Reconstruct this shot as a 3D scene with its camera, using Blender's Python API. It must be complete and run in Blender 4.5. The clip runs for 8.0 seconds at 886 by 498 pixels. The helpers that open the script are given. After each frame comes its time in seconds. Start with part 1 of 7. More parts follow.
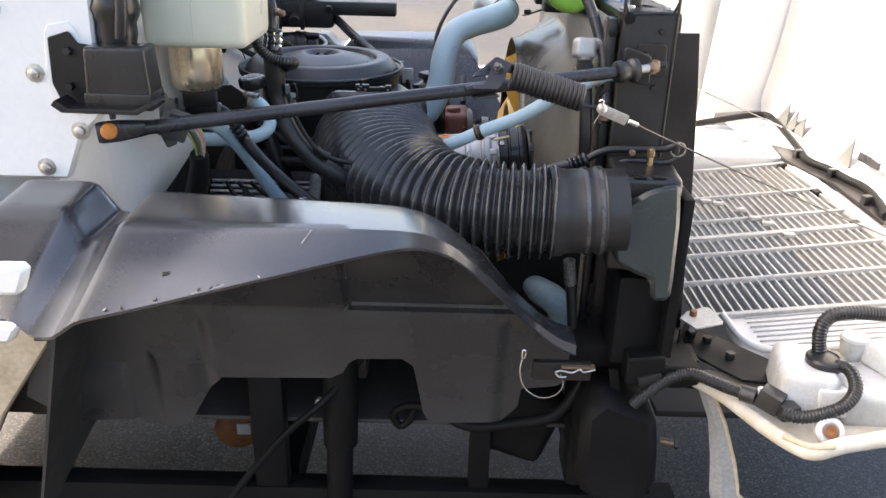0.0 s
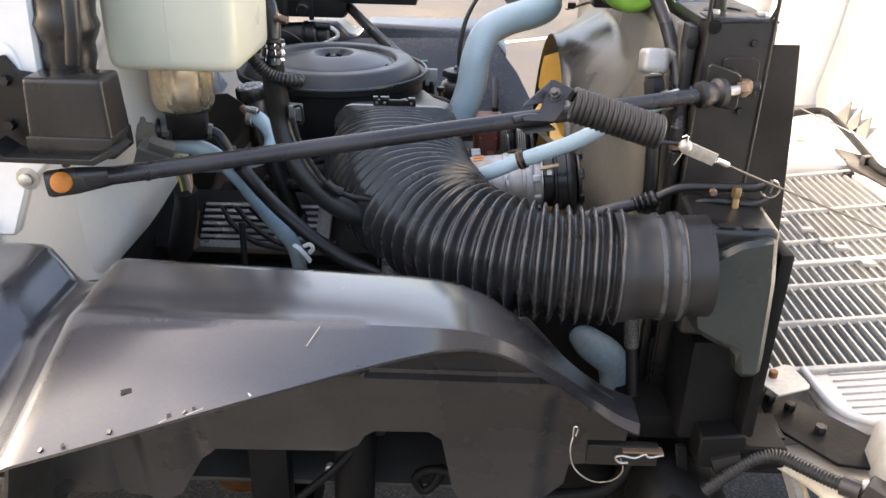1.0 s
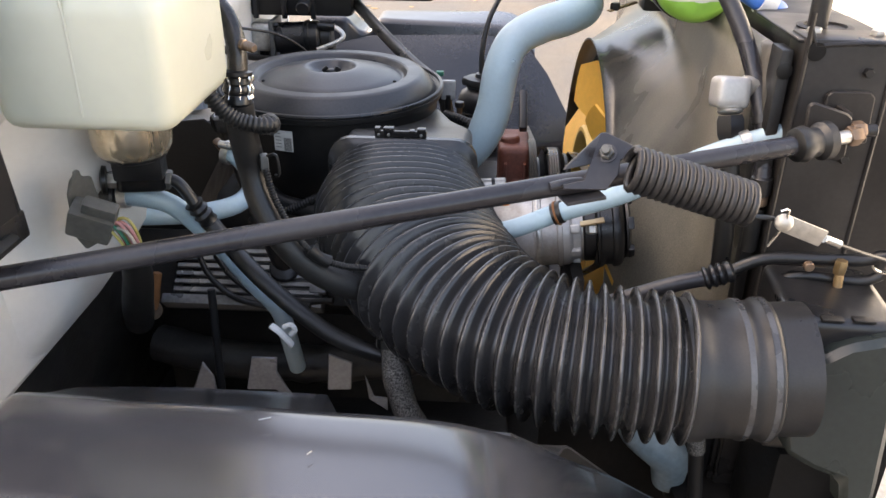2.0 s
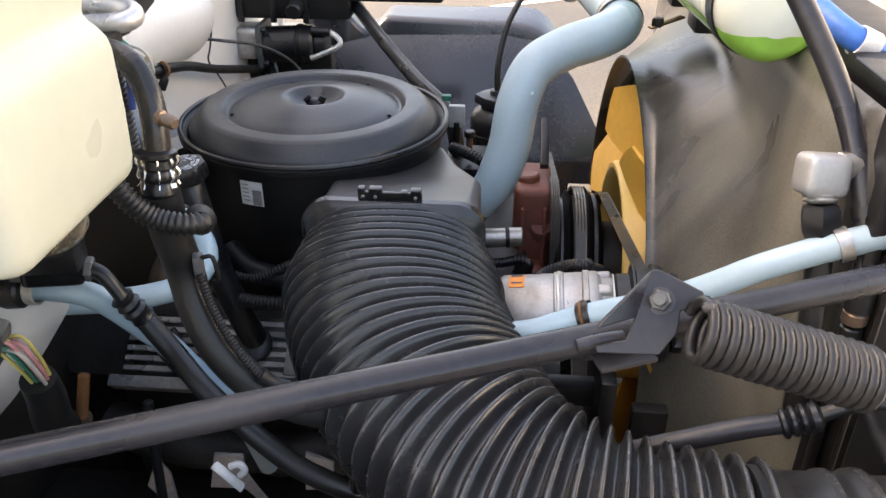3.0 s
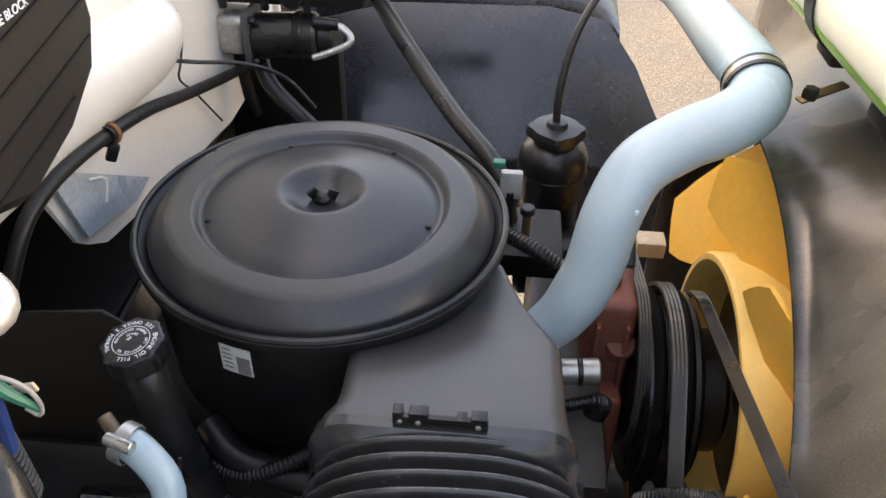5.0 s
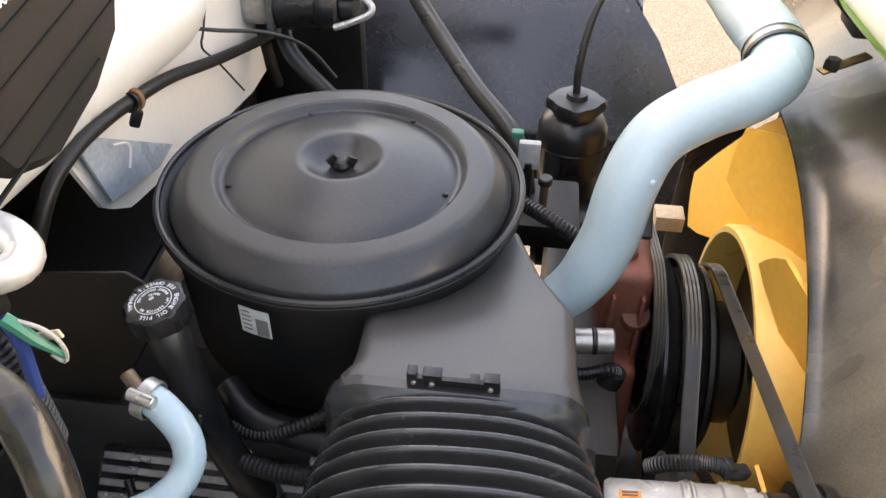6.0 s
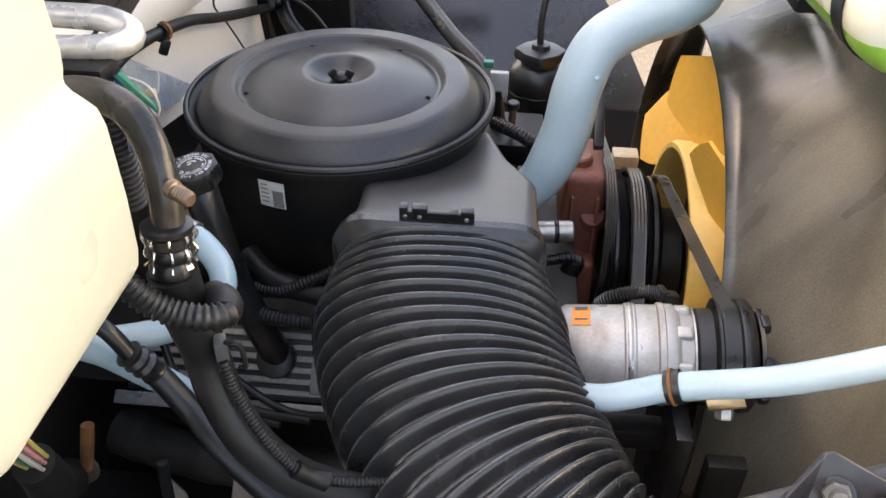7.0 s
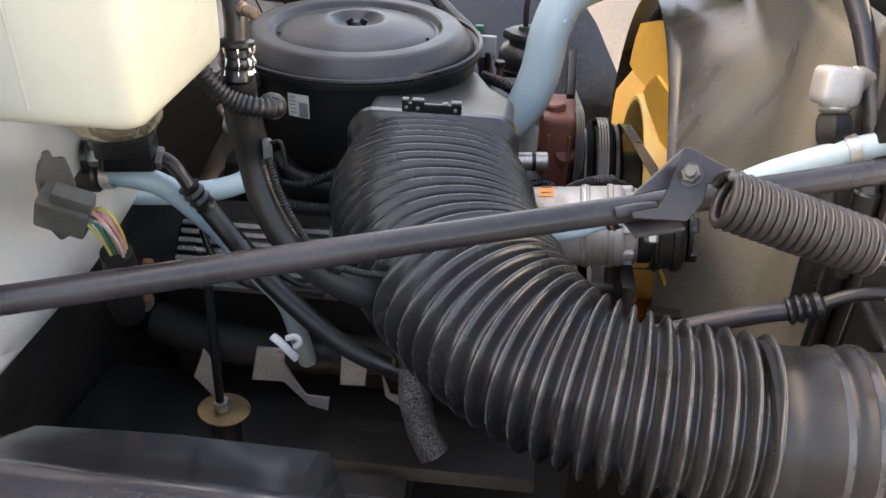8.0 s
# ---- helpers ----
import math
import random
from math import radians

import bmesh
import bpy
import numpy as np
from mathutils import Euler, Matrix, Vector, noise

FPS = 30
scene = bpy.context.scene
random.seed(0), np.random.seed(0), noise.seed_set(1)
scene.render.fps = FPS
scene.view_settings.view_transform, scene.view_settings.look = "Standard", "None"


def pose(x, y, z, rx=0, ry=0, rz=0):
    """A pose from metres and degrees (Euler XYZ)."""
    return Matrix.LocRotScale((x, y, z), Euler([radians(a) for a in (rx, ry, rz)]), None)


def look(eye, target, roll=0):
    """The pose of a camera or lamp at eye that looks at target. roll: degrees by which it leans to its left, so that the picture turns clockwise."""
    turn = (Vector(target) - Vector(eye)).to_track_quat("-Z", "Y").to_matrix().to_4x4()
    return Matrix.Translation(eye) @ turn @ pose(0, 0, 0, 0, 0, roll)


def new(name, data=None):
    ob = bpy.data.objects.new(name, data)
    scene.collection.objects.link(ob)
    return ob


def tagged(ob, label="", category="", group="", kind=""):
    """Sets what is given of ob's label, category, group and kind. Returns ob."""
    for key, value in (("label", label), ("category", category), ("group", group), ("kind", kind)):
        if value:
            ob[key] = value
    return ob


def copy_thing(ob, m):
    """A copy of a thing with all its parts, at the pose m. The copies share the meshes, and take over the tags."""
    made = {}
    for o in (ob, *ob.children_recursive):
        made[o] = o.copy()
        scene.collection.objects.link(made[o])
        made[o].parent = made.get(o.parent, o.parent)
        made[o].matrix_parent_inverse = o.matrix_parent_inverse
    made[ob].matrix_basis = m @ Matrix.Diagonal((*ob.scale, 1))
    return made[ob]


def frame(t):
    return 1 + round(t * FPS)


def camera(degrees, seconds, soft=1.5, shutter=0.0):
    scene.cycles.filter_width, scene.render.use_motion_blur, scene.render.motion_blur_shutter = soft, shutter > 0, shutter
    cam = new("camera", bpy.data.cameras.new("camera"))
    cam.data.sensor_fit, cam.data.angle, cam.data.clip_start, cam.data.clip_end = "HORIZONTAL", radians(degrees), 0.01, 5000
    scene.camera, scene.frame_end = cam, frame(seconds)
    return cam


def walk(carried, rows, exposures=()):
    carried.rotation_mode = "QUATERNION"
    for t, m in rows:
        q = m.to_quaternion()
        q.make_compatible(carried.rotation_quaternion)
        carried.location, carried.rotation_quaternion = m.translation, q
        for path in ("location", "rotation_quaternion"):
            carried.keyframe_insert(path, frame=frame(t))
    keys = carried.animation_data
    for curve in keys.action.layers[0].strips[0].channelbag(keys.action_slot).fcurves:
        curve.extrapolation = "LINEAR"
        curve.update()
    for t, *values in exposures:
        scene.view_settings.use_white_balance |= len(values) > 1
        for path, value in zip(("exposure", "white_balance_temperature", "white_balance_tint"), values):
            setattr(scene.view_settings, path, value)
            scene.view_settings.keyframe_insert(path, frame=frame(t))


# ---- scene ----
cam = camera(58.0, 8.0)
PATH = [
    (0, (0.032, -0.055, 1.765), (0.034, 1.778, 0.966), 1.5),
    (0.5, (0.019, 0.104, 1.767), (-0.011, 1.919, 0.928), 1.6),
    (1, (-0.014, 0.255, 1.782), (-0.037, 2.057, 0.916), 1.5),
    (1.5, (-0.02, 0.415, 1.785), (-0.058, 2.2, 0.883), 1.1),
    (2.8, (0.016, 0.803, 1.798), (-0.127, 2.551, 0.838), 0.3),
    (3, (0.006, 0.863, 1.808), (-0.132, 2.599, 0.824), 0.2),
    (3.5, (-0.035, 1.006, 1.827), (-0.16, 2.726, 0.814), -0.3),
    (4, (-0.078, 1.126, 1.853), (-0.173, 2.812, 0.781), 0.4),
    (4.5, (-0.103, 1.256, 1.89), (-0.188, 2.895, 0.748), 1.1),
    (4.7, (-0.108, 1.301, 1.905), (-0.199, 2.91, 0.721), 1.5),
    (5.8, (-0.095, 1.352, 1.906), (-0.26, 2.872, 0.617), 0.9),
    (6, (-0.099, 1.319, 1.903), (-0.258, 2.846, 0.622), 1.2),
    (6.5, (-0.094, 1.188, 1.877), (-0.247, 2.756, 0.644), 1.2),
    (7, (-0.072, 1.063, 1.862), (-0.196, 2.654, 0.657), 1.2),
    (7.5, (-0.043, 0.908, 1.83), (-0.162, 2.556, 0.702), 1.8),
    (8, (-0.026, 0.752, 1.786), (-0.168, 2.437, 0.719), 2.1),
]
EXPOSURES = [(0.0, 2.20, 7000, 13), (1.0, 2.43, 7600, 14), (1.5, 2.56, 7800, 15), (3.0, 2.55, 8000, 15), (3.5, 2.54, 8100, 15), (4.5, 2.50, 8300, 15), (6.0, 3.09, 8900, 15), (6.5, 3.03, 8800, 15), (7.0, 2.84, 8400, 15), (7.5, 2.63, 8100, 15), (8.0, 2.77, 8200, 15)]
walk(cam, [(t, look(eye, target, roll)) for t, eye, target, roll in PATH], EXPOSURES)

# ---------------------------------------------------------------- light
SUN_FROM = Vector((-0.80, 0.10, 0.68)).normalized()
world = bpy.data.worlds.new("sky")
scene.world = world
world.use_nodes = True
sky = world.node_tree.nodes.new("ShaderNodeTexSky")
sky.sky_type = "NISHITA"
sky.sun_disc = False
sky.sun_elevation = math.asin(SUN_FROM.z)
sky.sun_rotation = math.atan2(SUN_FROM.x, SUN_FROM.y)
sky.air_density, sky.dust_density, sky.ozone_density = 1.0, 5.0, 1.0
back = world.node_tree.nodes["Background"]
back.inputs["Strength"].default_value = 0.15
world.node_tree.links.new(sky.outputs["Color"], back.inputs["Color"])
sun_data = bpy.data.lights.new("sun", "SUN")
sun_data.energy, sun_data.angle, sun_data.color = 4.0, radians(3), (1.0, 0.94, 0.85)
sun = new("sun", sun_data)
sun.matrix_world = look(SUN_FROM * 20, (0, 0, 0))


# ---------------------------------------------------------------- materials
def material(name, color, rough=0.5, metal=0.0, dust=None, amount=0.4, grain=60.0, blot=6.0, bump=0.15, spec=0.5,
             rough_var=0.15, through_light=0.0, transmit=0.0, piece_var=0.0, coat=0.0, streak=None, turn=0.0, fine_var=0.14, sharp_blot=False):
    """A surface with fine grain, larger blotches of dust or wear, and a little relief."""
    m = bpy.data.materials.new(name)
    m.use_nodes = True
    nt = m.node_tree
    b = nt.nodes["Principled BSDF"]
    co = nt.nodes.new("ShaderNodeTexCoord")
    vec = co.outputs["Object"]
    if streak:
        mp = nt.nodes.new("ShaderNodeMapping")
        mp.inputs["Scale"].default_value = streak
        mp.inputs["Rotation"].default_value = (radians(turn), 0, 0)
        nt.links.new(vec, mp.inputs["Vector"])
        vec = mp.outputs["Vector"]
    n1 = nt.nodes.new("ShaderNodeTexNoise")
    n1.inputs["Scale"].default_value, n1.inputs["Detail"].default_value = blot, 5
    n2 = nt.nodes.new("ShaderNodeTexNoise")
    n2.inputs["Scale"].default_value, n2.inputs["Detail"].default_value = grain, 3
    nt.links.new(vec, n1.inputs["Vector"])
    nt.links.new(co.outputs["Object"], n2.inputs["Vector"])
    ramp = nt.nodes.new("ShaderNodeMapRange")
    ramp.inputs[1].default_value, ramp.inputs[2].default_value = (0.36, 0.62) if sharp_blot else (0.38, 0.72)
    ramp.inputs[3].default_value, ramp.inputs[4].default_value = 0.0, amount
    nt.links.new(n1.outputs["Fac"], ramp.inputs[0])
    mix = nt.nodes.new("ShaderNodeMixRGB")
    mix.inputs["Color1"].default_value = (*color, 1)
    d = dust or tuple(min(1, c * 1.6 + 0.02) for c in color)
    mix.inputs["Color2"].default_value = (*d, 1)
    nt.links.new(ramp.outputs[0], mix.inputs["Fac"])
    fine = nt.nodes.new("ShaderNodeMapRange")
    fine.inputs[1].default_value, fine.inputs[2].default_value = 0.3, 0.7
    fine.inputs[3].default_value, fine.inputs[4].default_value = 1 - fine_var, 1 + fine_var
    nt.links.new(n2.outputs["Fac"], fine.inputs[0])
    mul = nt.nodes.new("ShaderNodeMixRGB")
    mul.blend_type = "MULTIPLY"
    mul.inputs["Fac"].default_value = 1.0
    nt.links.new(mix.outputs["Color"], mul.inputs["Color1"])
    nt.links.new(fine.outputs[0], mul.inputs["Color2"])
    last = mul.outputs["Color"]
    if piece_var:
        info = nt.nodes.new("ShaderNodeObjectInfo")
        pv = nt.nodes.new("ShaderNodeMapRange")
        pv.inputs[3].default_value, pv.inputs[4].default_value = 1 - piece_var, 1 + piece_var
        nt.links.new(info.outputs["Random"], pv.inputs[0])
        m2 = nt.nodes.new("ShaderNodeMixRGB")
        m2.blend_type = "MULTIPLY"
        m2.inputs["Fac"].default_value = 1.0
        nt.links.new(last, m2.inputs["Color1"])
        nt.links.new(pv.outputs[0], m2.inputs["Color2"])
        last = m2.outputs["Color"]
    nt.links.new(last, b.inputs["Base Color"])
    rr = nt.nodes.new("ShaderNodeMapRange")
    rr.inputs[1].default_value, rr.inputs[2].default_value = 0.35, 0.7
    rr.inputs[3].default_value, rr.inputs[4].default_value = max(0.03, rough - rough_var), min(1, rough + rough_var)
    nt.links.new(n1.outputs["Fac"], rr.inputs[0])
    nt.links.new(rr.outputs[0], b.inputs["Roughness"])
    b.inputs["Metallic"].default_value = metal
    b.inputs["Specular IOR Level"].default_value = spec
    b.inputs["Coat Weight"].default_value = coat
    b.inputs["Coat Roughness"].default_value = 0.2
    b.inputs["Transmission Weight"].default_value = transmit
    if through_light:
        b.inputs["Subsurface Weight"].default_value = through_light
        b.inputs["Subsurface Radius"].default_value = (0.05, 0.05, 0.035)
        b.inputs["Subsurface Scale"].default_value = 0.4
    if bump:
        bp = nt.nodes.new("ShaderNodeBump")
        bp.inputs["Strength"].default_value, bp.inputs["Distance"].default_value = bump, 0.002
        add = nt.nodes.new("ShaderNodeMath")
        add.operation = "ADD"
        nt.links.new(n1.outputs["Fac"], add.inputs[0])
        nt.links.new(n2.outputs["Fac"], add.inputs[1])
        nt.links.new(add.outputs[0], bp.inputs["Height"])
        nt.links.new(bp.outputs["Normal"], b.inputs["Normal"])
    return m


def gravelly(m):
    """Adds single pale and dark stones to an asphalt material."""
    nt = m.node_tree
    b = nt.nodes["Principled BSDF"]
    was = b.inputs["Base Color"].links[0].from_socket
    co = nt.nodes.new("ShaderNodeTexCoord")
    cells = nt.nodes.new("ShaderNodeTexVoronoi")
    cells.inputs["Scale"].default_value = 170
    nt.links.new(co.outputs["Object"], cells.inputs["Vector"])
    tone = nt.nodes.new("ShaderNodeValToRGB")
    tone.color_ramp.elements[0].position, tone.color_ramp.elements[0].color = 0.0, (0.52, 0.52, 0.52, 1)
    tone.color_ramp.elements[1].position, tone.color_ramp.elements[1].color = 1.0, (2.3, 2.25, 2.15, 1)
    mid = tone.color_ramp.elements.new(0.70)
    mid.color = (1.05, 1.05, 1.05, 1)
    split = nt.nodes.new("ShaderNodeSeparateColor")
    nt.links.new(cells.outputs["Color"], split.inputs[0])
    nt.links.new(split.outputs[0], tone.inputs[0])
    mul = nt.nodes.new("ShaderNodeMixRGB")
    mul.blend_type = "MULTIPLY"
    mul.inputs["Fac"].default_value = 1.0
    nt.links.new(was, mul.inputs["Color1"])
    nt.links.new(tone.outputs["Color"], mul.inputs["Color2"])
    nt.links.new(mul.outputs["Color"], b.inputs["Base Color"])
    return m


M = {
    "asphalt": gravelly(material("asphalt", (0.036, 0.033, 0.030), 0.7, 0, (0.072, 0.063, 0.053), 0.6, 120, 0.9, 1.0, 0.5, fine_var=0.45)),
    "line": material("road_paint", (0.62, 0.6, 0.54), 0.8, 0, (0.3, 0.27, 0.22), 0.6, 90, 5, 0.4),
    "leaf": material("dry_leaf", (0.45, 0.3, 0.1), 0.8, 0, (0.25, 0.13, 0.04), 0.8, 60, 20, 0.2, piece_var=0.3),
    "shield": material("shield_plastic", (0.030, 0.032, 0.038), 0.19, 0, (0.060, 0.059, 0.061), 0.40, 240, 4, 0.012, 0.62, 0.05, coat=0.75, fine_var=0.06),
    "panel": material("panel_plastic", (0.028, 0.028, 0.029), 0.36, 0, (0.056, 0.054, 0.052), 0.7, 200, 7, 0.02, 0.45),
    "gloss_black": material("glossy_black_plastic", (0.0075, 0.0075, 0.008), 0.28, 0, (0.045, 0.043, 0.041), 0.28, 150, 10, 0.02, 0.38, 0.06, coat=0.15, streak=(1.6, 1.6, 0.35), sharp_blot=True),
    "under_black": material("underbody_black", (0.0062, 0.0063, 0.0066), 0.55, 0, (0.0125, 0.012, 0.0115), 0.5, 110, 9, 0.25, 0.14),
    "plate_black": material("brown_black_paint", (0.0165, 0.0148, 0.0142), 0.42, 0, (0.034, 0.030, 0.027), 0.5, 140, 7, 0.05, 0.35),
    "aged_white": material("aged_white_paint", (0.66, 0.64, 0.58), 0.45, 0, (0.44, 0.35, 0.21), 0.55, 120, 15, 0.1, sharp_blot=True, fine_var=0.08),
    "grime": material("greasy_iron", (0.034, 0.032, 0.030), 0.5, 0, (0.070, 0.064, 0.056), 0.5, 120, 11, 0.25, 0.4),
    "black": material("black_plastic", (0.010, 0.010, 0.011), 0.40, 0, (0.034, 0.032, 0.030), 0.4, 150, 9, 0.08, coat=0.08),
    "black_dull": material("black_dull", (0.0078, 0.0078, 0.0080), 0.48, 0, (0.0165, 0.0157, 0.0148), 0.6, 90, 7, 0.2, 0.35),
    "fuse": material("fuse_cover_plastic", (0.015, 0.0138, 0.0125), 0.48, 0, (0.025, 0.0225, 0.020), 0.6, 260, 5, 0.12, 0.4),
    "lid": material("lid_paint", (0.030, 0.030, 0.0315), 0.37, 0, (0.066, 0.063, 0.060), 0.35, 260, 7, 0.05, 0.5, 0.07),
    # base lightened for dust and for the sky mirrored on the snout top
    "snout_dust_sheen": material("dusty_sheen_snout_plastic", (0.046, 0.044, 0.043), 0.36, 0, (0.10, 0.094, 0.088), 0.55, 320, 6, 0.03, 0.55, 0.06, fine_var=0.08),
    "lid_ring": material("lid_dusty_paint", (0.032, 0.0315, 0.0315), 0.42, 0, (0.085, 0.08, 0.074), 0.5, 320, 9, 0.06, 0.5, fine_var=0.14),
    "hose": material("rubber_hose", (0.023, 0.023, 0.0238), 0.25, 0, (0.050, 0.049, 0.048), 0.5, 420, 22, 0.015, 0.6, 0.04),
    "cuff": material("matt_rubber_cuff", (0.018, 0.018, 0.0185), 0.42, 0, (0.040, 0.039, 0.038), 0.5, 300, 12, 0.03, 0.4),
    # paler rubber: chalky dust together with the highlight along rib tops
    "crest": material("dusty_highlit_rubber", (0.037, 0.0375, 0.039), 0.32, 0, (0.094, 0.096, 0.10), 0.6, 420, 34, 0.06, 0.6, sharp_blot=True, coat=0.15),
    "rubber": material("rubber", (0.0095, 0.0095, 0.0095), 0.42, 0, (0.031, 0.0295, 0.0275), 0.5, 160, 12, 0.12),
    "brown_pipe": material("dusty_brown_pipe", (0.018, 0.016, 0.0145), 0.34, 0, (0.13, 0.10, 0.07), 0.62, 160, 9, 0.1, streak=(1.6, 1.6, 0.5), sharp_blot=True),
    # shield plastic again, darkened and blued to imitate shade on the far side
    "far_shield_shade": material("shaded_shield_plastic", (0.0125, 0.0145, 0.021), 0.30, 0, (0.034, 0.036, 0.044), 0.5, 120, 3, 0.03, 0.5, coat=0.3),
    "milky_bright": material("bright_milky_plastic", (0.80, 0.82, 0.70), 0.35, 0, (0.74, 0.76, 0.62), 0.35, 60, 3, 0.01, 0.45, through_light=0.25, fine_var=0.015),
    "rod": material("rod_paint", (0.021, 0.020, 0.023), 0.34, 0, (0.064, 0.061, 0.062), 0.4, 140, 10, 0.08),
    "steel_black": material("black_steel", (0.008, 0.008, 0.0085), 0.4, 0, (0.028, 0.0265, 0.025), 0.45, 160, 6, 0.12),
    "green_black": material("faded_black_plastic", (0.018, 0.0235, 0.022), 0.40, 0, (0.036, 0.040, 0.036), 0.6, 130, 5, 0.05),
    "shroud": material("shroud_plastic", (0.040, 0.0385, 0.036), 0.36, 0, (0.33, 0.30, 0.235), 0.66, 420, 1.8, 0.05, 0.5, streak=(1.0, 2.4, 1.0), turn=-22, fine_var=0.20, sharp_blot=True),
    "yellow": material("fan_plastic", (0.86, 0.56, 0.15), 0.42, 0, (0.70, 0.46, 0.16), 0.3, 90, 6, 0.04, fine_var=0.04),
    "yellow_blade": material("fan_blade_plastic", (0.80, 0.44, 0.07), 0.45, 0, (0.66, 0.40, 0.11), 0.4, 90, 6, 0.04, fine_var=0.05),
    "blue": material("silicone_hose", (0.36, 0.51, 0.585), 0.36, 0, (0.47, 0.49, 0.46), 0.55, 160, 4, 0.03, fine_var=0.03),
    # darker version of the hose blue, with grey blotches
    "blue_dk": material("silicone_hose_dark", (0.15, 0.23, 0.28), 0.5, 0, (0.25, 0.25, 0.22), 0.5, 110, 11, 0.2),
    "white": material("white_paint", (0.795, 0.795, 0.775), 0.4, 0, (0.66, 0.64, 0.60), 0.25, 90, 2.2, 0.008, 0.5, 0.1, coat=0.2, fine_var=0.02),
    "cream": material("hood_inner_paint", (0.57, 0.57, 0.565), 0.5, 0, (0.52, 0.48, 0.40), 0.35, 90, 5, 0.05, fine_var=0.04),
    # colour of white paint in shadow, for the patch on the firewall
    "pad": material("blue_grey_shade", (0.38, 0.44, 0.50), 0.4, 0, (0.30, 0.34, 0.38), 0.5, 120, 5, 0.05),
    "tan_edge": material("stained_paint", (0.56, 0.47, 0.34), 0.6, 0, (0.36, 0.27, 0.16), 0.6, 90, 12, 0.15),
    "tank": material("milky_plastic", (0.59, 0.592, 0.475), 0.40, 0, (0.57, 0.57, 0.45), 0.35, 60, 2, 0.01, 0.45, through_light=0.25, fine_var=0.015),
    "coolant": material("green_coolant", (0.32, 0.66, 0.10), 0.25, 0, (0.36, 0.62, 0.10), 0.3, 20, 3, 0.0, through_light=0.2),
    "chrome": material("bright_metal", (0.72, 0.71, 0.68), 0.20, 1, (0.5, 0.46, 0.40), 0.35, 140, 9, 0.08),
    "zinc": material("zinc_plate", (0.50, 0.49, 0.46), 0.42, 0.8, (0.34, 0.28, 0.20), 0.5, 140, 14, 0.15),
    "alu_dirty": material("stained_cast_aluminium", (0.50, 0.49, 0.475), 0.42, 0.35, (0.27, 0.235, 0.19), 0.75, 260, 13, 0.08, fine_var=0.08, sharp_blot=True, streak=(1.8, 1.0, 0.7)),
    "alu": material("cast_aluminium", (0.46, 0.455, 0.44), 0.45, 0.4, (0.33, 0.30, 0.26), 0.55, 220, 8, 0.06, fine_var=0.05),
    "brass": material("brass", (0.36, 0.26, 0.14), 0.42, 0.9, (0.24, 0.15, 0.09), 0.5, 140, 14, 0.15),
    "rust": material("rusty_steel", (0.24, 0.10, 0.035), 0.75, 0.2, (0.10, 0.045, 0.02), 0.7, 160, 20, 0.4),
    "orange": material("orange_rusty_bolt", (0.55, 0.20, 0.03), 0.6, 0.1, (0.25, 0.09, 0.02), 0.5, 140, 25, 0.2),
    "red_iron": material("oxide_red_iron", (0.21, 0.066, 0.042), 0.6, 0, (0.13, 0.06, 0.045), 0.6, 150, 14, 0.35),
    "belt": material("drive_belt", (0.030, 0.030, 0.029), 0.38, 0, (0.085, 0.08, 0.07), 0.5, 150, 14, 0.2),
    "grille": material("grille_silver", (0.40, 0.40, 0.39), 0.42, 0.1, (0.28, 0.26, 0.22), 0.4, 120, 7, 0.08),
    "pale_steel": material("pale_bare_steel", (0.36, 0.37, 0.39), 0.42, 0.3, (0.22, 0.21, 0.20), 0.5, 160, 12, 0.08),
    "raw_alu": material("bare_aluminium", (0.72, 0.71, 0.69), 0.36, 0.6, (0.60, 0.50, 0.38), 0.4, 120, 12, 0.06),
    "braid": material("heat_sleeve", (0.016, 0.016, 0.016), 0.5, 0.3, (0.34, 0.335, 0.32), 0.75, 900, 420, 0.6),
    "conn": material("grey_plastic", (0.085, 0.088, 0.085), 0.5, 0, (0.14, 0.14, 0.125), 0.5, 120, 9, 0.1),
    "glass_dark": material("dark_glass", (0.012, 0.013, 0.014), 0.08, 0, (0.02, 0.02, 0.02), 0.2, 30, 2, 0.0, 0.5, 0.02),
    "old_brass": material("tarnished_brass", (0.26, 0.18, 0.125), 0.45, 0.7, (0.10, 0.07, 0.05), 0.6, 160, 20, 0.2),
    "brushed": material("brushed_steel", (0.78, 0.66, 0.49), 0.24, 0.75, (0.55, 0.40, 0.24), 0.6, 160, 5, 0.01, rough_var=0.06, streak=(8, 8, 1)),
    "spring_steel": material("spring_steel", (0.014, 0.0138, 0.0148), 0.36, 0, (0.036, 0.034, 0.033), 0.3, 160, 10, 0.08),
    "blue_bright": material("bright_blue_hose", (0.03, 0.16, 0.55), 0.4, 0, (0.2, 0.3, 0.5), 0.3, 90, 8, 0.1),
    "paper": material("paper_label", (0.62, 0.62, 0.60), 0.6, 0, (0.45, 0.44, 0.4), 0.4, 90, 30, 0.05),
    "ink": material("ink", (0.10, 0.10, 0.10), 0.6, bump=0),
    "print_white": material("white_print", (0.78, 0.80, 0.85), 0.6, bump=0),
    "sticker": material("orange_sticker", (0.82, 0.25, 0.02), 0.5, 0, (0.62, 0.20, 0.03), 0.4, 60, 20, 0.05),
    "pl_white": material("white_plastic", (0.58, 0.59, 0.58), 0.4, 0, (0.36, 0.34, 0.28), 0.55, 160, 13, 0.06, through_light=0.15, sharp_blot=True, fine_var=0.08),
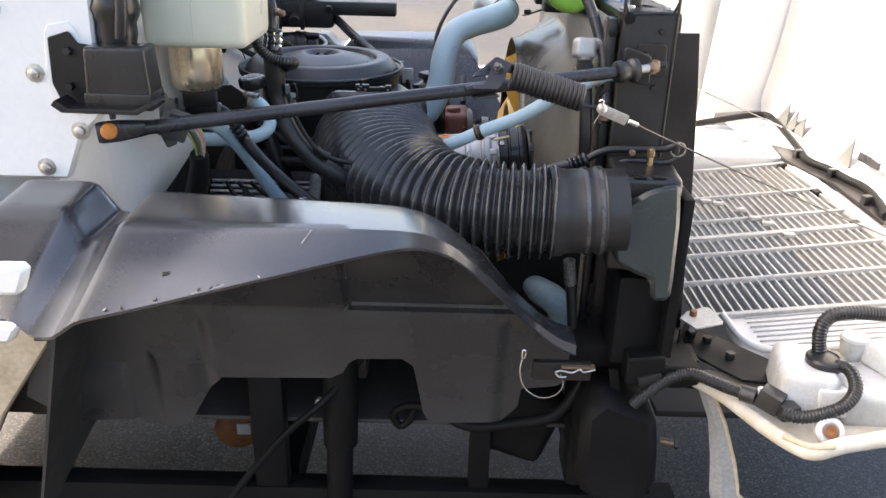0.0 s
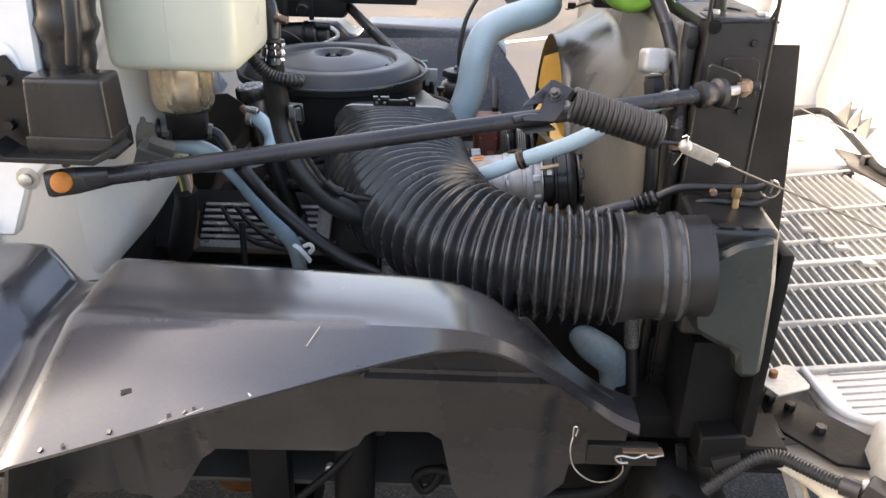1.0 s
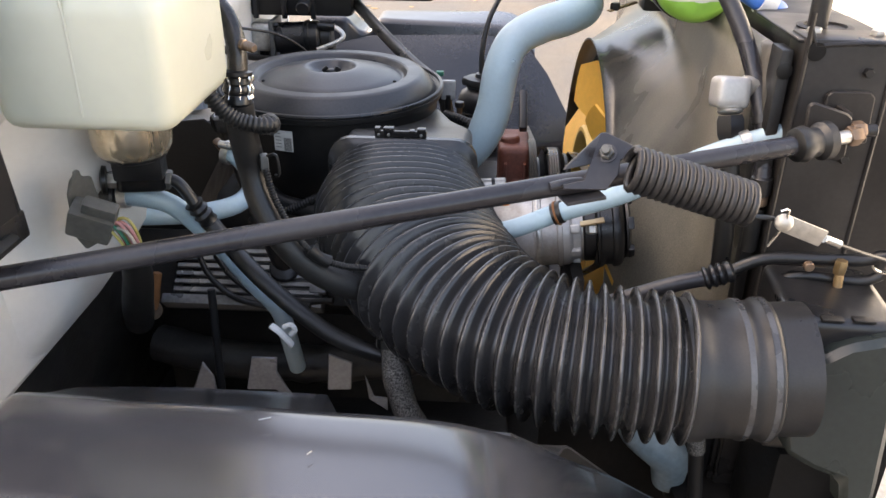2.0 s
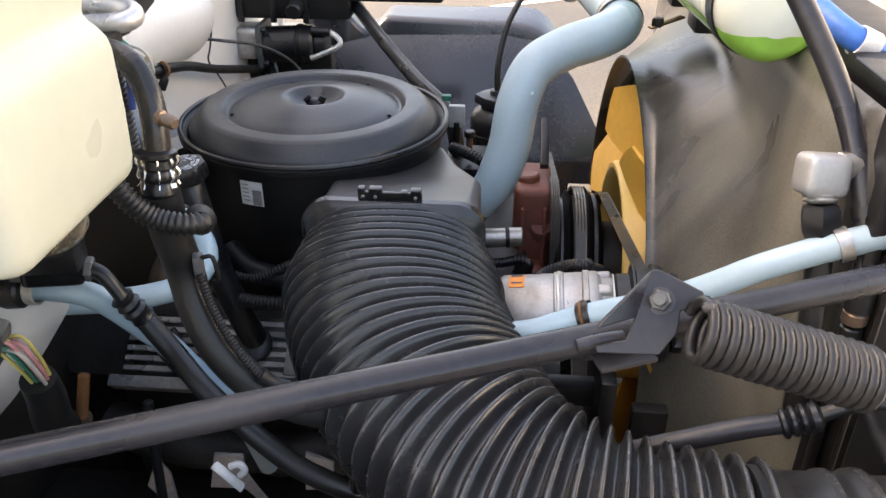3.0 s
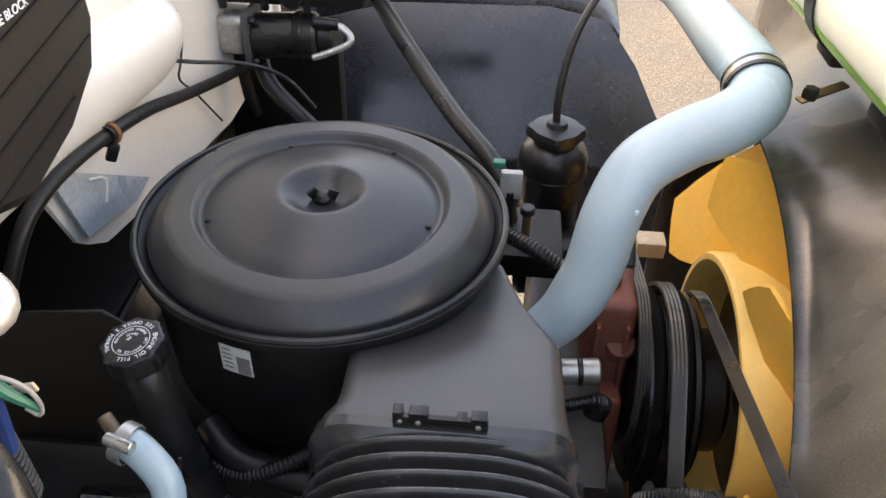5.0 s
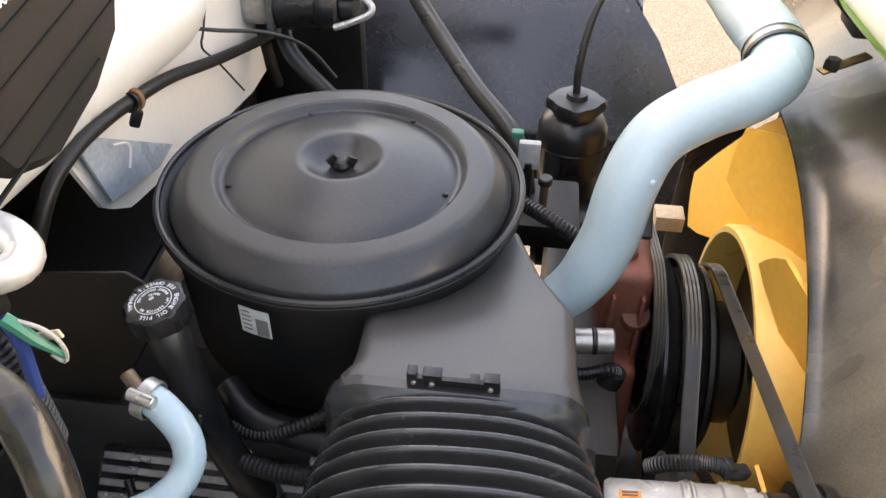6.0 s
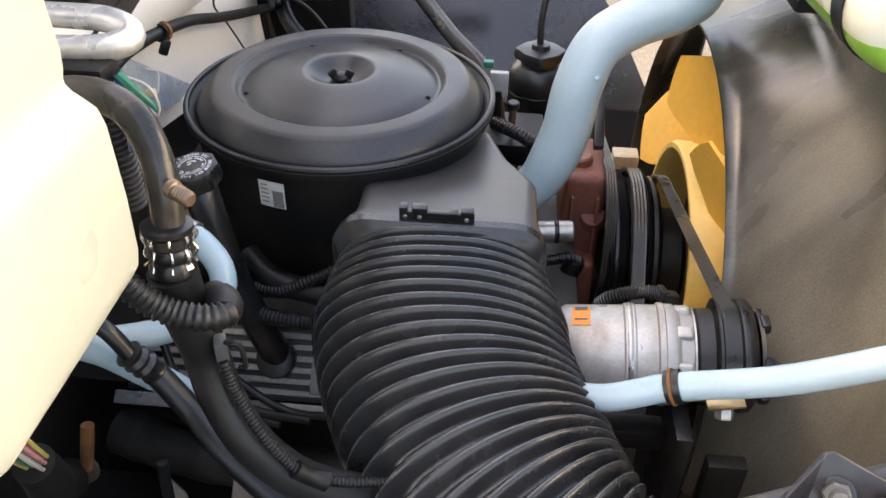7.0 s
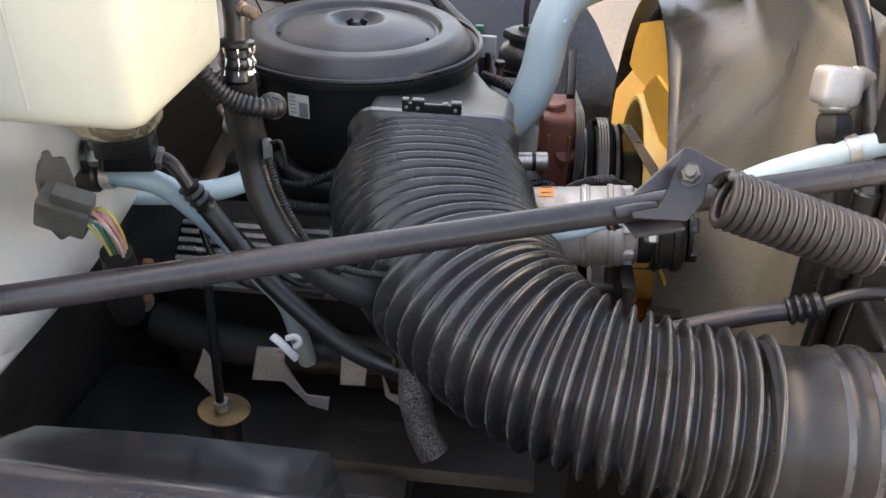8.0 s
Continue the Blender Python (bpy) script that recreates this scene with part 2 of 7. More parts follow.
    "rib_metal": material("ribbed_aluminium", (0.40, 0.40, 0.40), 0.38, 0.6, (0.12, 0.11, 0.10), 0.5, 160, 9, 0.15),
    "w_green": material("green_wire", (0.02, 0.16, 0.10), 0.45, bump=0), "w_blue": material("blue_wire", (0.02, 0.05, 0.20), 0.45, bump=0),
    "w_yellow": material("yellow_wire", (0.42, 0.36, 0.11), 0.45, bump=0), "w_pink": material("pink_wire", (0.45, 0.2, 0.2), 0.45, bump=0),
    "w_grey": material("grey_wire", (0.35, 0.33, 0.3), 0.45, bump=0), "w_red": material("red_wire", (0.4, 0.04, 0.03), 0.45, bump=0),
}


# ---------------------------------------------------------------- mesh tools
def thing(name, origin, label, category, group="", kind=""):
    ob = new(name)
    ob.empty_display_size = 0.02
    ob.location = origin
    ob["at"] = [float(v) for v in origin]
    return tagged(ob, label, category, group, kind)


def finish(bm, name, mat, origin=(0, 0, 0), sharp=38):
    bmesh.ops.recalc_face_normals(bm, faces=bm.faces[:])
    bmesh.ops.translate(bm, verts=bm.verts[:], vec=-Vector(origin))
    for f in bm.faces:
        f.smooth = True
    limit = radians(sharp)
    for e in bm.edges:
        e.smooth = len(e.link_faces) == 2 and e.calc_face_angle(0) < limit
    me = bpy.data.meshes.new(name)
    bm.to_mesh(me)
    bm.free()
    me.materials.append(M[mat])
    return me


def part(name, bm, mat, parent, label="", sharp=38):
    """Links a bmesh as one mesh object under a thing or under a part."""
    origin = tuple(parent["at"])
    ob = new(name, finish(bm, name, mat, origin, sharp))
    ob.parent = parent
    ob["at"] = list(origin)
    if label:
        ob["label"] = label
    return ob


def solid(name, bm, mat, label, category, group="", kind="", sharp=38):
    """A thing of one mesh, with its origin at its base."""
    vs = np.array([v.co[:] for v in bm.verts])
    o = (float(vs[:, 0].mean()), float(vs[:, 1].mean()), float(vs[:, 2].min()))
    ob = new(name, finish(bm, name, mat, o, sharp))
    ob.location = o
    ob["at"] = list(o)
    return tagged(ob, label, category, group, kind)


def smooth_path(pts, step=0.012):
    """A Catmull-Rom line through pts."""
    p = [Vector(v) for v in pts]
    if len(p) == 2:
        n = max(1, int((p[1] - p[0]).length / (step * 4)))
        return [p[0].lerp(p[1], i / n) for i in range(n + 1)]
    p = [2 * p[0] - p[1]] + p + [2 * p[-1] - p[-2]]
    out = []
    for i in range(1, len(p) - 2):
        a, b, c, d = p[i - 1], p[i], p[i + 1], p[i + 2]
        n = max(3, int((c - b).length / step))
        for k in range(n):
            t = k / n
            out.append(0.5 * (2 * b + (c - a) * t + (2 * a - 5 * b + 4 * c - d) * t * t + (3 * b - a - 3 * c + d) * t ** 3))
    out.append(p[-2].copy())
    return out


def frames_along(line, up=(0, 0, 1)):
    """Side and up directions carried along a line without twist."""
    out, n = [], None
    for i, p in enumerate(line):
        d = (line[min(i + 1, len(line) - 1)] - line[max(i - 1, 0)]).normalized()
        if n is None:
            u = Vector(up)
            if abs(d.dot(u)) > 0.95:
                u = Vector((1, 0, 0))
            n = (u - d * d.dot(u)).normalized()
        else:
            n = (n - d * d.dot(n)).normalized()
        out.append((p, d.cross(n), n))
    return out


def skin(bm, rings, close=True, caps=True):
    """Quads between rings of the same number of points."""
    loops = [[bm.verts.new(v) for v in r] for r in rings]
    n = len(loops[0])
    for a, b in zip(loops, loops[1:]):
        for i in range(n if close else n - 1):
            j = (i + 1) % n
            bm.faces.new((a[i], a[j], b[j], b[i]))
    if caps and close:
        bm.faces.new(list(reversed(loops[0])))
        bm.faces.new(loops[-1])
    return bm


def tube(pts, r, n=14, step=0.012, bm=None, oval=1.0, wavy=0.0):
    bm = bm or bmesh.new()
    line = smooth_path(pts, step)
    rings = []
    for i, (p, s, u) in enumerate(frames_along(line)):
        f = i / max(1, len(line) - 1)
        rr = r if isinstance(r, (int, float)) else float(np.interp(f, np.linspace(0, 1, len(r)), r))
        if wavy:
            rr *= 1 + wavy * noise.noise(p * 40)
        rings.append([p + rr * (math.cos(a) * s + oval * math.sin(a) * u) for a in (2 * math.pi * k / n for k in range(n))])
    return skin(bm, rings)


def ribbed(pts, r, pitch=0.0055, depth=0.0018, n=14, bm=None):
    """A corrugated conduit."""
    bm = bm or bmesh.new()
    line = smooth_path(pts, 0.004)
    length = sum((b - a).length for a, b in zip(line, line[1:]))
    rings_n = max(2, int(length / pitch))
    acc = [0.0]
    for a, b in zip(line, line[1:]):
        acc.append(acc[-1] + (b - a).length)
    fr = frames_along(line)
    rings = []
    for k in range(rings_n * 4 + 1):
        d = length * k / (rings_n * 4)
        i = min(len(line) - 2, int(np.searchsorted(acc, d, side="right")) - 1)
        f = (d - acc[i]) / max(1e-9, acc[i + 1] - acc[i])
        p = line[i].lerp(line[i + 1], f)
        s, u = fr[i][1].lerp(fr[i + 1][1], f), fr[i][2].lerp(fr[i + 1][2], f)
        rr = r - (depth if k % 4 in (0, 1) else 0)
        rings.append([p + rr * (math.cos(a) * s + math.sin(a) * u) for a in (2 * math.pi * j / n for j in range(n))])
    return skin(bm, rings)


def lathe(profile, m=None, n=32, bm=None, ring=False):
    """Turns a profile of (radius, height) about z; m places it. A ring closes on itself and stays open in the middle."""
    bm = bm or bmesh.new()
    m = m or Matrix()
    rings = [[m @ Vector((r * math.cos(a), r * math.sin(a), z)) for a in (2 * math.pi * k / n for k in range(n))] for r, z in (profile + profile[:1] if ring else profile)]
    skin(bm, rings, True, not ring)
    if ring:
        bmesh.ops.remove_doubles(bm, verts=bm.verts[:], dist=1e-6)
    return bm


def axis(a, b):
    """A matrix whose z runs from a to b, at a."""
    d = Vector(b) - Vector(a)
    return Matrix.Translation(a) @ d.to_track_quat("Z", "Y").to_matrix().to_4x4()


def rod(a, b, r, n=16, bm=None, chamfer=0.15):
    length = (Vector(b) - Vector(a)).length
    c = min(r * chamfer, length * 0.3)
    return lathe([(r - c, 0), (r, c), (r, length - c), (r - c, length)], axis(a, b), n, bm)


def block(size, m=None, bevel=0.004, seg=2, bm=None, taper=(1, 1)):
    """A box centred on m with rounded edges; taper scales its top."""
    tmp = bmesh.new()
    bmesh.ops.create_cube(tmp, size=1.0)
    for v in tmp.verts:
        k = taper if v.co.z > 0 else (1, 1)
        v.co = Vector((v.co.x * size[0] * k[0], v.co.y * size[1] * k[1], v.co.z * size[2]))
    if bevel:
        bmesh.ops.bevel(tmp, geom=tmp.edges[:], offset=bevel, segments=seg, affect="EDGES", profile=0.6)
    return merge(bm, tmp, m)


def merge(bm, tmp, m=None):
    if m is not None:
        bmesh.ops.transform(tmp, matrix=m, verts=tmp.verts[:])
    if bm is None:
        return tmp
    me = bpy.data.meshes.new("join")
    tmp.to_mesh(me)
    tmp.free()
    bm.from_mesh(me)
    bpy.data.meshes.remove(me)
    return bm


def span(lo, hi, bevel=0.004, bm=None, seg=2):
    lo, hi = Vector(lo), Vector(hi)
    return block(hi - lo, Matrix.Translation((lo + hi) / 2), bevel, seg, bm)


def prism(poly, thick, m=None, bevel=0.002, bm=None):
    """A flat plate: an outline in x, y made thick along z."""
    tmp = bmesh.new()
    vs = [tmp.verts.new((x, y, 0)) for x, y in poly]
    f = tmp.faces.new(vs)
    ext = bmesh.ops.extrude_face_region(tmp, geom=[f])
    bmesh.ops.translate(tmp, verts=[g for g in ext["geom"] if isinstance(g, bmesh.types.BMVert)], vec=(0, 0, thick))
    if bevel:
        bmesh.ops.bevel(tmp, geom=[e for e in tmp.edges], offset=bevel, segments=1, affect="EDGES")
    return merge(bm, tmp, m)


def hexnut(a, b, r, bm=None):
    length = (Vector(b) - Vector(a)).length
    return lathe([(r * 0.86, 0), (r, length * 0.2), (r, length * 0.8), (r * 0.86, length)], axis(a, b), 6, bm)


def sheet(rows, thick=0.004, bm=None):
    """A skin over a grid of points, given thickness."""
    tmp = bmesh.new()
    g = [[tmp.verts.new(p) for p in r] for r in rows]
    for a, b in zip(g, g[1:]):
        for i in range(len(a) - 1):
            tmp.faces.new((a[i], a[i + 1], b[i + 1], b[i]))
    bmesh.ops.recalc_face_normals(tmp, faces=tmp.faces[:])
    bmesh.ops.solidify(tmp, geom=tmp.faces[:], thickness=thick)
    return merge(bm, tmp)


UPRIGHT = Matrix(((1, 0, 0, 0), (0, 0, -1, 0), (0, 1, 0, 0), (0, 0, 0, 1)))   # x, y of an outline become x, z


# ---------------------------------------------------------------- setting
def build_ground():
    bm = bmesh.new()
    bmesh.ops.create_grid(bm, x_segments=60, y_segments=60, size=400)
    for v in bm.verts:
        d = v.co.length
        if d > 60:
            v.co.z = 0.004 * (d - 60) * noise.noise(v.co * 0.01)
    solid("ground", bm, "asphalt", "weathered grey-brown asphalt of a parking lot", "ground", kind="structure")
    solid("parking_line", prism([(-2.2, 7.55), (1.2, 9.75), (1.2, 9.87), (-2.2, 7.67)], 0.005, Matrix.Translation((0, 0, 0.001)), 0), "line",
          "faded white parking line painted on the asphalt", "road marking", kind="structure")
    rnd = random.Random(4)
    for i in range(60):
        x, y = rnd.uniform(-3, 4), rnd.uniform(4.6, 11)
        m = pose(x, y, 0.006, rnd.uniform(-8, 8), rnd.uniform(-8, 8), rnd.uniform(0, 360))
        s = rnd.uniform(0.025, 0.06)
        bm = prism([(-s, 0), (-s * 0.4, s * 0.35), (s * 0.3, s * 0.4), (s, 0), (s * 0.3, -s * 0.4), (-s * 0.4, -s * 0.35)], 0.003, m, 0)
        solid("fallen_leaf", bm, "leaf", "dry brown leaf lying on the asphalt", "leaf", "leaves on the asphalt")


def build_cowl():
    """The white front of the body: side panel, firewall and toe board."""
    t = thing("cowl", (-0.9, 1.5, 0.7), "white painted bus cowl and firewall with bolts and dents", "cowl", kind="structure")
    side = [(-1.6, 1.33), (-0.585, 1.33), (-0.555, 1.40), (-0.515, 1.44), (-0.505, 1.70), (-0.50, 1.92), (-1.6, 1.92)]
    part("side_panel", prism(side, 0.02, Matrix.Translation((0, 1.212, 0)) @ UPRIGHT, 0.004), "white", t)
    for x, z in ((-0.61, 1.503), (-0.553, 1.412), (-0.618, 1.35), (-0.70, 1.44), (-0.66, 1.60)):
        part("panel_bolt", lathe([(0.015, 0), (0.015, 0.002), (0.0085, 0.003), (0.0085, 0.009), (0.004, 0.011)], axis((x, 1.193, z), (x, 1.1, z)), 12), "zinc", t)
    # firewall, slightly dished, from the side panel back across the engine bay
    ys = np.linspace(1.215, 3.0, 90)
    zs = np.linspace(1.13, 1.92, 70)
    rows = []
    for z in zs:
        row = []
        for y in ys:
            x = -0.62
            x += 0.10 * math.exp(-((y - 1.25) / 0.10) ** 2) * (1 if z > 1.45 else max(0, (z - 1.36) / 0.09))
            x += 0.045 * math.exp(-((y - 2.30) / 0.20) ** 2 - ((z - 1.47) / 0.11) ** 2)
            # rounded pressing that runs along the wall and ends by the grommet
            h = z + float(np.interp(y, [1.60, 1.74, 2.02, 2.08, 2.14, 2.65], [0.0, 0.29, 0.29, 0.15, 0.11, 0.01])) * (1.92 - z) / 0.79
            over = max(0.0, y - 2.34) / 0.055
            q = ((h - 1.455 + 0.10 * (y - 2.15)) / 0.060) ** 2 + over ** 2
            x += 0.042 * math.sqrt(max(0.0, 1 - q)) if q < 1 else 0.0
            x += 0.008 * noise.noise(Vector((y * 3, z * 3, 0)))
            rise = float(np.interp(y, [1.60, 1.74, 2.02, 2.08, 2.14, 2.65], [0.0, 0.29, 0.29, 0.15, 0.11, 0.01]))
            row.append((x, y, z + rise * (1.92 - z) / 0.79))
        rows.append(row)
    part("firewall", sheet(rows, 0.006), "white", t, sharp=60)
    toe = [[(-0.72 + 0.07 * a, y, 1.12 - 0.30 * (1 - a) + 0.05 * math.sin(y * 5)) for a in np.linspace(1, -0.8, 6)] for y in np.linspace(1.2, 3.0, 14)]
    part("toe_board", sheet(toe, 0.006), "grime", t, sharp=60)
    seam = [(-0.6, 2.451, 1.506), (-0.6, 2.457, 1.45), (-0.6, 2.471, 1.403), (-0.6, 2.447, 1.36), (-0.6, 2.429, 1.338), (-0.6, 2.479, 1.289), (-0.6, 2.573, 1.186)]
    part("seam", tube(seam, 0.0019, 6), "black_dull", t, "dark open seam in the sheet metal")
    # shadow on the white firewall, laid on as a thin blue-grey sheet
    pad = [[(-0.6, 2.039, 1.418), (-0.6, 2.082, 1.293)], [(-0.6, 2.268, 1.262), (-0.6, 2.215, 1.257)]]
    ip = part("insulation_pad", sheet(pad, 0.004), "pad", t, "blue-grey shaded area of the white firewall with a pressed mark")
    part("pressed_mark", tube([(-0.592, 2.103, 1.365), (-0.592, 2.14, 1.343), (-0.592, 2.127, 1.315)], 0.0018, 6, 0.02), "white", ip)
    bulge = []
    for z in np.linspace(1.66, 1.10, 28):
        edge = float(np.interp(-z, [-1.66, -1.48, -1.415, -1.348, -1.308, -1.209, -1.128, -1.10], [-0.512, -0.494, -0.478, -0.464, -0.474, -0.542, -0.617, -0.643]))
        row = []
        for j in range(22):
            f = 1 - (1 - j / 21) ** 1.6
            x = -0.95 + (edge + 0.95) * f
            g = max(0.0, min(1.0, (x + 0.79) / 0.30))
            back = max(0.0, 1 - (edge - x) / 0.03)
            y = 1.236 + 0.238 * g * g * (3 - 2 * g) + 0.05 * back ** 2 + 0.03 * max(0.0, 1.40 - z)
            k = 0.058 * g * g
            row.append((x + k * (x - 0.03), y + k * (y + 0.05), z - k * (1.77 - z)))
        bulge.append(row)
    part("lower_bulge", sheet(bulge, 0.005), "white", t, "rounded white panel below the side seam", sharp=60)
    # lower body side with the wheel opening
    arch = [(-1.6, 0.35), (-1.6, 1.02), (-0.72, 1.02), (-0.76, 0.93), (-0.83, 0.83), (-0.90, 0.73), (-0.98, 0.58), (-1.05, 0.35)]
    part("lower_panel", prism(arch, 0.03, Matrix.Translation((0, 1.40, 0)) @ UPRIGHT, 0.004), "tan_edge", t, "dusty cream lower body side")
    part("windscreen", prism([(1.0, 1.90), (3.15, 1.90), (3.03, 2.16), (2.79, 2.57), (2.75, 2.62), (1.2, 2.62)], 0.02, Matrix(((0, 0, 1, -0.68), (1, 0, 0, 0), (0, 1, 0, 0), (0, 0, 0, 1))), 0.004), "glass_dark", t, "dark windscreen glass")
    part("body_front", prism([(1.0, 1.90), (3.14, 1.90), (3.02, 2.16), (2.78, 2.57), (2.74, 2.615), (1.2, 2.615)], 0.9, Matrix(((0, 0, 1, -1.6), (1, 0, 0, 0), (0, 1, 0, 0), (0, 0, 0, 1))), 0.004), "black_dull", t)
    part("heat_board", prism([(-0.70, 1.30), (-0.585, 1.325), (-0.50, 1.335), (-0.455, 1.305), (-0.545, 1.15), (-0.60, 1.02), (-0.75, 1.02)], 0.004, Matrix.Translation((0, 1.915, 0)) @ UPRIGHT, 0.001), "fuse", t, "flat dark board below the white panel")
    part("far_side_panel", span((-1.6, 3.0, 0.5), (-0.6, 3.02, 1.92), 0.004), "white", t)
    # floor and rear sheets are unseen, added to block sunlight under the body
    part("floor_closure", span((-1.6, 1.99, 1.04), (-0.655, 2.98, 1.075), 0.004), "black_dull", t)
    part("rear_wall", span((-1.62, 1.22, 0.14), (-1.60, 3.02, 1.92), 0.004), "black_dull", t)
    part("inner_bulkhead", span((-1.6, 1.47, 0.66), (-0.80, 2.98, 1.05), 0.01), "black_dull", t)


def build_chassis():
    t = thing("chassis_frame", (-0.2, 1.6, 0.35), "black painted ladder frame rails and crossmembers", "chassis")
    part("frame_rail", span((-1.6, 1.50, 0.23), (0.62, 1.56, 0.440), 0.008), "under_black", t)
    part("frame_rail", span((-1.6, 2.62, 0.27), (0.62, 2.70, 0.475), 0.008), "under_black", t)
    part("crossmember", span((-0.42, 1.60, 0.33), (-0.32, 2.62, 0.43), 0.01), "under_black", t)
    part("crossmember", span((0.36, 1.60, 0.45), (0.50, 2.62, 0.62), 0.01), "under_black", t)
    part("upright", span((-0.41, 1.505, 0.42), (-0.33, 1.555, 0.80), 0.008), "under_black", t)
    part("upright", span((0.11, 1.515, 0.42), (0.16, 1.555, 0.78), 0.006), "under_black", t)
    part("splash_pan", span((-0.95, 1.55, 0.60), (0.40, 2.62, 0.612), 0.004), "grime", t)
    part("engine_mount", block((0.12, 0.16, 0.10), pose(-0.20, 1.66, 0.76, 10, 0, 0), 0.012), "grime", t)
    sh = thing("shock_absorber", (-0.2, 1.55, 0.3), "black telescopic shock absorber standing on the frame", "shock absorber")
    part("tube", rod((-0.205, 1.50, 0.30), (-0.20, 1.52, 0.66), 0.032), "under_black", sh)
    part("cover", rod((-0.20, 1.52, 0.56), (-0.195, 1.53, 0.80), 0.042), "under_black", sh)
    part("stud", rod((-0.24, 1.49, 0.705), (-0.24, 1.475, 0.705), 0.010), "zinc", sh)
    part("tag", span((-0.555, 1.87, 0.315), (-0.515, 1.88, 0.350), 0.004), "pl_white", t, "small pale tag on the crossmember")
    part("knuckle", lathe([(0.02, 0), (0.06, 0.01), (0.065, 0.05), (0.03, 0.07)], axis((-0.565, 1.95, 0.310), (-0.565, 1.85, 0.310)), 24), "rust", t)
    solid("brake_hose", tube([(-0.50, 1.40, 0.33), (-0.46, 1.42, 0.45), (-0.33, 1.45, 0.62), (-0.22, 1.48, 0.72), (-0.12, 1.56, 0.82)], 0.0085), "under_black",
          "black rubber brake hose curving up past the shock absorber", "hose")
    solid("hose_loop", tube([(0.02, 1.50, 0.69), (-0.01, 1.52, 0.675), (-0.045, 1.54, 0.66), (-0.075, 1.55, 0.63), (-0.06, 1.55, 0.595), (-0.035, 1.55, 0.615), (-0.02, 1.55, 0.66)], 0.010, 12), "under_black",
          "short black rubber hose looped below the engine", "hose")
    solid("drag_hose", tube([(0.0, 1.50, 0.70), (0.10, 1.47, 0.66), (0.20, 1.46, 0.675), (0.30, 1.44, 0.72), (0.36, 1.45, 0.82)], 0.0135), "under_black",
          "black rubber hose sagging below the splash shield", "hose")


def build_engine():
    t = thing("engine_block", (-0.3, 2.1, 0.5), "dark greasy engine block with manifolds", "engine")
    part("block", block((0.72, 0.40, 0.42), pose(-0.29, 2.12, 0.78), 0.03), "grime", t)
    part("cylinder_head", block((0.70, 0.16, 0.14), pose(-0.32, 1.92, 1.02, -38, 0, 0), 0.015), "grime", t)
    part("intake", block((0.46, 0.30, 0.16), pose(-0.30, 2.12, 1.08), 0.03), "grime", t)
    part("front_cover", block((0.10, 0.44, 0.50), pose(0.01, 2.13, 0.86), 0.02), "grime", t)
    part("crank_pulley", rod((0.06, 2.12, 0.74), (0.15, 2.12, 0.74), 0.09, 28), "grime", t)
    part("oil_pan", block((0.60, 0.30, 0.16), pose(-0.32, 2.12, 0.55), 0.03), "grime", t)
    part("exhaust_manifold", tube([(-0.60, 1.80, 0.93), (-0.45, 1.77, 0.92), (-0.25, 1.77, 0.92), (-0.05, 1.80, 0.93)], 0.035, 12, wavy=0.15), "grime", t)
    part("starter", rod((-0.60, 1.74, 0.70), (-0.30, 1.74, 0.70), 0.06), "grime", t)
    part("heat_tray", block((0.78, 0.20, 0.03), pose(-0.33, 1.72, 0.80, -6), 0.008), "grime", t)
    # ribbed cover along the near side of the engine
    v = thing("valve_cover", (-0.45, 1.81, 1.05), "ribbed aluminium valve cover, black between bright ribs", "valve cover")
    slope = pose(-0.415, 1.806, 1.088, 40, 0, 0)
    part("cover", block((0.275, 0.10, 0.05), slope @ Matrix.Translation((0, 0, -0.027)), 0.008), "black", v)
    for k in range(6):
        part("rib", block((0.262, 0.0088, 0.006), slope @ Matrix.Translation((0, -0.038 + 0.0152 * k, 0.0)), 0.0012, 1), "rib_metal", v)
    part("flange", block((0.285, 0.018, 0.03), pose(-0.417, 1.760, 1.049, 40), 0.003), "rib_metal", v)
    part("end_boss", block((0.03, 0.10, 0.014), slope @ Matrix.Translation((0.128, 0.012, 0)), 0.003), "rib_metal", v)
    w = thing("valve_cover", (-0.3, 2.42, 1.05), "dark valve cover on the far bank", "valve cover")
    part("cover", block((0.5, 0.10, 0.06), pose(-0.3, 2.40, 1.06, -38), 0.012), "black", w)


build_ground()
build_cowl()
build_chassis()
build_engine()


# ---------------------------------------------------------------- splash shields
def near_shield_mesh(shelf=True):
    """Top ledge, sloped outer flange and nose of the inner splash shield."""
    bm = bmesh.new()
    # sections along x: back foot, back top, crease, outer edge
    sec = [
        (-0.80, [(1.155, 1.20), (1.150, 1.29), (1.03, 1.285), (0.83, 1.21)]),
        (-0.66, [(1.160, 1.20), (1.155, 1.30), (1.03, 1.295), (0.83, 1.215)]),
        (-0.63, [(1.160, 1.20), (1.155, 1.345), (1.04, 1.34), (0.85, 1.255)]),
        (-0.52, [(1.160, 1.20), (1.155, 1.345), (1.04, 1.34), (0.84, 1.262)]),
        (-0.485, [(1.205, 1.25), (1.145, 1.30), (1.00, 1.295), (0.82, 1.248)]),
        (-0.455, [(1.205, 1.25), (1.140, 1.30), (0.995, 1.298), (0.815, 1.25)]),
        (-0.425, [(1.222, 1.272), (1.136, 1.338), (0.998, 1.338), (0.815, 1.275)]),
        (-0.30, [(1.228, 1.272), (1.136, 1.334), (0.992, 1.338), (0.875, 1.283)]),
